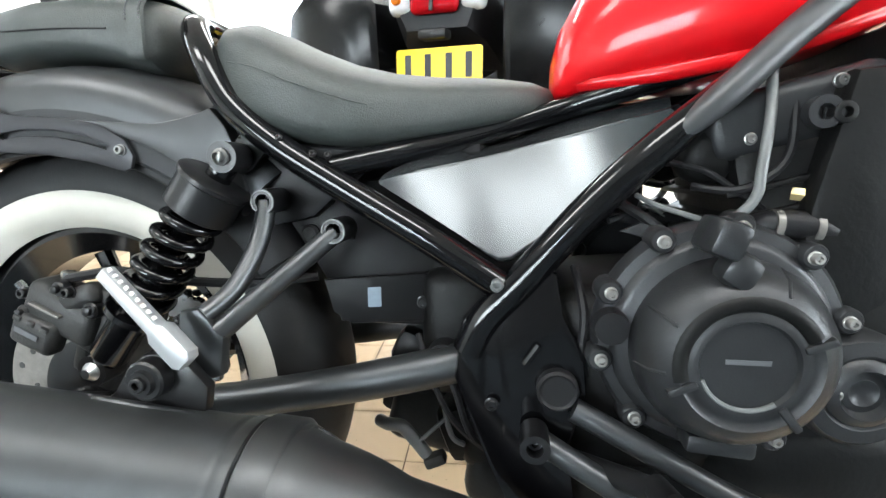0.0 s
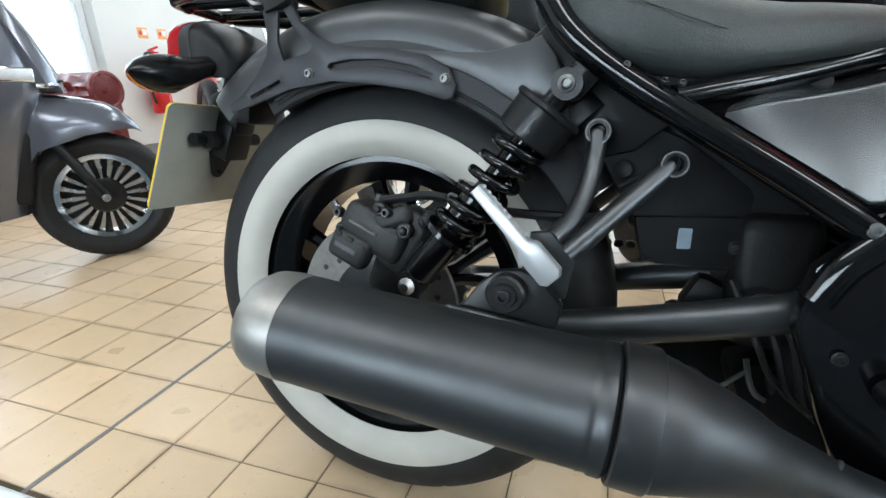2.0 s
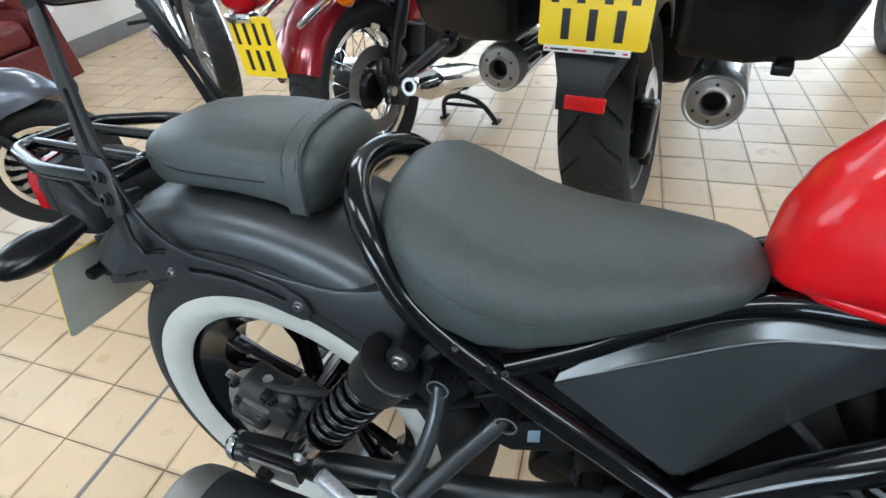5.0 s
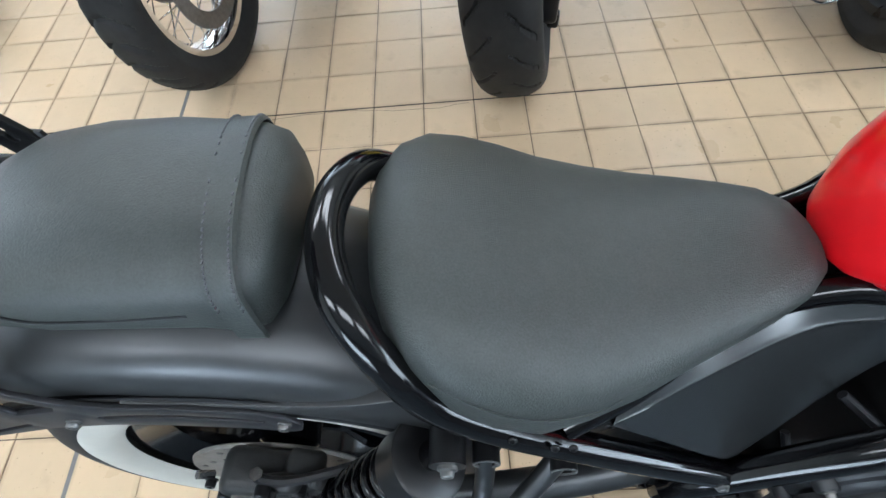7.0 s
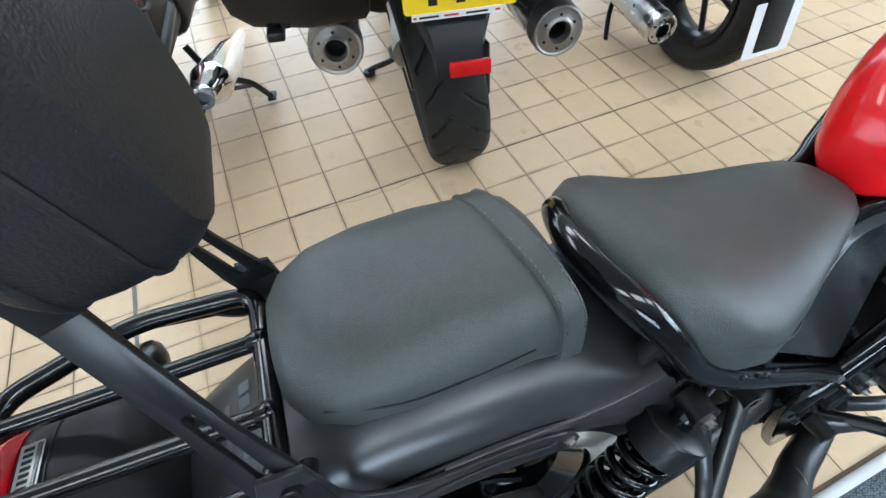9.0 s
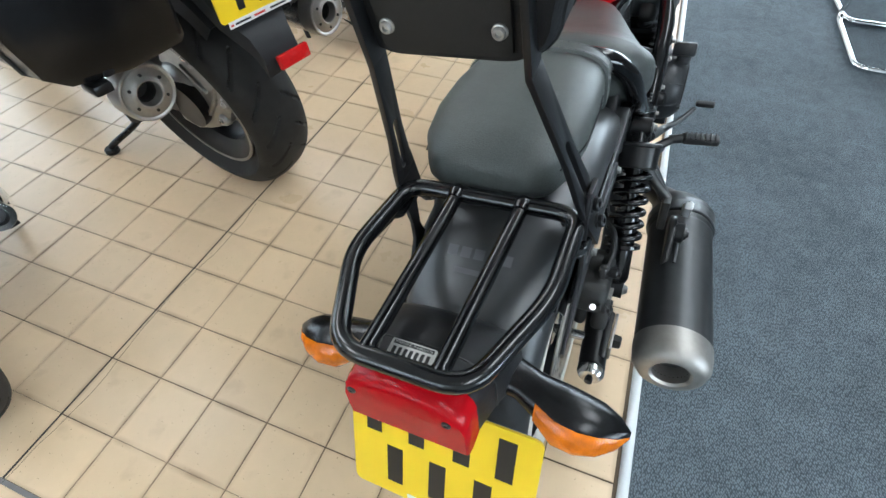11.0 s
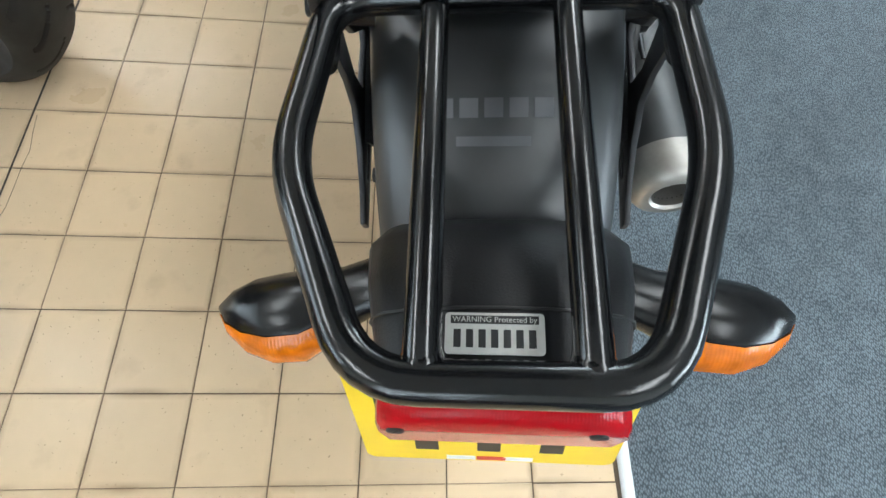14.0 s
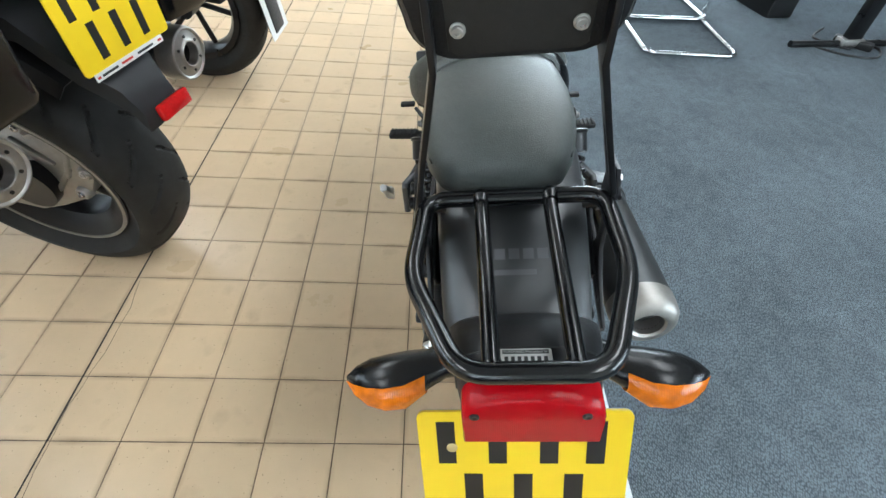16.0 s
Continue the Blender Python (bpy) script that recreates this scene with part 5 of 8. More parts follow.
for s in (L, R):
    o = V(0.706, s * 0.110, 0.424)
    case = part("clutch_case", lathe([(0, 0.108), (0.012, 0.107), (0.017, 0.103), (0.019, 0.094), (0.024, 0.090), (0.026, 0.086), (0.026, 0)], o, (0, s, 0), 48), ENGINE_BLACK, eng, "black engine side case")
    cover = part("clutch_cover", lathe([(0.026, 0.082), (0.040, 0.081), (0.058, 0.074), (0.070, 0.062), (0.074, 0.054), (0.071, 0.050), (0.071, 0.046), (0.073, 0.043), (0.073, 0.038), (0.069, 0.036), (0.069, 0)], o + V(0.004, 0, -0.004), (0, s, 0), 56), ENGINE_BLACK, eng,
                 "round black clutch cover")
    part("cover_name_bar", box(o + V(0.004, s * 0.0693, -0.001), (0.034, 0.0008, 0.004), bev=0), GREY_PRINT, cover)
    # paler grey tube stands in for the highlight along the lower bevel
    part("cover_arc", tube([o + V(0.004 + 0.037 * math.cos(radians(a)), s * 0.071, -0.004 + 0.037 * math.sin(radians(a))) for a in range(200, 306, 7)], 0.0024, 8), PIPE_GREY, cover, "grey arc painting the highlight on the badge bevel")
    part("cover_arc", tube([o + V(0.004 + 0.052 * math.cos(radians(a)), s * 0.0665, -0.004 + 0.052 * math.sin(radians(a))) for a in range(28, 197, 8)], 0.0085, 10), ENGINE_DARK, cover)
    for a in (22, -52, 203):
        part("cover_lug", box(o + V(0.004 + 0.053 * math.cos(radians(a)), s * 0.068, -0.004 + 0.053 * math.sin(radians(a))), (0.024, 0.014, 0.007), (0, -a, 0), bev=0.002), ENGINE_BLACK, cover)
    for a in (66, 150, 188):
        part("cover_crease", tube([o + V(0.004 + r_ * math.cos(radians(a)), s * w_, -0.004 + r_ * math.sin(radians(a))) for r_, w_ in ((0.080, 0.040), (0.0735, 0.0575), (0.0615, 0.0695))], 0.0017, 8), ENGINE_BLACK, cover)
    part("cover_skirt", box(o + V(-0.002, s * 0.036, -0.087), (0.058, 0.030, 0.018), (0, 4, 0), bev=0.005), ENGINE_BLACK, cover)
    for k in range(10):
        a = radians(12 + 36 * k)
        if 260 < math.degrees(a) < 300:
            continue
        part("case_bolt", hex_bolt(o + V(0.103 * math.cos(a), s * 0.024, 0.103 * math.sin(a)), (0, s, 0), 0.0048, 0.008), ALLOY, case)
        part("bolt_boss", lathe([(0, 0.0125), (0.022, 0.0115), (0.0245, 0.0095), (0.0245, 0)], o + V(0.104 * math.cos(a), 0, 0.104 * math.sin(a)), (0, s, 0), 18), ENGINE_BLACK, case)
    part("clutch_arm", join(box(o + V(-0.018, s * 0.055, 0.098), (0.026, 0.05, 0.03), (0, 20, 0), bev=0.006), box(o + V(-0.005, s * 0.058, 0.072), (0.03, 0.03, 0.03), (0, 30, 0), bev=0.01)), ENGINE_BLACK, eng)
    part("oil_filler", lathe([(0, 0.017), (0.014, 0.015), (0.015, 0)], o + V(-0.094, s * 0.022, 0.012), (0, s, 0), 20), PLASTIC, eng)
    o2 = V(0.822, s * 0.108, 0.384)
    part("generator_cover", lathe([(0, 0.052), (0.022, 0.052), (0.030, 0.046), (0.032, 0.034), (0.030, 0.031), (0.034, 0.028), (0.036, 0.022), (0.028, 0.018), (0.030, 0.012), (0.026, 0.006), (0.026, 0)], o2, (0, s, 0), 44), ENGINE_BLACK, eng, "round black crank end cover")
    part("cam_case", slab([(0.765, 0.44), (0.80, 0.43), (0.845, 0.46), (0.868, 0.62), (0.85, 0.66), (0.80, 0.655), (0.775, 0.54)], 0.030, xz(s * 0.092), bev=0.006), ENGINE_DARK, eng, "grey-black cam chain case")
    part("throttle_linkage", join(lathe([(0, 0.019), (0.006, 0.019), (0.008, 0.016), (0.008, 0.007), (0.012, 0.006), (0.012, 0)], (0.734, s * 0.082, 0.602), (0, s, 0), 24),
                                  slab([(0.706, 0.582), (0.742, 0.578), (0.752, 0.590), (0.742, 0.606), (0.716, 0.604)], 0.005, xz(s * 0.080), [slot((0.718, 0.592), (0.720, 0.593), 0.004)], bev=0.001)), DUSTY_ALLOY, eng, "dull cast throttle quadrant")
    part("linkage_screw", hex_bolt((0.734, s * 0.094, 0.602), (0, s, 0), 0.0045, 0.005), ALLOY, eng)
    part("coolant_elbow", tube(rounded([(0.728, s * 0.095, 0.512), (0.742, s * 0.108, 0.524), (0.766, s * 0.112, 0.527), (0.796, s * 0.110, 0.521), (0.830, s * 0.100, 0.505)], 5), 0.0125, 14), PLASTIC, eng, "black rubber coolant elbow")
    for x in (0.752, 0.784):
        part("hose_clip", ring_tube((x, s * 0.1115, 0.5262 - (x - 0.752) * 0.08), (1, 0, -0.1), 0.0140, 0.0120, 0.006), DUSTY_ALLOY, eng)
    part("pipe_union", ring_tube((0.776, s * 0.121, 0.621), (0, 1, 0), 0.0135, 0.0065, 0.012), ENGINE_BLACK, eng)
    part("sensor_fitting", join(rod((0.772, s * 0.095, 0.553), (0.786, s * 0.104, 0.551), 0.0065, 6), rod((0.786, s * 0.104, 0.551), (0.796, s * 0.108, 0.549), 0.004, 10)), BRASS, eng, "small brass sensor fitting")
    part("cable_bracket", slab([(0.622, 0.520), (0.640, 0.528), (0.684, 0.512), (0.716, 0.525), (0.722, 0.518), (0.690, 0.500), (0.650, 0.512)], 0.004, xz(s * 0.108), bev=0.001), ENGINE_BLACK, eng)
    part("bracket_bolt", hex_bolt((0.702, s * 0.126, 0.509), (0, s, 0), 0.0052, 0.006), ALLOY, eng)
    part("cable", tube(rounded([(0.640, s * 0.09, 0.552), (0.655, s * 0.108, 0.543), (0.699, s * 0.112, 0.528), (0.722, s * 0.100, 0.516)], 5), 0.0028, 8), PIPE_GREY, eng)
    part("cable", tube(rounded([(0.690, s * 0.085, 0.560), (0.720, s * 0.100, 0.556), (0.745, s * 0.103, 0.566), (0.765, s * 0.100, 0.590), (0.770, s * 0.09, 0.640)], 5), 0.004, 8), PLASTIC, eng)
    part("cable", tube(rounded([(0.660, s * 0.07, 0.585), (0.700, s * 0.090, 0.574), (0.735, s * 0.095, 0.548), (0.76, s * 0.09, 0.535)], 5), 0.0032, 8), PLASTIC, eng)
    for x, z in ((0.806, 0.475), (0.842, 0.520), (0.850, 0.590), (0.806, 0.600), (0.795, 0.648)):
        part("case_bolt", hex_bolt((x, s * 0.1065, z), (0, s, 0), 0.0050, 0.006), DARK_BOLT, eng)
    for k in range(6):
        part("case_rib", box((0.815 + 0.004 * k, s * 0.1070, 0.488 + 0.020 * k), (0.052, 0.006, 0.004), (0, 8, 0), bev=0.0012, seg=1), ENGINE_BLACK, eng)
    part("head_bolt", hex_bolt((0.79, s * 0.115, 0.62), (0, s, 0), 0.009, 0.014), ENGINE_DARK, eng)
    part("coolant_pipe", tube(rounded([(0.752, s * 0.085, 0.665), (0.742, s * 0.110, 0.62), (0.732, s * 0.125, 0.575), (0.728, s * 0.128, 0.552), (0.715, s * 0.125, 0.535), (0.69, s * 0.118, 0.522), (0.65, s * 0.105, 0.508)], 5), 0.0045, 10), PIPE_GREY, eng, "grey metal coolant pipe")
    part("throttle_body", lathe([(0, 0.028), (0.02, 0.03), (0.03, 0.024), (0.035, 0.012), (0.035, 0)], (0.705, s * 0.055, 0.590), (0, s, 0), 24), ENGINE_DARK, eng)
    part("cable", tube(rounded([(0.60, s * 0.07, 0.56), (0.64, s * 0.10, 0.535), (0.67, s * 0.118, 0.512), (0.70, s * 0.112, 0.50), (0.74, s * 0.10, 0.505), (0.80, s * 0.115, 0.50)], 5), 0.005, 8), PLASTIC, eng)
    part("cable", tube(rounded([(0.585, s * 0.08, 0.48), (0.592, s * 0.11, 0.44), (0.590, s * 0.115, 0.40), (0.60, s * 0.10, 0.36)], 5), 0.0045, 8), PLASTIC, eng)
part("shock_linkage", join(box((0.462, 0, 0.395), (0.085, 0.13, 0.15), bev=0.02, seg=3), box((0.415, -0.03, 0.36), (0.07, 0.035, 0.05), (0, 25, 0), bev=0.012)), ENGINE_DARK, bike, "dark cross member before the rear wheel")
part("engine_rear_case", join(box((0.535, 0, 0.285), (0.13, 0.15, 0.13), (0, 12, 0), bev=0.025, seg=3), box((0.47, -0.03, 0.275), (0.06, 0.07, 0.07), (0, -20, 0), bev=0.015)), ENGINE_DARK, bike, "oily dark lower engine case")
part("stand_bracket", join(box((0.445, 0.055, 0.255), (0.17, 0.10, 0.11), (0, 14, 0), bev=0.02, seg=3), box((0.53, 0.0, 0.225), (0.12, 0.15, 0.08), (0, 8, 0), bev=0.02, seg=3), box((0.38, 0.075, 0.245), (0.09, 0.04, 0.05), (0, 25, 0), bev=0.012)), ENGINE_DARK, bike, "dark stand bracket and frame cradle")
part("sump", join(box((0.73, 0, 0.245), (0.32, 0.20, 0.11), bev=0.03, seg=3), box((0.80, -0.07, 0.29), (0.20, 0.09, 0.10), bev=0.03, seg=3)), ENGINE_DARK, bike, "dark engine sump")
for k in range(5):
    part("wire", tube(rounded([(0.42 + 0.02 * k, -0.075, 0.40 - 0.012 * k), (0.445 + 0.018 * k, -0.10 + 0.006 * k, 0.345), (0.47 + 0.014 * k, -0.095, 0.30 - 0.01 * k), (0.53, -0.085, 0.25 + 0.012 * k)], 5), 0.0035 + 0.0006 * (k % 3), 7), PLASTIC, bike)
part("coolant_hose", tube(rounded([(0.365, -0.05, 0.280), (0.380, -0.068, 0.286), (0.398, -0.072, 0.286), (0.413, -0.072, 0.270), (0.426, -0.070, 0.252)], 5), 0.0075, 12), PIPE_GREY, bike, "short grey hose below the swingarm")
part("brake_rod", tube([(0.420, -0.075, 0.272), (0.450, -0.070, 0.300)], 0.0026, 8), PIPE_GREY, bike)
part("drain_pipe", tube(rounded([(0.447, -0.068, 0.312), (0.452, -0.072, 0.290), (0.459, -0.074, 0.276), (0.470, -0.070, 0.268)], 4), 0.0032, 8), PIPE_GREY, bike)
part("side_stand_switch", join(box((0.436, -0.07, 0.247), (0.026, 0.018, 0.014), (0, -25, 0), bev=0.004), box((0.490, -0.06, 0.272), (0.030, 0.02, 0.062), (0, -18, 0), bev=0.006)), DUSTY_CAST, bike)
part("radiator", box((0.905, 0, 0.56), (0.035, 0.24, 0.30), (0, -16, 0), bev=0.006), ENGINE_DARK, bike, "black radiator")
part("air_box", box((0.60, 0.045, 0.570), (0.15, 0.066, 0.09), bev=0.02), PLASTIC, bike)
part("battery_box", box((0.40, 0, 0.53), (0.18, 0.09, 0.18), bev=0.015), PLASTIC, bike)
part("wiring_loom", tube(rounded([(0.29, 0.0, 0.60), (0.36, 0.01, 0.592), (0.45, 0.02, 0.60), (0.55, 0.03, 0.615)], 4), 0.007, 8), PLASTIC, bike)
for s in (L, R):
    part("inner_side_cover", slab([(0.165, 0.555), (0.185, 0.640), (0.215, 0.668), (0.30, 0.628), (0.365, 0.578), (0.31, 0.53), (0.24, 0.515)], 0.022, xz(s * 0.062), bev=0.006), PLASTIC, bike, "black plastic cover behind the shock absorber")

# exhaust
p_ = [V(0.003, -0.2460, 0.3425), V(0.318, -0.2345, 0.3130)]
md = (p_[1] - p_[0]).normalized()
muf = part("muffler", lathe([(0.0, 0.052), (0.0, 0.0565), (0.288, 0.0565), (0.290, 0.0572), (0.293, 0.0565), (0.297, 0.0565), (0.299, 0.0580), (0.308, 0.0580), (0.311, 0.0550), (0.311, 0.046), (0.0, 0.046)], p_[0], md, 56), EXHAUST_BLACK, bike, "matt black round muffler")
part("end_cap", lathe([(0.0, 0.046), (0.0, 0.0572), (-0.018, 0.0570), (-0.036, 0.0550), (-0.048, 0.0485), (-0.054, 0.039), (-0.055, 0.030), (-0.051, 0.0265), (0.0, 0.0255)], p_[0], md, 56), BRUSHED, muf, "brushed steel muffler end cap")
part("muffler_bore", lathe([(-0.040, 0.0264), (-0.02, 0.0264), (-0.02, 0)], p_[0], md, 28), INK, muf)
part("muffler_collar", lathe([(0.3125, 0.050), (0.3125, 0.0600), (0.3140, 0.0615), (0.341, 0.0615), (0.3430, 0.0600), (0.3445, 0.0572), (0.350, 0.0560), (0.350, 0.050)], p_[0], md, 56), EXHAUST_BLACK, muf, "smooth black collar behind the cone")
cone = [p_[0] + md * 0.338, V(0.350, -0.2395, 0.3115), V(0.392, -0.228, 0.2985), V(0.430, -0.214, 0.2800), V(0.462, -0.200, 0.2660), V(0.490, -0.188, 0.2520), V(0.53, -0.172, 0.232), V(0.60, -0.15, 0.205), V(0.70, -0.11, 0.20), V(0.80, -0.06, 0.21), V(0.88, -0.03, 0.27), V(0.91, -0.03, 0.36), V(0.885, -0.03, 0.45)]
part("exhaust_pipe", tube(rounded(cone, 4), [0.0572, 0.0560, 0.0450, 0.0345, 0.0290, 0.0255, 0.0250, 0.0245, 0.0240, 0.0230, 0.0220, 0.0210, 0.0210], 32), EXHAUST_BLACK, muf, "tapering black exhaust pipe")
part("pipe_weld", tube([V(0.487, -0.1895, 0.2535) + V(0.45, 0.80, -0.05).normalized() * (0.0262 * math.cos(a)) + V(0.35, -0.15, 0.92).normalized() * (0.0262 * math.sin(a)) for a in (2 * math.pi * i / 28 for i in range(28))], 0.0022, 6, closed=True), ALLOY, muf, "bright weld bead round the pipe")
muf.matrix_basis = Matrix.Translation((0, -0.24, 0.32)) @ Matrix.Diagonal((1, 1.06, 0.975, 1)) @ Matrix.Translation((0, 0.24, -0.32))     # slightly oval
part("muffler_hanger", slab([(0.150, 0.372), (0.245, 0.362), (0.258, 0.372), (0.262, 0.395), (0.240, 0.420), (0.222, 0.426), (0.200, 0.422), (0.182, 0.406), (0.168, 0.385)], 0.012, xz(-0.206), bev=0.003), SATIN_BLACK, muf, "black muffler hanger bracket")
part("hanger_foot", tube([(0.155, -0.226, 0.3830), (0.20, -0.227, 0.3775), (0.252, -0.226, 0.3710)], [0.003, 0.005, 0.004], 10), EXHAUST_BLACK, muf)
part("hanger_bush", lathe([(-0.014, 0.006), (-0.014, 0.0165), (-0.012, 0.0185), (0.008, 0.0185), (0.010, 0.0165), (0.010, 0.012), (0.014, 0.011), (0.014, 0.006)], (0.212, -0.222, 0.404), (0, -1, 0), 28), SATIN_BLACK, muf)
part("hanger_bolt", hex_bolt((0.212, -0.232, 0.404), (0, -1, 0), 0.0070, 0.008), SATIN_BLACK, muf)

# rider footrests, brake pedal, side stand
for s in (L, R):
    fp = part("rider_footpeg", join(tube([(0.585, s * 0.12, 0.290), (0.630, s * 0.165, 0.302), (0.645, s * 0.185, 0.308)], 0.011, 12), rod((0.645, s * 0.18, 0.309), (0.652, s * 0.208, 0.311), 0.012, 12)), SATIN_BLACK, bike, "black rider footpeg")
    part("peg_rubber", box((0.655, s * 0.250, 0.313), (0.034, 0.085, 0.017), (0, 0, -s * 5), bev=0.006, seg=3), RUBBER, fp, "ribbed black rubber")
    for i in range(7):
        part("rubber_rib", box((0.654 + (i - 3) * 0.0008, s * (0.217 + 0.011 * i), 0.3222), (0.032, 0.004, 0.004), bev=0.001, seg=1), RUBBER, fp)
    part("control_arm", tube(rounded([(0.582, s * 0.135, 0.352), (0.65, s * 0.148, 0.321), (0.715, s * 0.158, 0.291), (0.755, s * 0.195, 0.298), (0.790, s * 0.225, 0.318)], 5), [0.0115, 0.0110, 0.0105, 0.007, 0.0055], 12), SWINGARM_BLACK, bike, "black foot control lever")
    part("pedal_pad", box((0.798, s * 0.248, 0.328), (0.020, 0.045, 0.012), bev=0.004), RUBBER, bike, "small rubber pedal pad")
    part("lever_boss", ring_tube((0.5455, s * 0.148, 0.325), (0, 1, 0), 0.0140, 0.008, 0.034), SATIN_BLACK, bike)
    part("lever_boss_bolt", hex_bolt((0.5455, s * 0.146, 0.325), (0, s, 0), 0.0062, 0.010), SATIN_BLACK, bike)
    part("footrest_bar", tube([(0.549, s * 0.140, 0.322), (0.590, s * 0.152, 0.302), (0.632, s * 0.156, 0.2785), (0.70, s * 0.165, 0.243)], 0.0115, 14), SWINGARM_BLACK, bike)
part("side_stand", join(tube(rounded([(0.56, 0.10, 0.25), (0.565, 0.17, 0.13), (0.57, 0.225, 0.045)], 4), 0.011, 12), box((0.575, 0.24, 0.036), (0.06, 0.03, 0.008), (-8, 0, 0), bev=0.003)), SATIN_BLACK, bike, "black side stand, folded down")

# front end: fork, wheel, bars
front = V(1.49, 0, 0.325)
fw = part("front_wheel", lathe([(-0.05, 0.19), (-0.05, 0.215), (-0.03, 0.20), (0.03, 0.20), (0.05, 0.215), (0.05, 0.19), (-0.05, 0.19)], front, (0, 1, 0), 64), SATIN_BLACK, bike, "black cast front wheel")
part("tyre", lathe(tyre_profile(0.205, 0.325, 0.065), front, (0, 1, 0), 96), RUBBER, fw, "black front tyre")
part("hub", rod(front - V(0, 0.06, 0), front + V(0, 0.06, 0), 0.035), SATIN_BLACK, fw)
for i in range(10):
    a = 2 * math.pi * i / 10
    part("spoke", tube([front + V(math.cos(a) * 0.03, 0, math.sin(a) * 0.03), front + V(math.cos(a + 0.1) * 0.195, 0, math.sin(a + 0.1) * 0.195)], 0.011, 8), SATIN_BLACK, fw)
for s in (L, R):
    part("fork_leg", tube([(1.49, s * 0.095, 0.325), (1.30, s * 0.095, 0.58), (1.05, s * 0.095, 0.90)], [0.026, 0.026, 0.021], 16), GLOSS_BLACK, bike, "black fork leg")
    part("handlebar", tube(rounded([(1.00, 0, 0.955), (1.00, s * 0.10, 0.965), (0.96, s * 0.17, 1.03), (0.88, s * 0.30, 1.05), (0.80, s * 0.40, 1.03)], 5), 0.011, 12), SATIN_BLACK, bike)
    part("grip", tube([(0.875, s * 0.305, 1.049), (0.80, s * 0.40, 1.03)], 0.017, 12), RUBBER, bike)
    part("fork_yoke", box((1.03, s * 0.05, 0.90), (0.07, 0.12, 0.03), (0, 20, 0), bev=0.006), GLOSS_BLACK, bike)
part("headlight", lathe([(0, 0), (0, 0.05), (0.06, 0.088), (0.10, 0.09), (0.105, 0.085), (0.11, 0)], (1.10, 0, 0.80), (1, 0, -0.1), 36), GLOSS_BLACK, bike, "round black headlight")


# ---- black touring bike with panniers ----
def sport_groove(a, i):
    d = abs(i - 31) / 31
    k = (a * 20 / (2 * math.pi) + 2.3 * d - 1.1 * d * d + (0.5 if i > 31 else 0.0)) % 1.0
    return 0.007 if 0.07 < d < 0.60 and k < 0.04 + 0.18 * d else 0.0


def road_groove(a, i):
    k = (a * 30 / (2 * math.pi) + (i - 14) * 0.09 * (1 if i > 14 else -1)) % 1.0
    return 0.008 if 6 < i < 23 and k < 0.18 else 0.0


def exhaust_can(parent, o, d, r, length, end_mat, body_mat, holes=6):
    o, d = Vector(o), Vector(d).normalized()
    can = part("exhaust_can", lathe([(0.02, r * 0.97), (0.05, r), (length - 0.06, r), (length, r * 0.6), (length + 0.06, r * 0.4), (length + 0.06, 0)], o, d, 40), body_mat, parent, "cylindrical exhaust silencer")
    part("exhaust_end", lathe([(0.045, r * 1.03), (0.008, r * 1.03), (0, r * 0.99), (-0.002, r * 0.94), (-0.001, r * 0.90), (0.0015, r * 0.86), (-0.001, r * 0.60), (-0.004, r * 0.50), (-0.007, r * 0.47), (-0.006, r * 0.43), (0.010, r * 0.40), (0.06, r * 0.39)], o, d, 40), end_mat, can, "brushed metal exhaust end plate")
    part("exhaust_bore", lathe([(0.016, r * 0.398), (0.05, r * 0.385), (0.055, 0)], o, d, 24), INK, can)
    u, v, w = frame_of(d)
    for i in range(holes):
        a = 2 * math.pi * (i + 0.5) / holes
        q = o + (u * math.cos(a) + v * math.sin(a)) * r * 0.66
        part("rivet_hole", rod(q - d * 0.0032, q - d * 0.001, r * 0.06, 8), INK, can)
    return can


tour = thing("motorcycle", pose(0.985, 0.070, 0, 0, 0, 77.3), "black touring motorcycle with two panniers and twin exhausts", "motorcycle")
TA = V(0.055, 0, 0.312)
tw = part("rear_wheel", lathe([(-0.068, 0.196), (-0.07, 0.214), (-0.06, 0.216), (-0.05, 0.200), (-0.03, 0.17), (0.03, 0.17), (0.05, 0.200), (0.06, 0.216), (0.07, 0.214), (0.068, 0.196), (0.035, 0.16), (-0.035, 0.16), (-0.068, 0.196)], TA, (0, 1, 0), 72),
          PLASTIC, tour, "dark alloy rear wheel")
for s in (L, R):
    part("rim_edge", ring_tube(TA + V(0, s * 0.069, 0), (0, 1, 0), 0.2155, 0.207, 0.006, 72), ALLOY, tw, "scuffed bright rim edge")
part("tyre", lathe(tyre_profile(0.212, 0.318, 0.092, n=60), TA, (0, 1, 0), 420, bulge=sport_groove), TYRE_DUSTY, tw, "wide black sport touring tyre with curved grooves")
for i in range(5):
    a = 2 * math.pi * i / 5
    part("spoke", tube([TA + V(math.cos(a) * 0.04, 0, math.sin(a) * 0.04), TA + V(math.cos(a) * 0.175, 0, math.sin(a) * 0.175)], [0.024, 0.014], 10), SATIN_BLACK, tw)
part("wheel_hub", lathe([(-0.06, 0), (-0.06, 0.05), (0.06, 0.07), (0.09, 0.07), (0.09, 0)], TA, (0, 1, 0), 32), SATIN_BLACK, tw)
part("brake_disc", ring_tube(TA + V(0, -0.095, 0), (0, 1, 0), 0.132, 0.075, 0.005, 48), STEEL, tw)
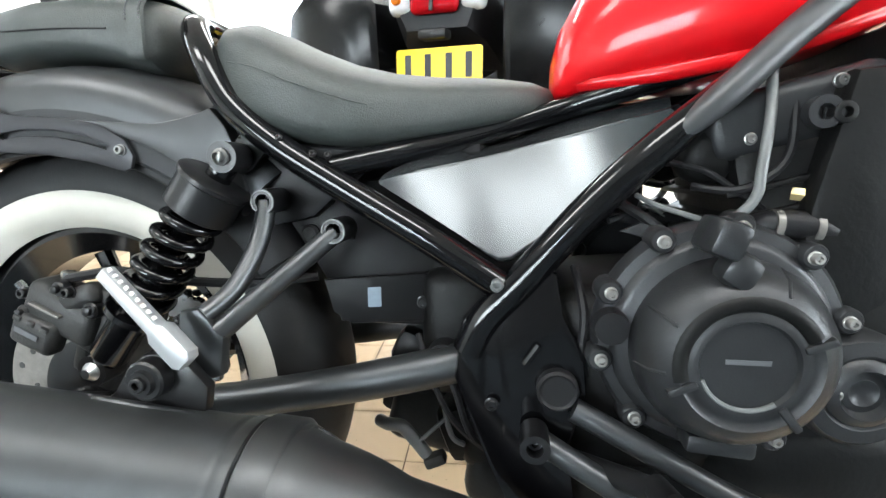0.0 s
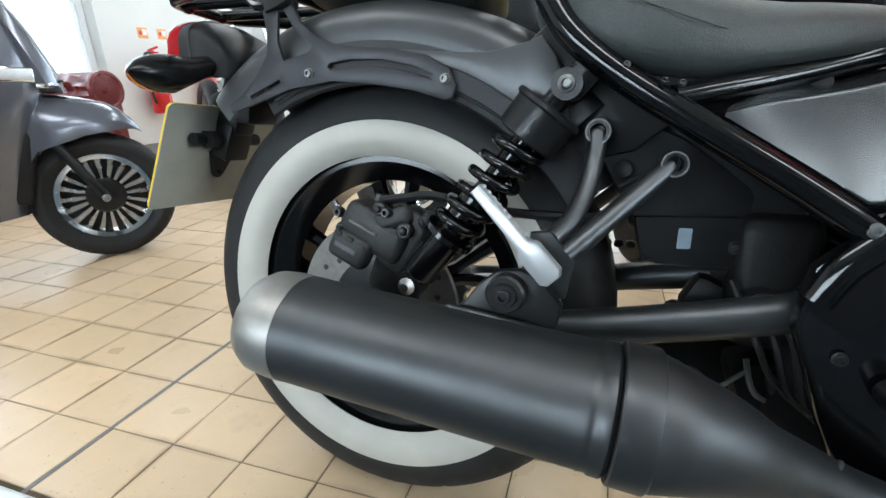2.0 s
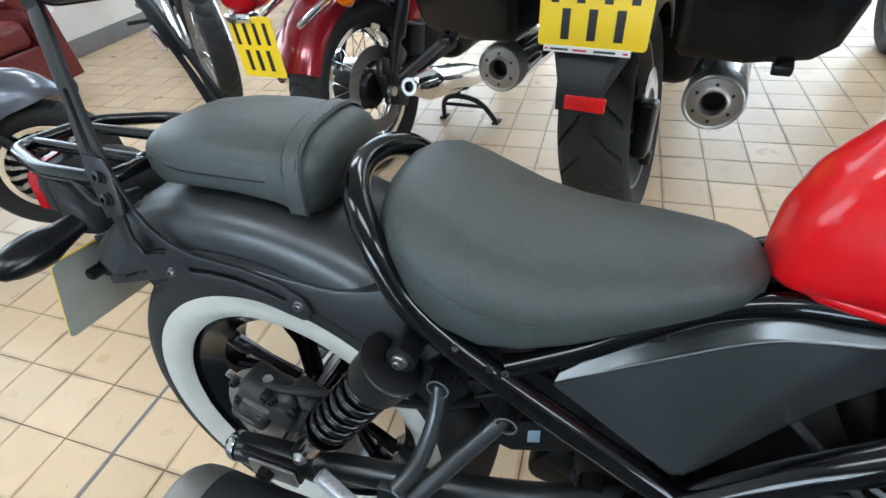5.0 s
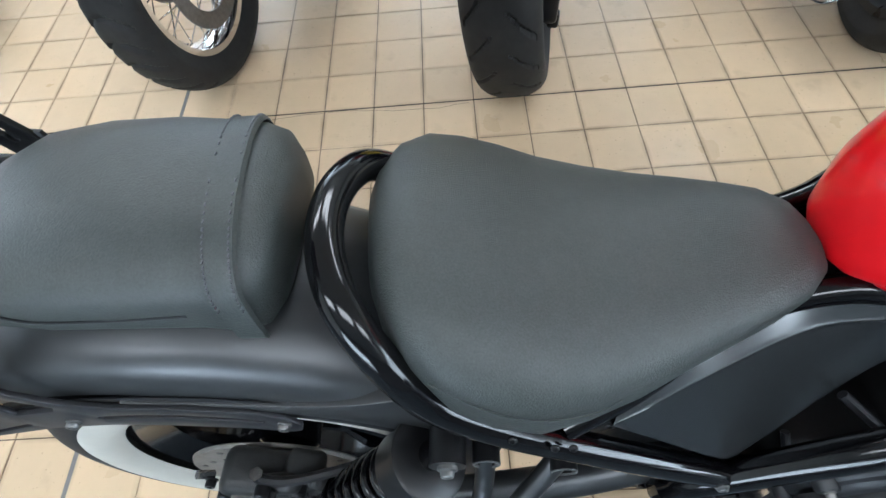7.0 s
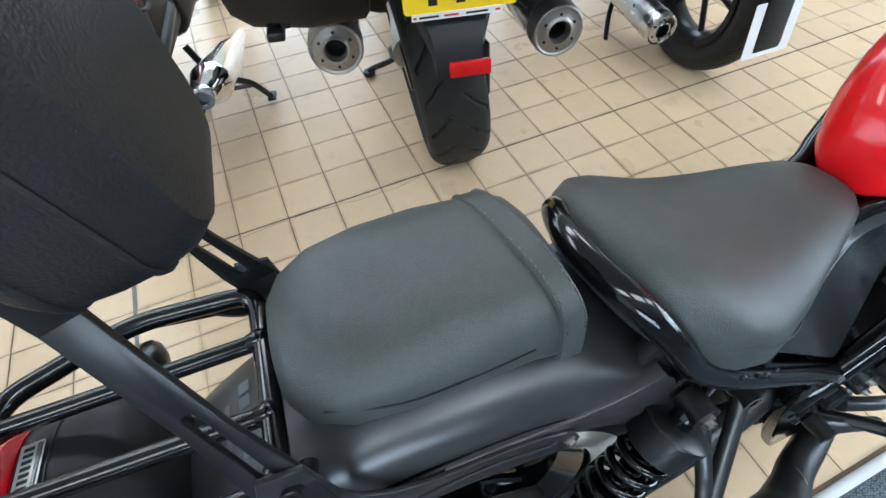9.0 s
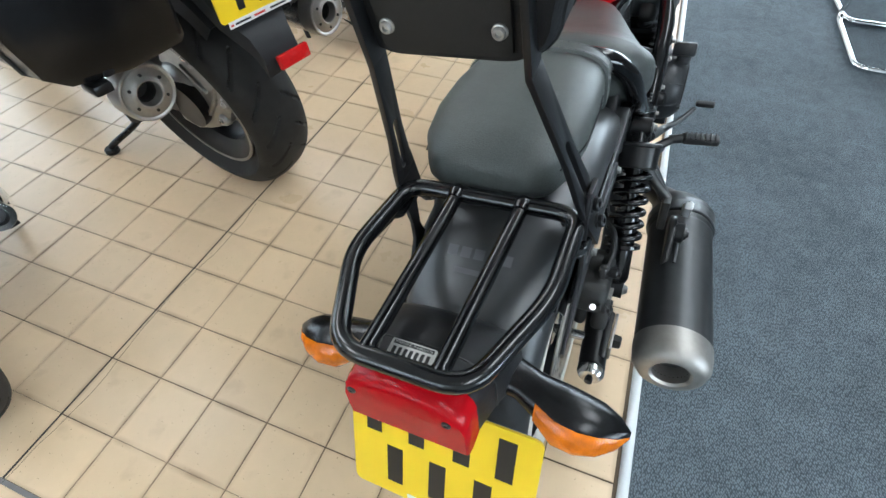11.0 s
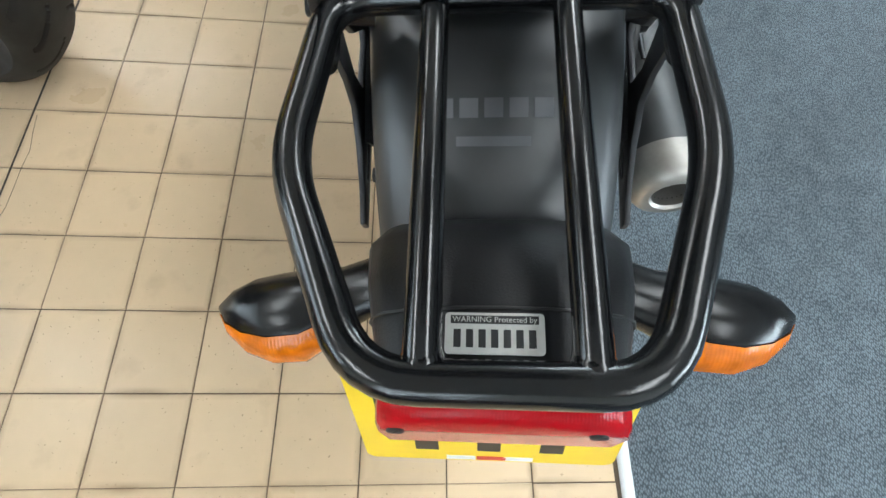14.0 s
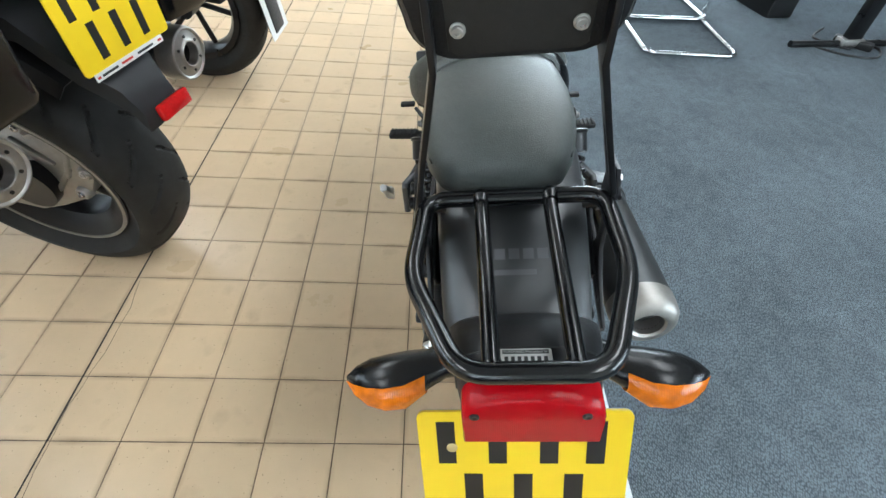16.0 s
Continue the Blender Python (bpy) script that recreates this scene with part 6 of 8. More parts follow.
part("disc_carrier", lathe([(-0.092, 0.0), (-0.092, 0.08), (-0.07, 0.05), (-0.05, 0.05)], TA, (0, 1, 0), 32), SATIN_BLACK, tw)
part("brake_caliper", box((-0.06, -0.115, 0.345), (0.08, 0.045, 0.15), (0, 12, 0), bev=0.012, seg=3), SATIN_BLACK, tour, "black brake caliper")
part("caliper_clamp", box((-0.045, -0.130, 0.25), (0.03, 0.03, 0.04), bev=0.008), SATIN_BLACK, tour)
tw.matrix_basis = Matrix.Translation((0.0135, -0.055, 0)) @ Matrix.Rotation(radians(2.2), 4, "Z") @ Matrix.Rotation(radians(-8.2), 4, "X")   # the wheel leans with the bike on its stand
drive = part("final_drive", join(slab([(0.060, 0.470), (0.026, 0.466), (-0.020, 0.478), (-0.057, 0.476), (-0.092, 0.460), (-0.110, 0.435), (-0.121, 0.390), (-0.117, 0.341), (-0.088, 0.290), (-0.045, 0.252), (0.030, 0.215), (0.104, 0.187), (0.180, 0.190), (0.205, 0.30), (0.150, 0.42)],
                                      0.046, lambda x, z, w: V(x, 0.004 + w, z), bev=0.010),
                                 lathe([(0.050, 0.085), (0.060, 0.080), (0.072, 0.060), (0.076, 0.030), (0.076, 0)], (0.100, 0, 0.318), (0, 1, 0), 36),
                                 tube([(0.10, 0.04, 0.32), (0.25, 0.05, 0.36), (0.5, 0.06, 0.40)], [0.07, 0.045, 0.045], 20)), ALLOY, tour, "pale grubby cast alloy final drive casing")
for x, z, ln_, an in ((-0.040, 0.440, 0.09, 20), (-0.070, 0.375, 0.11, 65), (-0.030, 0.315, 0.10, 48), (0.010, 0.385, 0.10, -35)):
    part("casing_rib", box((x, 0.053, z), (ln_, 0.012, 0.012), (0, an, 0), bev=0.004), ALLOY, drive)
for x, z in ((-0.092, 0.435), (-0.103, 0.350), (-0.062, 0.283), (0.005, 0.450)):
    part("casing_boss", lathe([(0.04, 0.019), (0.056, 0.017), (0.060, 0.013), (0.060, 0)], (x, 0, z), (0, 1, 0), 20), ALLOY, drive)
    part("casing_bolt", hex_bolt((x, 0.060, z), (0, 1, 0), 0.007, 0.006), STEEL, drive)
part("filler_plug", lathe([(0.04, 0.026), (0.062, 0.024), (0.062, 0.016), (0.050, 0.015), (0.050, 0)], (0.045, 0, 0.262), (0, 1, 0), 24), ALLOY, drive, "round casing eye")
part("plug_bore", lathe([(0.0515, 0.0145), (0.0515, 0)], (0.045, 0, 0.262), (0, 1, 0), 20), INK, drive)
exhaust_can(tour, (-0.215, -0.262, 0.505), (1, 0.02, -0.05), 0.061, 0.42, BRUSHED, STEEL)
exhaust_can(tour, (-0.185, 0.255, 0.515), (1, -0.02, -0.05), 0.061, 0.42, BRUSHED, CHROME)
for s in (L, R):
    part("exhaust_strap", box((-0.05, s * 0.255, 0.585), (0.05, 0.03, 0.06), bev=0.005), ALLOY, tour)
    rings = []
    for x, k in ((-0.275, 0.86), (-0.262, 0.97), (-0.20, 1.0), (0.10, 1.0), (0.26, 0.95), (0.32, 0.8)):
        yc, zc = 0.305, 0.765
        base_ring = [(0.165, 0.625), (0.175, 0.612), (0.29, 0.606), (0.40, 0.622), (0.435, 0.65), (0.452, 0.72), (0.450, 0.82), (0.43, 0.90), (0.38, 0.945), (0.30, 0.955), (0.20, 0.945), (0.165, 0.91)]
        rings.append([V(x, s * (yc + (y - yc) * k), zc + (z - zc) * k) for y, z in base_ring])
    case = part("pannier", loft(rings), INDICATOR_BLACK, tour, "large black hard pannier")
    part("pannier_rib", box((-0.268, s * 0.335, 0.75), (0.012, 0.020, 0.26), bev=0.004), PLASTIC, case)
    part("pannier_lid_seam", tube([V(-0.20, s * (0.305 + (y - 0.305) * 1.004), 0.765 + (z - 0.765) * 1.004) for y, z in ((0.165, 0.625), (0.29, 0.606), (0.40, 0.622), (0.435, 0.65), (0.452, 0.72), (0.450, 0.82), (0.43, 0.90), (0.38, 0.945))], 0.004, 6), INK, case)
    part("pannier_latch", box((-0.255, s * 0.36, 0.608), (0.05, 0.035, 0.02), bev=0.005), SATIN_BLACK, case)
hug = part("plate_carrier", loft([[V(x, y * w_, z + dz) for y, dz in ((-1, -0.02), (-1, 0.02), (1, 0.02), (1, -0.02))] for x, w_, z in ((-0.02, 0.10, 0.72), (-0.18, 0.095, 0.69), (-0.25, 0.085, 0.62), (-0.30, 0.055, 0.56), (-0.325, 0.05, 0.515))]), GREY_PLASTIC, tour, "grey-black plastic plate carrier")
part("hugger", arc_shell([(y, r) for y, r in ((-0.095, 0.325), (-0.09, 0.36), (-0.04, 0.375), (0.04, 0.375), (0.09, 0.36), (0.095, 0.325))], 0.004, -60, 38, 30), PLASTIC, tour, "black rear wheel hugger")
part("red_reflector", box((-0.338, -0.020, 0.523), (0.014, 0.090, 0.032), (0, 12, 0), bev=0.004), REFLECTOR, hug, "red rectangular reflector")
pt = lambda u, v, w: V(-0.297, -0.008, 0.628) + V(0, -1, 0) * u + V(0.10, 0, 1).normalized() * v + V(-1, 0, 0.10) * w
tp = part("number_plate", slab(round_rect(0.229, 0.158, 0.008), 0.003, pt), PLATE_YELLOW, tour, "yellow rear number plate with black bars")
ptb = lambda u, v, w: pt(u, v, w + 0.003)
plate_bars(tp, ((0.084, 0.060, (-0.082, -0.028, 0.028, 0.080), 0.017), (0.014, 0.060, (-0.056, 0.0, 0.056), 0.018)), ptb)
part("dealer_strip", slab([(-0.10, -0.012), (0.085, -0.012), (0.085, 0.001), (-0.10, 0.001)], 0.002, ptb), WHITE_PRINT, tp, "white dealer strip with unreadable print")
for u0, u1, mt in ((-0.085, -0.045, INK), (-0.035, -0.005, RED_PRINT), (0.01, 0.055, INK), (-0.097, -0.090, RED_PRINT), (0.070, 0.080, RED_PRINT)):
    part("strip_bar", slab([(u0, -0.008), (u1, -0.008), (u1, -0.004), (u0, -0.004)], 0.0005, lambda u, v, w: ptb(u, v, w + 0.002)), mt, tp)
body = part("tail_body", loft([[V(x, y * w_, z0 + (z1 - z0) * k) for y, k in ((-0.8, 0), (-1, 0.4), (-0.85, 0.9), (-0.4, 1), (0.4, 1), (0.85, 0.9), (1, 0.4), (0.8, 0))] for x, w_, z0, z1 in
                              ((-0.27, 0.10, 0.83, 0.95), (-0.20, 0.14, 0.80, 1.0), (0.0, 0.15, 0.74, 1.02), (0.3, 0.13, 0.70, 0.98), (0.6, 0.12, 0.70, 0.92), (0.9, 0.16, 0.72, 1.02), (1.2, 0.2, 0.7, 1.08), (1.45, 0.12, 0.75, 1.0))]), PLASTIC, tour, "black bodywork and seat")
part("tail_lamp", box((-0.275, 0.0, 0.905), (0.035, 0.125, 0.085), (0, 14, 0), bev=0.015, seg=3), RED_LENS, tour, "red tail lamp")
for s in (L, R):
    part("clear_indicator", box((-0.255, s * 0.098, 0.905), (0.05, 0.062, 0.075), (0, 14, s * 20), bev=0.018, seg=3), SCOOTER_CLEAR, tour, "clear indicator lens with an orange bulb")
    part("indicator_bulb", lathe([(0, 0), (0.0, 0.012), (0.012, 0.010), (0.016, 0)], (-0.281, s * 0.100, 0.90), (-1, 0, 0), 14), ORANGE_LENS, tour)
part("light_strip", box((-0.30, 0, 0.905), (0.006, 0.010, 0.08), (0, 14, 0), bev=0.002), INK, tour)
part("plate_lamp", box((-0.285, 0.0, 0.815), (0.05, 0.075, 0.025), bev=0.008), SATIN_BLACK, tour)
part("engine_block", box((0.72, 0, 0.42), (0.5, 0.34, 0.36), bev=0.06, seg=3), ENGINE_DARK, tour, "dark engine block")
part("fairing", loft([[V(x, y * w_, z0 + (z1 - z0) * k) for y, k in ((-0.6, 0), (-1, 0.5), (-0.5, 1), (0.5, 1), (1, 0.5), (0.6, 0))] for x, w_, z0, z1 in ((0.95, 0.24, 0.35, 1.0), (1.25, 0.30, 0.40, 1.15), (1.5, 0.24, 0.55, 1.15), (1.72, 0.10, 0.75, 0.95))]), GLOSS_BLACK, tour, "black front fairing")
ffr = V(1.57, 0, 0.305)
fwt = part("front_wheel", lathe([(-0.05, 0.19), (-0.05, 0.21), (0.05, 0.21), (0.05, 0.19), (-0.05, 0.19)], ffr, (0, 1, 0), 56), ALLOY, tour)
part("tyre", lathe(tyre_profile(0.205, 0.305, 0.06), ffr, (0, 1, 0), 80), RUBBER, fwt)
for i in range(5):
    a = 2 * math.pi * i / 5
    part("spoke", tube([ffr, ffr + V(math.cos(a) * 0.195, 0, math.sin(a) * 0.195)], 0.014, 8), SATIN_BLACK, fwt)
for s in (L, R):
    part("fork_leg", tube([ffr + V(0, s * 0.08, 0), (1.32, s * 0.08, 0.85)], 0.025, 12), SATIN_BLACK, tour)
part("side_stand", join(tube(rounded([(0.43, 0.05, 0.17), (0.447, 0.08, 0.10), (0.505, 0.165, 0.035), (0.515, 0.180, 0.020)], 4), 0.011, 10), rod((0.516, 0.182, 0.0), (0.516, 0.182, 0.020), 0.024, 16, bev=0.004)), SATIN_BLACK, tour, "black side stand with round foot")
part("stand_bracket", join(box((0.44, 0.065, 0.125), (0.08, 0.05, 0.05), (0, 20, 20), bev=0.01), tube([(0.43, 0.05, 0.13), (0.46, 0.02, 0.30)], 0.014, 10)), SATIN_BLACK, tour)

# ---- red classic cruiser ----
red = thing("motorcycle", pose(0.125, 0.250, 0, -3, 0, 77), "metallic red classic cruiser with wire wheels", "motorcycle")
RA = V(0, 0, 0.315)
rw = part("rear_wheel", lathe([(-0.045, 0.205), (-0.047, 0.222), (-0.040, 0.222), (-0.034, 0.205), (-0.015, 0.197), (0.015, 0.197), (0.034, 0.205), (0.040, 0.222), (0.047, 0.222), (0.045, 0.205), (0.018, 0.190), (-0.018, 0.190), (-0.045, 0.205)], RA, (0, 1, 0), 72), CHROME, red, "chromed wire-spoked rear wheel")
part("tyre", lathe(tyre_profile(0.218, 0.318, 0.070), RA, (0, 1, 0), 300, bulge=road_groove), TYRE_DUSTY, rw, "black road tyre with block tread")
part("hub", lathe([(-0.065, 0), (-0.065, 0.055), (-0.05, 0.07), (0.05, 0.085), (0.065, 0.085), (0.065, 0)], RA, (0, 1, 0), 32), SATIN_BLACK, rw)
part("brake_disc", ring_tube(RA + V(0, -0.072, 0), (0, 1, 0), 0.150, 0.105, 0.005, 56), DUSTY_ALLOY, rw, "worn dusty steel brake disc")
for i in range(36):
    a = 2 * math.pi * i / 36
    side_ = -1 if i % 2 else 1
    b = a + (0.42 if (i // 2) % 2 else -0.42)
    part("wire_spoke", rod(RA + V(math.cos(b) * 0.062, side_ * 0.052, math.sin(b) * 0.062), RA + V(math.cos(a) * 0.198, side_ * 0.008, math.sin(a) * 0.198), 0.0019, 5), CHROME, rw)
part("brake_caliper", join(box((0.09, -0.105, 0.40), (0.10, 0.05, 0.07), (0, -30, 0), bev=0.012), box((0.03, -0.11, 0.34), (0.08, 0.05, 0.12), (0, -10, 0), bev=0.014), box((0.05, -0.115, 0.27), (0.12, 0.035, 0.06), (0, 25, 0), bev=0.012), box((0.0, -0.12, 0.40), (0.05, 0.03, 0.06), (0, 15, 0), bev=0.01)), SATIN_BLACK, red, "black brake caliper")
for s in (L, R):
    part("swingarm_arm", tube([(0.0, s * 0.115, 0.315), (0.48, s * 0.11, 0.36)], 0.024, 12), SATIN_BLACK, red)
    part("axle_nut", lathe([(0, 0.02), (0.02, 0.018), (0.02, 0)], (0, s * 0.13, 0.315), (0, s, 0), 8), STEEL, red)
    part("shock_absorber", tube([(0.03, s * 0.128, 0.36), (0.10, s * 0.125, 0.46), (0.11, s * 0.125, 0.47), (0.22, s * 0.120, 0.63)], [0.016, 0.016, 0.027, 0.027], 18), SATIN_BLACK, red, "shrouded black shock absorber")
part("battery_box", join(box((0.40, -0.02, 0.42), (0.34, 0.20, 0.26), bev=0.02, seg=2), box((0.24, -0.10, 0.44), (0.10, 0.05, 0.16), (0, 20, 0), bev=0.012)), ENGINE_DARK, red, "dark boxes behind the engine")
part("brake_hose", tube(rounded([(0.07, -0.12, 0.43), (0.14, -0.145, 0.50), (0.24, -0.15, 0.47), (0.36, -0.13, 0.50)], 5), 0.006, 8), PLASTIC, red)
part("rear_fender", arc_shell([(y * 1.0, r) for y, r in ((-0.085, 0.30), (-0.085, 0.335), (-0.07, 0.36), (-0.035, 0.374), (0, 0.378), (0.035, 0.374), (0.07, 0.36), (0.085, 0.335), (0.085, 0.30))], 0.004, -30, 61, 50), MAROON, red, "deep metallic red rear fender")
for o_ in [c for c in red.children if c.name.startswith("rear_fender")]:
    o_.location.z += RA.z - AX.z
for s in (L, R):
    stay = part("fender_stay", tube(rounded([(-0.30, s * 0.10, 0.62), (-0.16, s * 0.105, 0.66), (-0.02, s * 0.11, 0.69), (0.12, s * 0.115, 0.68)], 5), [0.008, 0.013, 0.016, 0.012], 10), CHROME, red, "chromed fender stay")
    ii = part("indicator", lathe([(0, 0.008), (0.02, 0.010), (0.03, 0.03), (0.05, 0.036), (0.052, 0.034)], (-0.10, s * 0.165, 0.668), (-1, 0, 0), 24), CHROME, red, "chromed bullet indicator with orange lens")
    part("indicator_lens", lathe([(0.05, 0.034), (0.062, 0.032), (0.074, 0.02), (0.078, 0)], (-0.10, s * 0.165, 0.668), (-1, 0, 0), 24), ORANGE_LENS, ii)
    part("indicator_stalk", rod((-0.10, s * 0.10, 0.668), (-0.10, s * 0.165, 0.668), 0.008), CHROME, ii)
part("tail_light", lathe([(0, 0.05), (0.03, 0.055), (0.05, 0.048), (0.062, 0.03), (0.066, 0)], (-0.36, 0, 0.735), (-1, 0, 0.1), 28), RED_LENS, red, "round-topped red tail light")
part("tail_light_base", lathe([(-0.10, 0.03), (-0.02, 0.055), (0.0, 0.053)], (-0.36, 0, 0.735), (-1, 0, 0.1), 28), MAROON, red)
part("plate_lamp", box((-0.395, 0, 0.675), (0.05, 0.10, 0.03), bev=0.012), CHROME, red)
pr = lambda u, v, w: V(-0.41, -0.030, 0.517) + V(0, -1, 0) * u + V(0.04, 0, 1).normalized() * v + V(-1, 0, 0.04) * w
rp = part("number_plate", slab(round_rect(0.172, 0.160, 0.008), 0.003, pr), PLATE_YELLOW, red, "yellow rear number plate with black bars")
prb = lambda u, v, w: pr(u, v, w + 0.003)
plate_bars(rp, ((0.088, 0.056, (-0.062, -0.022, 0.018, 0.058), 0.014), (0.018, 0.056, (-0.042, 0.0, 0.042), 0.016)), prb)
part("plate_stay", box((-0.39, 0, 0.60), (0.03, 0.05, 0.14), bev=0.006), SATIN_BLACK, red)
for s, x0_ in ((R, -0.104), (L, -0.10)):
    pipe = part("exhaust_pipe", lathe([(0, 0.017), (0.0, 0.028), (0.006, 0.030), (0.020, 0.030), (0.024, 0.028), (0.03, 0.031), (0.120, 0.054), (0.128, 0.0555), (0.140, 0.0555), (0.143, 0.053), (0.40, 0.051), (0.55, 0.034), (0.75, 0.024), (0.75, 0)], (x0_, s * 0.296, 0.383), (1, s * -0.06, -0.30), 32), CHROME, red, "chromed exhaust with tapered tip")
    part("exhaust_bore", lathe([(0.0, 0.017), (0.02, 0.016), (0.02, 0)], (x0_, s * 0.296, 0.383), (1, s * -0.06, -0.30), 24), INK, pipe)
part("seat", cushion([(-0.16, 0.06, 0.80, 0.74, 0.7, 0), (-0.12, 0.10, 0.845, 0.73, 0.6, 0.01), (0.05, 0.12, 0.845, 0.72, 0.6, 0.01), (0.2, 0.12, 0.80, 0.70, 0.6, 0.01), (0.35, 0.15, 0.77, 0.68, 0.6, 0.01), (0.5, 0.13, 0.76, 0.68, 0.6, 0.01), (0.62, 0.07, 0.77, 0.72, 0.7, 0)]), PAD_VINYL, red, "black dual seat")
part("grab_rail", tube(rounded([(0.05, -0.12, 0.72), (-0.05, -0.125, 0.80), (-0.17, -0.10, 0.86), (-0.20, 0, 0.875), (-0.17, 0.10, 0.86), (-0.05, 0.125, 0.80), (0.05, 0.12, 0.72)], 5), 0.011, 12), CHROME, red, "chromed grab rail")
part("fuel_tank", loft([tank_ring(0.58, 0.05, 0.80, 0.70), tank_ring(0.64, 0.10, 0.86, 0.68), tank_ring(0.80, 0.15, 0.90, 0.68), tank_ring(0.95, 0.14, 0.89, 0.70), tank_ring(1.03, 0.06, 0.84, 0.76)]), MAROON, red, "metallic red tank", sharp=60)
part("side_cover", box((0.28, -0.125, 0.56), (0.20, 0.03, 0.17), (0, 12, 0), bev=0.014, seg=3), MAROON, red)
part("frame_tubes", join(tube(rounded([(0.1, -0.11, 0.66), (0.45, -0.11, 0.62), (0.55, -0.10, 0.35), (0.9, -0.10, 0.22)], 5), 0.016, 10), tube(rounded([(0.1, 0.11, 0.66), (0.45, 0.11, 0.62), (0.55, 0.10, 0.35), (0.9, 0.10, 0.22)], 5), 0.016, 10)), SATIN_BLACK, red)
part("engine", join(box((0.68, 0, 0.36), (0.36, 0.26, 0.24), bev=0.05, seg=3), box((0.62, 0, 0.55), (0.16, 0.16, 0.24), (0, 20, 0), bev=0.02), box((0.80, 0, 0.55), (0.16, 0.16, 0.24), (0, -20, 0), bev=0.02)), ENGINE_DARK, red, "dark V-twin engine")
fr2 = V(1.50, 0, 0.33)
f2 = part("front_wheel", ring_tube(fr2, (0, 1, 0), 0.235, 0.215, 0.06, 56), CHROME, red)
part("tyre", lathe(tyre_profile(0.225, 0.33, 0.055), fr2, (0, 1, 0), 80), RUBBER, f2)
for i in range(20):
    a = 2 * math.pi * i / 20
    part("wire_spoke", rod(fr2 + V(math.cos(a + 0.3) * 0.03, 0.03 * (-1) ** i, math.sin(a + 0.3) * 0.03), fr2 + V(math.cos(a) * 0.22, 0, math.sin(a) * 0.22), 0.002, 5), CHROME, f2)
part("hub", rod(fr2 - V(0, 0.05, 0), fr2 + V(0, 0.05, 0), 0.032), SATIN_BLACK, f2)
for s in (L, R):
    part("fork_leg", tube([fr2 + V(0, s * 0.075, 0), (1.18, s * 0.075, 0.93)], 0.022, 12), CHROME, red)
    part("handlebar", tube(rounded([(1.14, 0, 0.98), (1.12, s * 0.16, 1.06), (0.95, s * 0.36, 1.05)], 5), 0.011, 10), CHROME, red)
part("stand", join(tube(rounded([(0.44, -0.315, 0.012), (0.40, -0.28, 0.10), (0.385, -0.22, 0.135), (0.385, -0.14, 0.135), (0.40, -0.09, 0.10), (0.44, -0.055, 0.012)], 4), 0.011, 8), tube([(0.405, -0.285, 0.09), (0.405, -0.085, 0.09)], 0.008, 8),
                   tube([(0.385, -0.18, 0.135), (0.42, -0.12, 0.26)], 0.012, 8), box((0.445, -0.318, 0.008), (0.05, 0.03, 0.012), bev=0.003), box((0.445, -0.052, 0.008), (0.05, 0.03, 0.012), bev=0.003)),
     SATIN_BLACK, red, "black centre stand, folded down")

# ---- dark bike further along with a learner plate ----
dark = thing("motorcycle", pose(2.10, 0.17, 0, -4, 0, 84), "dark motorcycle with a silver exhaust and learner plate", "motorcycle")
DA = V(0, 0, 0.30)
dw = part("rear_wheel", lathe([(-0.05, 0.19), (-0.052, 0.212), (-0.04, 0.205), (-0.02, 0.18), (0.02, 0.18), (0.04, 0.205), (0.052, 0.212), (0.05, 0.19), (0.02, 0.17), (-0.02, 0.17), (-0.05, 0.19)], DA, (0, 1, 0), 60), SATIN_BLACK, dark, "black cast rear wheel")
part("tyre", lathe(tyre_profile(0.21, 0.305, 0.066, n=60), DA, (0, 1, 0), 260, bulge=sport_groove), TYRE_DUSTY, dw, "black rear tyre")
for i in range(6):
    a = 2 * math.pi * i / 6
    part("spoke", tube([DA + V(math.cos(a) * 0.03, 0, math.sin(a) * 0.03), DA + V(math.cos(a + 0.2) * 0.185, 0, math.sin(a + 0.2) * 0.185)], 0.011, 8), SATIN_BLACK, dw)
part("hub", rod(DA - V(0, 0.07, 0), DA + V(0, 0.07, 0), 0.04), SATIN_BLACK, dw)
exhaust_can(dark, (-0.09, 0.21, 0.215), (1, -0.06, 0.03), 0.056, 0.36, STEEL, STEEL)
part("swingarm_arm", tube([(0, 0.10, 0.30), (0.5, 0.10, 0.36)], 0.025, 12), SATIN_BLACK, dark)
part("body", loft([[V(x, y * w_, z0 + (z1 - z0) * k) for y, k in ((-0.8, 0), (-1, 0.5), (-0.6, 1), (0.6, 1), (1, 0.5), (0.8, 0))] for x, w_, z0, z1 in ((-0.28, 0.06, 0.70, 0.80), (-0.1, 0.12, 0.62, 0.84), (0.3, 0.14, 0.55, 0.82), (0.6, 0.16, 0.45, 0.95), (0.95, 0.15, 0.4, 0.98), (1.2, 0.08, 0.6, 0.98))]), PLASTIC, dark, "black bodywork")
part("engine", box((0.65, 0, 0.36), (0.42, 0.28, 0.28), bev=0.05, seg=3), ENGINE_DARK, dark)
part("mudguard", box((-0.25, 0, 0.60), (0.03, 0.15, 0.26), (0, 24, 0), bev=0.01), PLASTIC, dark)
lpl = lambda u, v, w: V(-0.36, 0.02, 0.22) + V(0, -1, 0) * u + V(0.15, 0, 1).normalized() * v + V(-1, 0, 0.15) * w
lp = part("learner_plate", slab(round_rect(0.17, 0.17, 0.004), 0.002, lpl), WHITE_PRINT, dark, "white learner plate with a red letter")
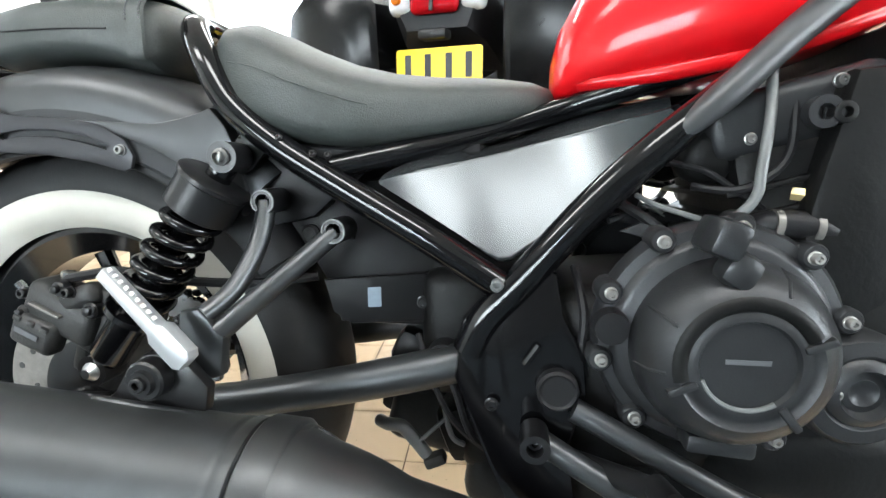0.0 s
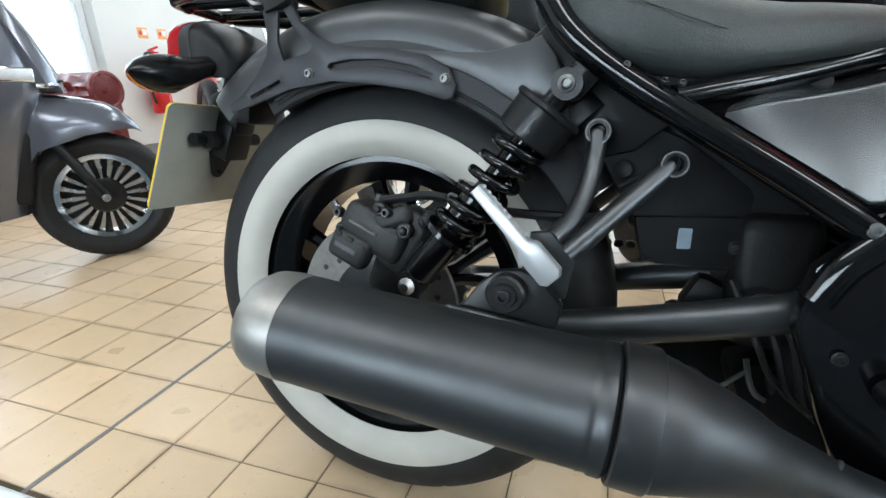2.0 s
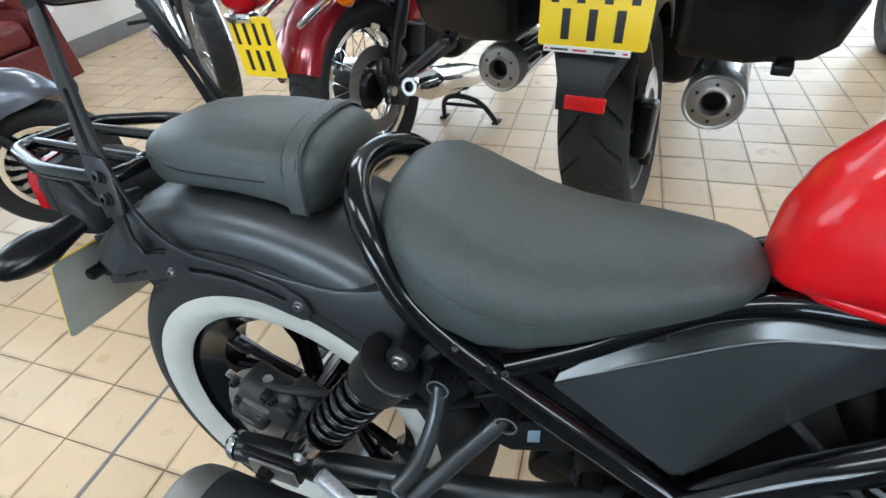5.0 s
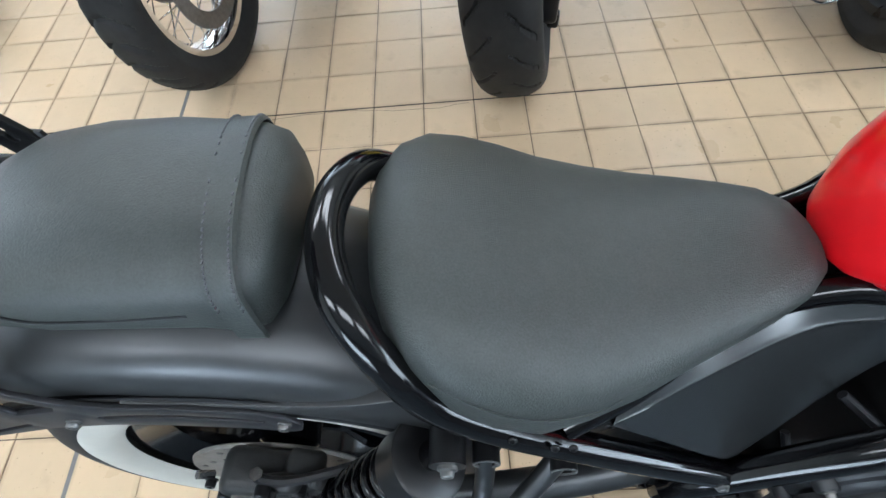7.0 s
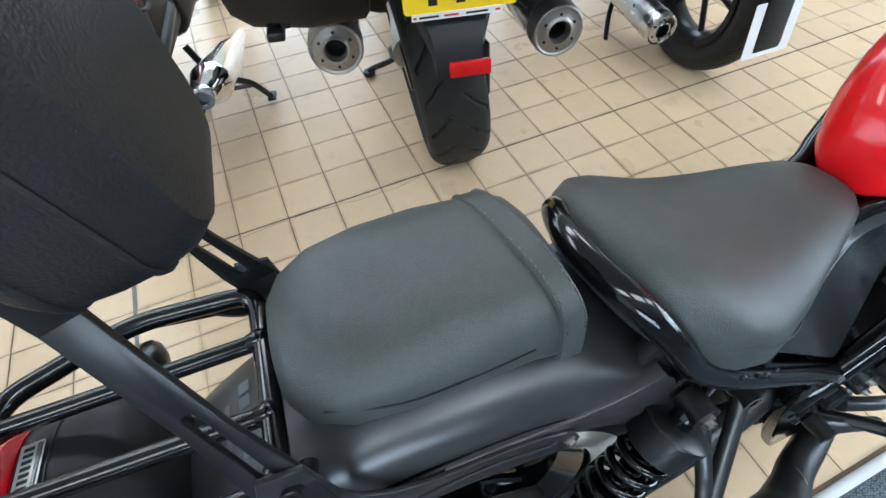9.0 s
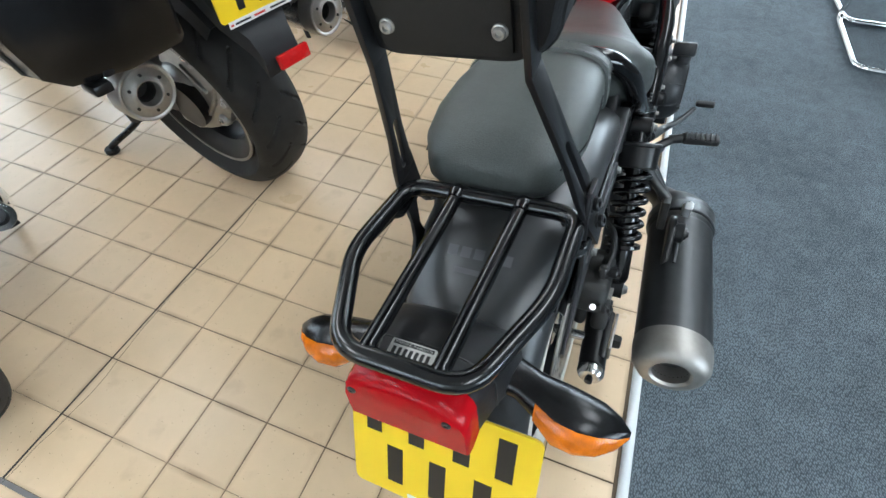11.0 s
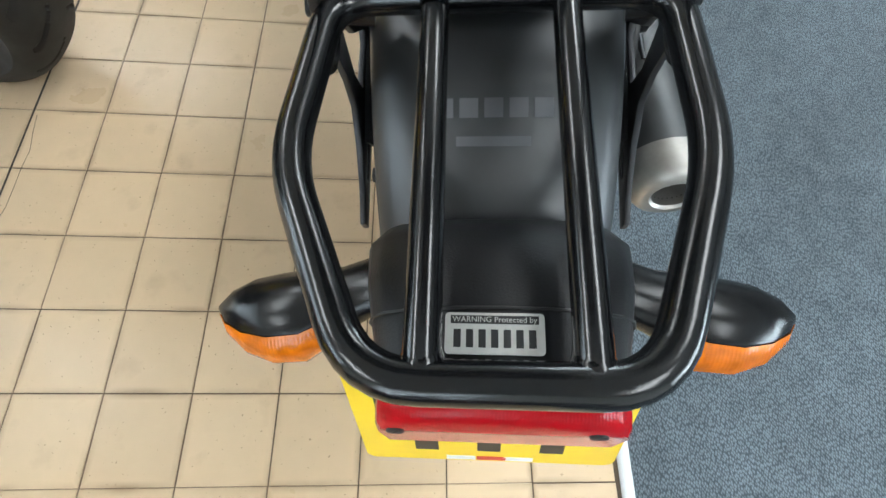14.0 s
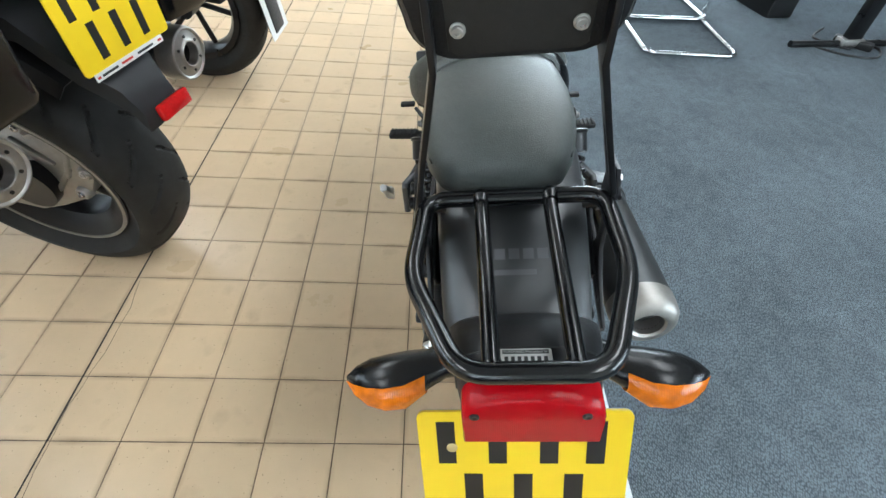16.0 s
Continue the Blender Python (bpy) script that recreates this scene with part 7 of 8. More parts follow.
part("red_letter", slab([(-0.045, 0.03), (0.05, 0.03), (0.05, 0.06), (-0.01, 0.06), (-0.01, 0.145), (-0.045, 0.145)], 0.0008, lambda u, v, w: lpl(u, v, w + 0.002)), RED_PRINT, lp)
part("plate_arm", box((-0.325, 0.02, 0.40), (0.03, 0.10, 0.34), (0, 8, 0), bev=0.008), PLASTIC, dark)
fr3 = V(1.42, 0, 0.30)
f3 = part("front_wheel", ring_tube(fr3, (0, 1, 0), 0.215, 0.19, 0.07, 48), SATIN_BLACK, dark)
part("tyre", lathe(tyre_profile(0.21, 0.30, 0.055), fr3, (0, 1, 0), 72), RUBBER, f3)
part("hub", rod(fr3 - V(0, 0.05, 0), fr3 + V(0, 0.05, 0), 0.05), SATIN_BLACK, f3)
for i in range(6):
    a = 2 * math.pi * i / 6
    part("spoke", tube([fr3, fr3 + V(math.cos(a) * 0.2, 0, math.sin(a) * 0.2)], 0.012, 8), SATIN_BLACK, f3)
for s in (L, R):
    part("fork_leg", tube([fr3 + V(0, s * 0.07, 0), (1.15, s * 0.07, 0.92)], 0.022, 12), SATIN_BLACK, dark)
part("side_stand", tube(rounded([(0.32, 0.12, 0.24), (0.28, 0.18, 0.10), (0.22, 0.215, 0.005)], 4), 0.010, 10), SATIN_BLACK, dark)

# ---- grey scooter ----
sc = thing("scooter", pose(-0.90, -0.30, 0, -3, 0, 53), "silver-grey scooter with spoked alloy front wheel", "scooter")
SA = V(0.010, 0, 0.228)
sw = part("front_wheel", lathe([(-0.045, 0.135), (-0.047, 0.152), (-0.040, 0.152), (-0.034, 0.142), (-0.012, 0.130), (0.012, 0.130), (0.034, 0.142), (0.040, 0.152), (0.047, 0.152), (0.045, 0.135), (0.015, 0.122), (-0.015, 0.122), (-0.045, 0.135)], SA, (0, 1, 0), 60), CHROME, sc, "bright-edged alloy front wheel")
part("tyre", lathe(tyre_profile(0.150, 0.228, 0.057), SA, (0, 1, 0), 180, bulge=road_groove), RUBBER, sw, "black scooter tyre")
part("hub", lathe([(-0.05, 0), (-0.05, 0.02), (-0.045, 0.055), (-0.03, 0.062), (0.03, 0.062), (0.045, 0.055), (0.05, 0)], SA, (0, 1, 0), 32), SATIN_BLACK, sw)
part("wheel_web", ring_tube(SA, (0, 1, 0), 0.128, 0.058, 0.008, 48), SATIN_BLACK, sw)
for i in range(20):
    a = 2 * math.pi * i / 20
    d = V(math.cos(a), 0, math.sin(a))
    part("spoke", loft([[SA + d * r_ + V(-d.z, 0, d.x) * (t_ * w_) + V(0, -0.016 - y_, 0) for t_, y_ in ((-1, 0), (-0.7, 0.006), (0.7, 0.006), (1, 0))] for r_, w_ in ((0.064, 0.0055), (0.095, 0.0088), (0.128, 0.0105))]), STEEL, sw)
for s in (L, R):
    part("fork_leg", tube([SA + V(0, s * 0.07, 0), (-0.06, s * 0.075, 0.36), (-0.13, s * 0.06, 0.50)], 0.016, 12), SATIN_BLACK, sc)
part("axle_nut", lathe([(0, 0.016), (0.014, 0.014), (0.014, 0)], SA + V(0, -0.085, 0), (0, -1, 0), 12), STEEL, sc)


def fender_ring(x, hw, zt, drop):
    return [V(x, hw * math.sin(a), zt - drop * (1 - math.cos(a))) for a in (radians(-100 + 200 * j / 16) for j in range(17))]


part("front_fender", loft([fender_ring(0.172, 0.004, 0.448, 0.004), fender_ring(0.150, 0.030, 0.490, 0.03), fender_ring(0.115, 0.054, 0.530, 0.06), fender_ring(0.078, 0.073, 0.555, 0.085), fender_ring(0.0, 0.092, 0.576, 0.11), fender_ring(-0.08, 0.100, 0.588, 0.14), fender_ring(-0.14, 0.100, 0.595, 0.16), fender_ring(-0.175, 0.09, 0.60, 0.20)], caps=False, wrap=False), SCOOTER_GREY, sc, "silver-grey front fender")
part("apron_lower", box((-0.20, 0, 0.36), (0.08, 0.20, 0.26), (0, 16, 0), bev=0.03, seg=3), PLASTIC, sc, "black plastic wheel arch")


def shield(x, hw, depth, z):
    return [V(x - depth * (abs(k) ** 2.2), hw * k, z) for k in (-1, -0.8, -0.55, -0.3, 0, 0.3, 0.55, 0.8, 1)] + [V(x - depth - 0.05, hw * k, z) for k in (0.95, 0.4, -0.4, -0.95)]


part("front_apron", loft([shield(-0.21, 0.17, 0.14, 0.20), shield(-0.155, 0.21, 0.18, 0.38), shield(-0.105, 0.228, 0.20, 0.52), shield(-0.075, 0.228, 0.21, 0.60), shield(-0.075, 0.215, 0.20, 0.67), shield(-0.105, 0.185, 0.175, 0.77), shield(-0.150, 0.145, 0.145, 0.88), shield(-0.195, 0.10, 0.11, 0.99)]),
     SCOOTER_GREY, sc, "silver-grey front apron", sharp=60)
part("nose_panel", loft([[V(x, y * w_, z) + V(dx, 0, 0) for y, dx in ((-1, -0.03), (-0.7, 0), (0, 0.012), (0.7, 0), (1, -0.03))] + [V(x - 0.07, w_ * 0.9, z), V(x - 0.07, -w_ * 0.9, z)] for x, w_, z in ((-0.030, 0.05, 0.590), (-0.036, 0.085, 0.612), (-0.050, 0.085, 0.67), (-0.088, 0.068, 0.78), (-0.135, 0.054, 0.88), (-0.180, 0.042, 0.97))]), SCOOTER_GREY, sc, "silver-grey nose panel")
part("nose_slot", box((-0.028, 0, 0.628), (0.012, 0.10, 0.008), bev=0.002), INK, sc)
for s in (L, R):
    part("front_indicator", box((-0.153, s * 0.142, 0.645), (0.022, 0.150, 0.036), (0, 0, s * 49), bev=0.008, seg=3), SCOOTER_CLEAR, sc, "clear front indicator lens")
    part("badge_strip", box((-0.075, s * 0.075, 0.612), (0.05, 0.02, 0.016), (0, 0, -s * 25), bev=0.004), CHROME, sc)
    part("indicator_bezel", box((-0.156, s * 0.142, 0.645), (0.020, 0.162, 0.046), (0, 0, s * 49), bev=0.008, seg=2), CHROME, sc)
    part("chrome_trim", tube(rounded([(-0.30, s * 0.165, 0.26), (-0.375, s * 0.205, 0.42), (-0.335, s * 0.235, 0.58), (-0.325, s * 0.235, 0.68)], 5), 0.010, 8), CHROME, sc)
    part("mirror_stalk", tube([(-0.28, s * 0.15, 1.05), (-0.30, s * 0.25, 1.22)], 0.006, 8), CHROME, sc)
    part("handgrip", tube([(-0.28, s * 0.12, 1.02), (-0.34, s * 0.34, 1.03)], 0.017, 10), RUBBER, sc)
part("headset", loft([[V(-0.27 + x, y, 1.0 + z) for y, z in ((-w_, 0), (-w_, 0.06), (0, 0.09), (w_, 0.06), (w_, 0))] for x, w_ in ((-0.08, 0.10), (0.0, 0.13), (0.07, 0.08))]), SCOOTER_GREY, sc)
part("floorboard", box((-0.58, 0, 0.255), (0.55, 0.36, 0.09), bev=0.03, seg=3), SCOOTER_GREY, sc)
part("rear_body", loft([[V(x, y * w_, z0 + (z1 - z0) * k) for y, k in ((-0.6, 0), (-1, 0.4), (-0.85, 0.85), (-0.4, 1), (0.4, 1), (0.85, 0.85), (1, 0.4), (0.6, 0))] for x, w_, z0, z1 in ((-0.82, 0.12, 0.25, 0.66), (-0.95, 0.20, 0.27, 0.70), (-1.2, 0.23, 0.30, 0.72), (-1.45, 0.18, 0.38, 0.73), (-1.6, 0.08, 0.5, 0.70))]), SCOOTER_GREY, sc, sharp=60)
part("seat", cushion([(-1.50, 0.08, 0.82, 0.73, 0.6, 0), (-1.40, 0.13, 0.84, 0.72, 0.6, 0.01), (-1.1, 0.15, 0.82, 0.71, 0.6, 0.01), (-0.9, 0.12, 0.78, 0.70, 0.6, 0.01), (-0.82, 0.06, 0.74, 0.69, 0.7, 0)]), PAD_VINYL, sc)
sr = V(-1.33, 0, 0.218)
srw = part("rear_wheel", ring_tube(sr, (0, 1, 0), 0.152, 0.10, 0.08, 40), STEEL, sc)
part("tyre", lathe(tyre_profile(0.150, 0.218, 0.058), sr, (0, 1, 0), 64), RUBBER, srw)
part("hub", rod(sr - V(0, 0.06, 0), sr + V(0, 0.06, 0), 0.105), ALLOY, srw)

# ---- white naked bike facing the room ----
wb = thing("motorcycle", pose(-0.955, 0.675, 0, -4, 0, -37), "white and chrome naked motorcycle with round headlight", "motorcycle")
wf = V(0, 0, 0.31)
w1 = part("front_wheel", ring_tube(wf, (0, 1, 0), 0.235, 0.21, 0.06, 56), ALLOY, wb, "alloy front wheel")
part("tyre", lathe(tyre_profile(0.225, 0.31, 0.055), wf, (0, 1, 0), 160, bulge=road_groove), RUBBER, w1)
part("hub", rod(wf - V(0, 0.06, 0), wf + V(0, 0.06, 0), 0.045), ALLOY, w1)
for i in range(24):
    a = 2 * math.pi * i / 24
    part("wire_spoke", rod(wf + V(math.cos(a + 0.3) * 0.04, 0.04 * (-1) ** i, math.sin(a + 0.3) * 0.04), wf + V(math.cos(a) * 0.212, 0, math.sin(a) * 0.212), 0.002, 5), CHROME, w1)
part("brake_disc", ring_tube(wf + V(0, 0.07, 0), (0, 1, 0), 0.14, 0.08, 0.005, 40), STEEL, w1)
for s in (L, R):
    part("fork_leg", join(tube([wf + V(0, s * 0.095, 0), (-0.13, s * 0.095, 0.52)], 0.028, 14), tube([(-0.13, s * 0.095, 0.52), (-0.30, s * 0.095, 0.92)], 0.019, 14)), STEEL if s == L else CHROME, wb, "polished fork leg")
    part("fork_yoke", box((-0.235, s * 0.055, 0.79), (0.06, 0.12, 0.04), (0, 22, 0), bev=0.008), SATIN_BLACK, wb)
    part("handlebar", tube(rounded([(-0.31, 0, 0.98), (-0.33, s * 0.15, 1.02), (-0.42, s * 0.36, 1.02)], 5), 0.011, 10), SATIN_BLACK, wb)
    part("indicator", lathe([(0, 0.006), (0.03, 0.022), (0.05, 0.022), (0.055, 0)], (-0.20, s * 0.17, 0.80), (1, 0, 0), 16), ORANGE_LENS, wb)
part("headlight", lathe([(-0.10, 0), (-0.09, 0.06), (-0.02, 0.092), (0.0, 0.095), (0.006, 0.088)], (-0.12, 0, 0.83), (1, 0, -0.1), 36), CHROME, wb, "round chrome headlight")
part("headlight_glass", lathe([(0.0, 0.088), (0.012, 0.07), (0.02, 0.03), (0.021, 0)], (-0.12, 0, 0.83), (1, 0, -0.1), 36), SCOOTER_CLEAR, wb)
part("front_fender", arc_shell([(y, r) for y, r in ((-0.065, 0.32), (-0.05, 0.335), (0, 0.342), (0.05, 0.335), (0.065, 0.32))], 0.003, -32, 48, 30), ALLOY, wb, "short grey front fender")
part("frame_tube", join(tube([(-0.28, -0.06, 0.80), (-0.42, -0.10, 0.30), (-0.9, -0.12, 0.26)], 0.018, 10), tube([(-0.28, 0.06, 0.80), (-0.42, 0.10, 0.30), (-0.9, 0.12, 0.26)], 0.018, 10)), WHITE_BIKE, wb, "white frame tubes")
weng = part("engine", join(box((-0.66, 0, 0.36), (0.34, 0.22, 0.22), bev=0.05, seg=3), box((-0.54, 0, 0.52), (0.14, 0.15, 0.20), (0, 20, 0), bev=0.02), lathe([(0.09, 0.075), (0.118, 0.07), (0.126, 0.05), (0.126, 0)], (-0.72, 0, 0.36), (0, -1, 0), 28), lathe([(0.09, 0.06), (0.115, 0.055), (0.12, 0.04), (0.12, 0)], (-0.57, 0, 0.34), (0, -1, 0), 28)), DUSTY_ALLOY, wb, "grey alloy engine")
for k in range(6):
    part("cooling_fin", box((-0.555 + 0.009 * k, 0, 0.45 + 0.025 * k), (0.17, 0.19, 0.006), (0, 20, 0), bev=0.002), ALLOY, weng)
for s in (L, R):
    part("header_pipe", tube(rounded([(-0.46, s * 0.05, 0.55), (-0.38, s * 0.07, 0.48), (-0.40, s * 0.10, 0.28), (-0.55, s * 0.12, 0.20), (-0.95, s * 0.13, 0.22)], 6), 0.019, 14), CHROME, wb, "chromed header pipe")
    part("footpeg", rod((-0.82, s * 0.13, 0.32), (-0.82, s * 0.25, 0.32), 0.011, 12, bev=0.003), RUBBER, wb)
part("fuel_tank", loft([tank_ring(-0.34, 0.06, 0.90, 0.80), tank_ring(-0.42, 0.13, 0.98, 0.74), tank_ring(-0.6, 0.15, 1.0, 0.74), tank_ring(-0.75, 0.11, 0.92, 0.74), tank_ring(-0.82, 0.06, 0.84, 0.76)]), WHITE_BIKE, wb, "white tank", sharp=60)
part("seat", cushion([(-1.35, 0.06, 0.84, 0.78, 0.7, 0), (-1.25, 0.12, 0.86, 0.75, 0.6, 0), (-0.95, 0.13, 0.80, 0.71, 0.6, 0), (-0.80, 0.08, 0.80, 0.72, 0.7, 0)]), PAD_VINYL, wb)
wr = V(-1.42, 0, 0.31)
w2 = part("rear_wheel", ring_tube(wr, (0, 1, 0), 0.225, 0.2, 0.06, 48), ALLOY, wb)
part("tyre", lathe(tyre_profile(0.218, 0.31, 0.06), wr, (0, 1, 0), 64), RUBBER, w2)
part("hub", rod(wr - V(0, 0.06, 0), wr + V(0, 0.06, 0), 0.07), ALLOY, w2)
for i in range(18):
    a = 2 * math.pi * i / 18
    part("wire_spoke", rod(wr, wr + V(math.cos(a) * 0.205, 0, math.sin(a) * 0.205), 0.002, 5), CHROME, w2)
part("swingarm_arm", join(tube([wr + V(0, 0.1, 0), (-0.9, 0.1, 0.36)], 0.02, 10), tube([wr + V(0, -0.1, 0), (-0.9, -0.1, 0.36)], 0.02, 10)), SATIN_BLACK, wb)

# ---- far red bike with a yellow plate ----
far = thing("motorcycle", pose(-1.05, 2.15, 0, -4, 0, 100), "far red motorcycle with small yellow plate", "motorcycle")
fa = V(0, 0, 0.30)
f4 = part("rear_wheel", ring_tube(fa, (0, 1, 0), 0.215, 0.18, 0.07, 40), CHROME, far)
part("tyre", lathe(tyre_profile(0.21, 0.30, 0.06), fa, (0, 1, 0), 64), RUBBER, f4)
part("hub", rod(fa - V(0, 0.07, 0), fa + V(0, 0.07, 0), 0.06), ALLOY, f4)
for i in range(10):
    a = 2 * math.pi * i / 10
    part("spoke", rod(fa, fa + V(math.cos(a) * 0.19, 0, math.sin(a) * 0.19), 0.004, 6), CHROME, f4)
part("body", loft([[V(x, y * w_, z0 + (z1 - z0) * k) for y, k in ((-0.8, 0), (-1, 0.5), (-0.6, 1), (0.6, 1), (1, 0.5), (0.8, 0))] for x, w_, z0, z1 in ((-0.35, 0.05, 0.72, 0.82), (-0.1, 0.11, 0.62, 0.85), (0.3, 0.14, 0.5, 0.82), (0.7, 0.15, 0.42, 0.95), (1.05, 0.08, 0.6, 0.95))]), MAROON, far, "red bodywork")
pf = part("number_plate", box((-0.42, 0, 0.62), (0.004, 0.20, 0.16), bev=0.001), PLATE_YELLOW, far, "yellow number plate with black bars")
for zz in (0.585, 0.655):
    for yy in (-0.06, -0.02, 0.02, 0.06):
        part("plate_bar", box((-0.4225, yy, zz), (0.001, 0.014, 0.045), bev=0), INK, pf)
part("plate_arm", box((-0.38, 0, 0.72), (0.08, 0.05, 0.08), bev=0.01), SATIN_BLACK, far)
for s in (L, R):
    part("indicator", lathe([(0, 0.008), (0.02, 0.03), (0.05, 0.03), (0.06, 0)], (-0.30, s * 0.14, 0.76), (-1, 0, 0), 18), ORANGE_LENS, far)
    part("indicator_stalk", rod((-0.29, s * 0.05, 0.76), (-0.29, s * 0.14, 0.76), 0.007), CHROME, far)
fr5 = V(1.40, 0, 0.30)
f5 = part("front_wheel", ring_tube(fr5, (0, 1, 0), 0.215, 0.19, 0.06, 40), CHROME, far)
part("tyre", lathe(tyre_profile(0.21, 0.30, 0.05), fr5, (0, 1, 0), 64), RUBBER, f5)
part("hub", rod(fr5 - V(0, 0.05, 0), fr5 + V(0, 0.05, 0), 0.05), ALLOY, f5)
part("fork", join(tube([fr5 + V(0, 0.07, 0), (1.1, 0.07, 0.95)], 0.02, 10), tube([fr5 - V(0, 0.07, 0), (1.1, -0.07, 0.95)], 0.02, 10)), CHROME, far)
part("engine", box((0.6, 0, 0.36), (0.4, 0.26, 0.24), bev=0.04), ENGINE_DARK, far)
part("swingarm_arm", tube([(0, 0.09, 0.30), (0.45, 0.09, 0.34)], 0.02, 10), SATIN_BLACK, far)

# ---- oxblood chesterfield against the wall ----
sofa = thing("sofa", Matrix.Translation((-2.45, -0.07, 0)), "oxblood red buttoned leather chesterfield sofa against the wall", "sofa")


def tufted(axis_a, axis_b, r, n_btn, inward, label):
    """A rolled, deep-buttoned arm or back between two points; buttons pull the leather in."""
    a, b = Vector(axis_a), Vector(axis_b)
    n, m = n_btn * 8, 24
    w = (b - a).normalized()
    u = Vector(inward).normalized()
    v = V(0, 0, 1)
    bm, rings = bmesh.new(), []
    for i in range(n + 1):
        ring = []
        for j in range(m):
            q = 2 * math.pi * j / m
            dent = 0.0
            if math.cos(q) > -0.2:
                x_, y_ = i / 8.0, q / (math.pi / 4)
                k = min((((x_ - bx_ - 0.5 * (by_ % 2)) ** 2 + (0.9 * (y_ - by_)) ** 2) for bx_ in range(-1, n_btn + 2) for by_ in range(-1, 4)), default=1)
                dent = 0.045 * math.exp(-k * 7)
            ring.append(bm.verts.new(a + w * ((b - a).length * i / n) + (u * math.cos(q) + v * math.sin(q)) * (r - dent)))
        rings.append(ring)
    for p, q in zip(rings, rings[1:]):
        for j in range(m):
            bm.faces.new((p[j], p[(j + 1) % m], q[(j + 1) % m], q[j]))
    bm.faces.new(rings[0])
    bm.faces.new(rings[-1])
    return bm


for s in (L, R):
    arm = part("sofa_arm", join(tufted((-0.30, s * 0.86, 0.575), (0.30, s * 0.86, 0.575), 0.115, 3, (0, -s, 0), ""), box((0.0, s * 0.86, 0.31), (0.60, 0.17, 0.44), bev=0.02)), LEATHER_RED, sofa, "rolled and buttoned red leather arm")
    part("scroll_front", lathe([(0.30, 0.118), (0.315, 0.115), (0.322, 0.10), (0.314, 0.092), (0.320, 0.05), (0.326, 0.02), (0.326, 0)], (0, s * 0.86, 0.575), (1, 0, 0), 32), LEATHER_RED, arm, "round scroll front of the arm")
    part("scroll_button", lathe([(0.324, 0.022), (0.332, 0.018), (0.336, 0)], (0, s * 0.86, 0.575), (1, 0, 0), 16), LEATHER_RED, arm)
    part("front_panel", box((0.305, s * 0.86, 0.29), (0.03, 0.15, 0.40), bev=0.012, seg=3), LEATHER_RED, arm)
part("sofa_back", join(tufted((-0.24, -0.80, 0.60), (-0.24, 0.80, 0.60), 0.11, 9, (1, 0, 0), ""), box((-0.26, 0, 0.33), (0.14, 1.6, 0.46), bev=0.02)), LEATHER_RED, sofa, "buttoned red leather back")
for k in (-0.38, 0.38):
    part("seat_cushion", box((0.06, k, 0.385), (0.54, 0.75, 0.14), bev=0.045, seg=4), LEATHER_RED, sofa, "red leather seat cushion")
part("sofa_base", box((0.02, 0, 0.20), (0.56, 1.58, 0.22), bev=0.02), LEATHER_RED, sofa)
for x, y in ((0.25, 0.85), (0.25, -0.85), (-0.25, 0.85), (-0.25, -0.85)):
    part("foot", lathe([(0, 0), (0, 0.022), (0.04, 0.035), (0.085, 0.03), (0.09, 0)], (x, y, 0), (0, 0, 1), 16), INK, sofa)

# ---- fire extinguishers and signs on the wall ----
ext = thing("fire_extinguisher", Matrix.Translation((X0 + 0.095, 1.70, 0.365)), "red fire extinguisher hung on the wall", "extinguisher", group="extinguishers on the wall")
part("cylinder", lathe([(0, 0), (0, 0.07), (0.01, 0.078), (0.36, 0.078), (0.41, 0.06), (0.435, 0.03), (0.45, 0.028), (0.45, 0)], (0, 0, 0), (0, 0, 1), 32), EXT_RED, ext)
part("label_band", lathe([(0.14, 0.0795), (0.26, 0.0795)], (0, 0, 0), (0, 0, 1), 32, -60, 120), WHITE_PRINT, ext, "white label")
part("valve", join(rod((0, 0, 0.445), (0, 0, 0.49), 0.018), box((0.02, 0, 0.50), (0.11, 0.02, 0.016), (0, -12, 0), bev=0.004), box((0.02, 0, 0.475), (0.09, 0.02, 0.012), (0, 8, 0), bev=0.004)), EXT_RED, ext)
part("hose", tube(rounded([(0.0, -0.02, 0.47), (0.02, -0.09, 0.45), (0.03, -0.115, 0.33), (0.03, -0.10, 0.15), (0.03, -0.085, 0.08)], 6), 0.011, 10), INK, ext)
part("wall_hook", box((-0.087, 0, 0.40), (0.012, 0.04, 0.06), bev=0.003), SATIN_BLACK, ext)
copy_thing(ext, Matrix.Translation((X0 + 0.095, 2.25, 0.365)))
for yy in (1.74, 1.93):
    sg = thing("wall_sign", Matrix.Translation((X0 + 0.002, yy, 0.99)), "small orange and white extinguisher notice", "sign", group="notices on the wall")
    part("sign_board", box((0.0, 0, 0), (0.004, 0.092, 0.080), bev=0.001), SIGN_ORANGE, sg)
    part("sign_bar", box((0.003, 0.018, 0.006), (0.001, 0.040, 0.042), bev=0), WHITE_PRINT, sg)
    part("sign_bar", box((0.003, -0.022, 0.0), (0.001, 0.024, 0.03), bev=0), RED_PRINT, sg)

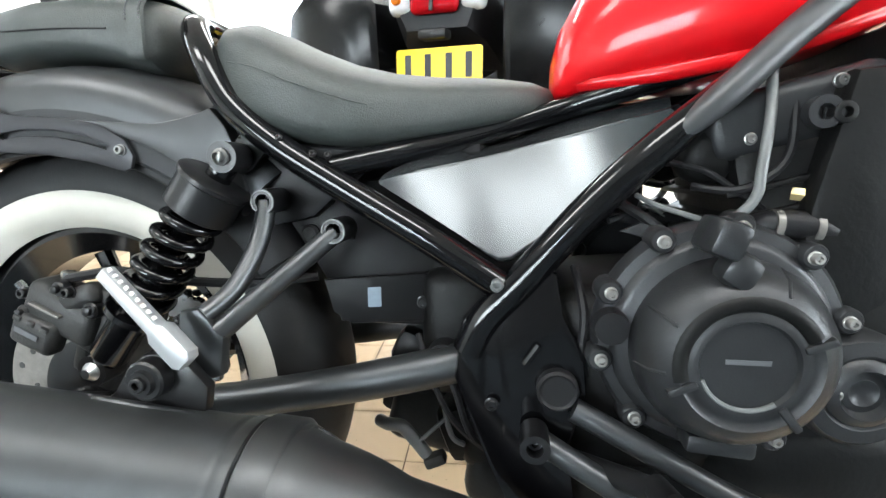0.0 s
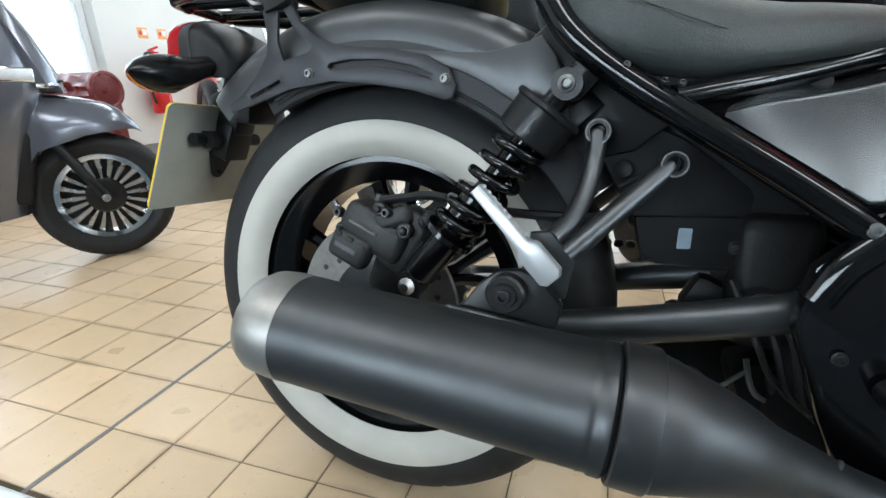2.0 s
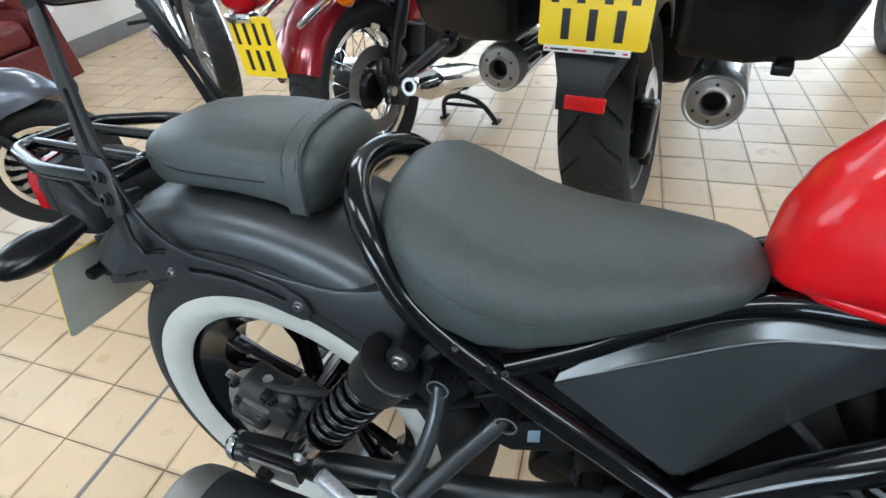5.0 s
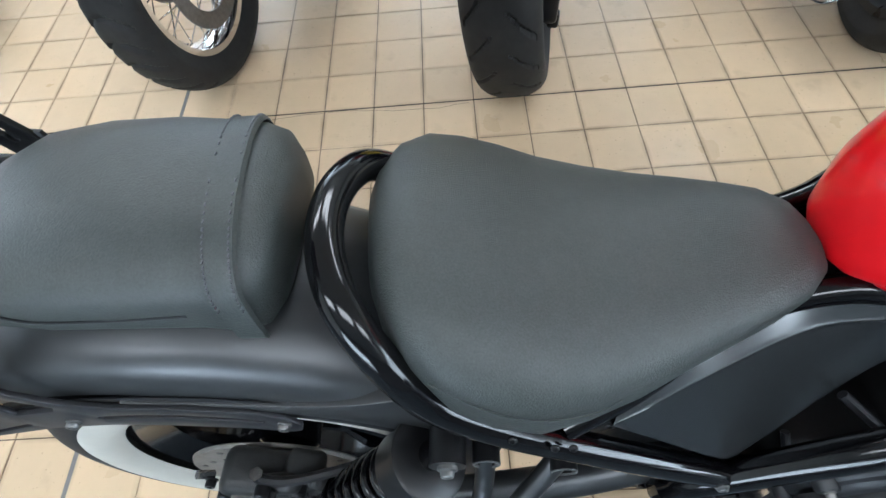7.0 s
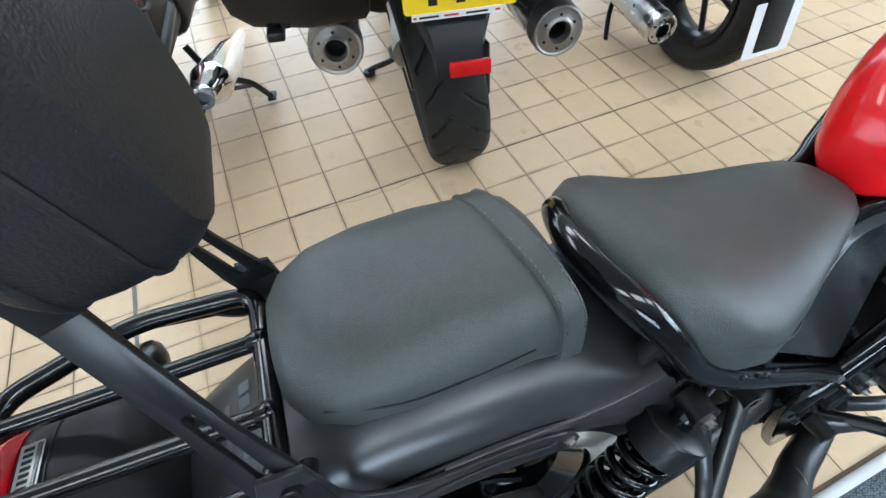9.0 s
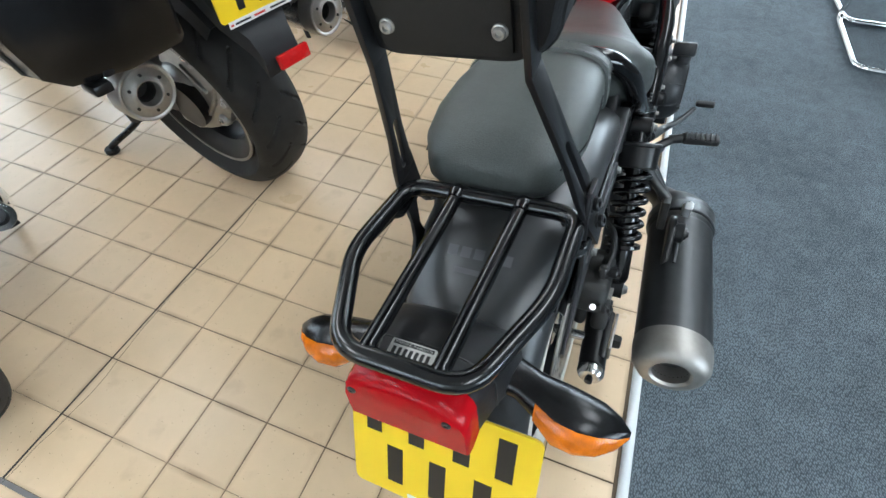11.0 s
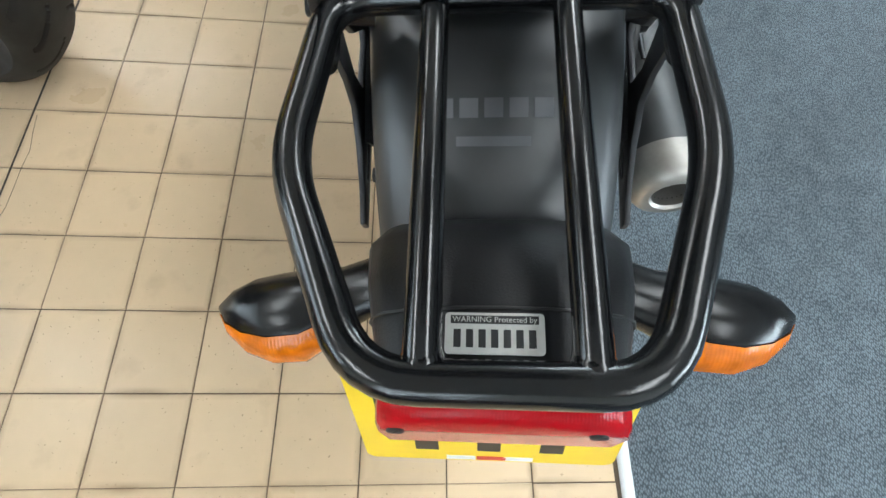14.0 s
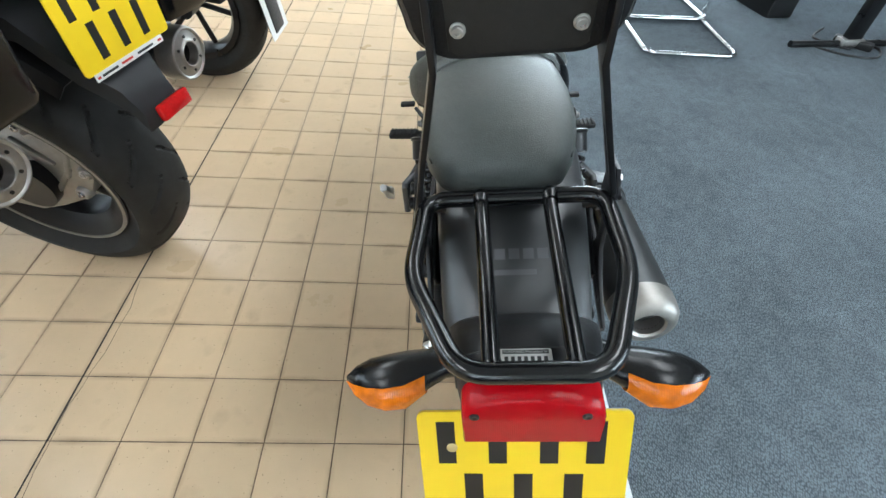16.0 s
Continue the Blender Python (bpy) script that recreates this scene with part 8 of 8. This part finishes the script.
# ---- chrome cantilever chairs and a trestle on the carpet ----
ch = thing("chair", pose(2.72, -2.18, 0.004, 0, 0, 0), "chrome cantilever chair with black seat", "chair", group="chairs on the carpet")
loop_ = [(-0.24, 0.24, 0.82), (-0.20, 0.25, 0.46), (0.25, 0.25, 0.45), (0.29, 0.25, 0.013), (-0.22, 0.25, 0.013)]
loop_ = loop_ + [(x, -y, z) for x, y, z in reversed(loop_)]
part("chair_frame", tube(filleted(loop_, 0.06, n=6), 0.0125, 12), CHROME, ch, "bent chrome tube frame")
part("chair_seat", box((0.02, 0, 0.475), (0.44, 0.46, 0.045), bev=0.018, seg=3), PAD_VINYL, ch, "black padded seat")
part("chair_back", box((-0.235, 0, 0.72), (0.035, 0.46, 0.24), (0, -6, 0), bev=0.016, seg=3), PAD_VINYL, ch, "black padded back")
copy_thing(ch, pose(3.22, -2.20, 0.004, 0, 0, 3))
tb = thing("table", pose(3.1, -3.15, 0.004, 0, 0, 8), "dark desk on a black T-shaped metal foot", "table")
part("tabletop", box((0.35, 0, 0.74), (1.3, 0.7, 0.03), bev=0.004), PLASTIC, tb)
for x in (-0.2, 0.9):
    part("table_foot", tube([(x - 0.15 if x < 0 else x, -0.42, 0.018), (x - 0.15 if x < 0 else x, 0.38, 0.018)], 0.018, 10), SATIN_BLACK, tb)
    part("table_leg", box((x - 0.15 if x < 0 else x, 0.0, 0.375), (0.05, 0.09, 0.70), bev=0.008), SATIN_BLACK, tb)
    part("foot_bracket", box((x - 0.15 if x < 0 else x, 0.0, 0.03), (0.07, 0.14, 0.04), bev=0.008), ALLOY, tb)
cab = thing("cable", Matrix.Translation((2.70, -3.25, 0.0)), "tangle of black mains cable on the carpet", "cable")
part("cord", tube(rounded([(0.05, 0.30, 0.010), (-0.08, 0.15, 0.010), (-0.10, -0.02, 0.010), (0.02, -0.12, 0.010), (0.10, -0.02, 0.013), (0.0, 0.08, 0.015), (0.14, 0.20, 0.010), (0.3, 0.05, 0.010)], 6), 0.006, 8), INK, cab)
part("socket_block", box((0.06, 0.02, 0.024), (0.20, 0.06, 0.04), (0, 0, 50), bev=0.008), INK, cab)
pc = thing("computer_tower", pose(3.35, -2.95, 0.004, 0, 0, 10), "dark computer case under the desk", "computer")
part("case_body", box((0, 0, 0.20), (0.42, 0.18, 0.40), bev=0.006), PLASTIC, pc)
part("case_front", box((-0.213, 0, 0.20), (0.01, 0.17, 0.38), bev=0.004), GREY_PLASTIC, pc)
st2 = thing("stool", pose(0.625, -2.02, 0.004, 0, 0, -25), "dark stool with splayed round legs on the carpet", "stool")
part("stool_seat", box((0.13, -0.15, 0.45), (0.24, 0.24, 0.04), bev=0.01), PLASTIC, st2)
for x, y in ((0.0, 0.0), (0.26, -0.02), (0.0, -0.28), (0.26, -0.28)):
    part("stool_leg", tube([(x, y, 0.0), (x + (0.13 - x) * 0.4, y + (-0.15 - y) * 0.4, 0.43)], 0.014, 10), ENGINE_DARK, st2)


# ---- floor tiles, each a piece of its own near the bike ----
tiles = random.Random(11)
J = 0.0025        # joint width
ROWS = range(int(math.floor(X0 / P)), int(math.ceil(X1 / P)))
COLS = range(-8, int(math.ceil(Y1 / P)))


def tile_rect(r, c):
    x0, x1, y0, y1 = r * P + J / 2, (r + 1) * P - J / 2, c * P + J / 2, (c + 1) * P - J / 2
    if r == 0:
        x0 += 0.003
    if r == -1:
        x1 -= 0.005
    if c == 0:
        y0 += 0.0015
    if c == -1:
        y1 -= 0.0010
    return max(x0, X0), min(x1, X1), max(y0, EDGE + 0.004), min(y1, Y1)


def tile_geo(x0, x1, y0, y1, dz, tx, ty):
    cx_, cy_ = (x0 + x1) / 2, (y0 + y1) / 2
    vs = []
    for inset, z in ((0.0, -0.004), (0.0, -0.0008), (0.0009, 0.0)):
        for x, y in ((x0 + inset, y0 + inset), (x1 - inset, y0 + inset), (x1 - inset, y1 - inset), (x0 + inset, y1 - inset)):
            vs.append((x - cx_, y - cy_, z + (dz + tx * (x - cx_) + ty * (y - cy_) if z > -0.003 else 0)))
    fs = [(8, 9, 10, 11)] + [(k + j, k + (j + 1) % 4, k + 4 + (j + 1) % 4, k + 4 + j) for k in (0, 4) for j in range(4)]
    return (cx_, cy_), vs, fs


shared = {}
rest_v, rest_f = [], []
for r in ROWS:
    for c in COLS:
        x0, x1, y0, y1 = tile_rect(r, c)
        if x1 - x0 < 0.01 or y1 - y0 < 0.01:
            continue
        kind = tiles.randrange(6)
        q = random.Random(kind)
        dz, tx, ty = q.uniform(-0.0005, 0.0004), q.uniform(-0.004, 0.004), q.uniform(-0.004, 0.004)
        (px, py), vs, fs = tile_geo(x0, x1, y0, y1, dz, tx, ty)
        if -5 <= r <= 12 and -8 <= c <= 7:
            key = (kind, r in (0, -1) and r, c in (0, -1, -8) and c)
            if key not in shared:
                me = bpy.data.meshes.new("tile")
                me.from_pydata(vs, [], fs)
                me.materials.append(TILE)
                shared[key] = me
            ob = new("tile", shared[key])
            ob.location = (px, py, 0)
            ob.parent = slab_floor
        else:
            n0 = len(rest_v)
            rest_v += [(a + px, b + py, z) for a, b, z in vs]
            rest_f += [tuple(i + n0 for i in f) for f in fs]
me = bpy.data.meshes.new("floor_tiles")
me.from_pydata(rest_v, [], rest_f)
me.materials.append(TILE)
ft = new("floor_tiles", me)
ft.parent = slab_floor
tagged(ft, "buff quarry tiles", kind="stuff")
# hairline crack beside the wide joint
crack = bmesh.new()
cr = random.Random(5)
path = [V(-0.42 + 0.045 * i, -0.012 - 0.010 * math.sin(i * 0.55) - cr.uniform(0, 0.006), 0.0008) for i in range(30)]
for a, b in zip(path, path[1:]):
    w = V(0, 0.0006, 0)
    crack.faces.new([crack.verts.new(p) for p in (a - w, b - w, b + w, a + w)])
part("hairline_crack", crack, DARK_GROUT, slab_floor, "thin dirty crack along the tile joint")
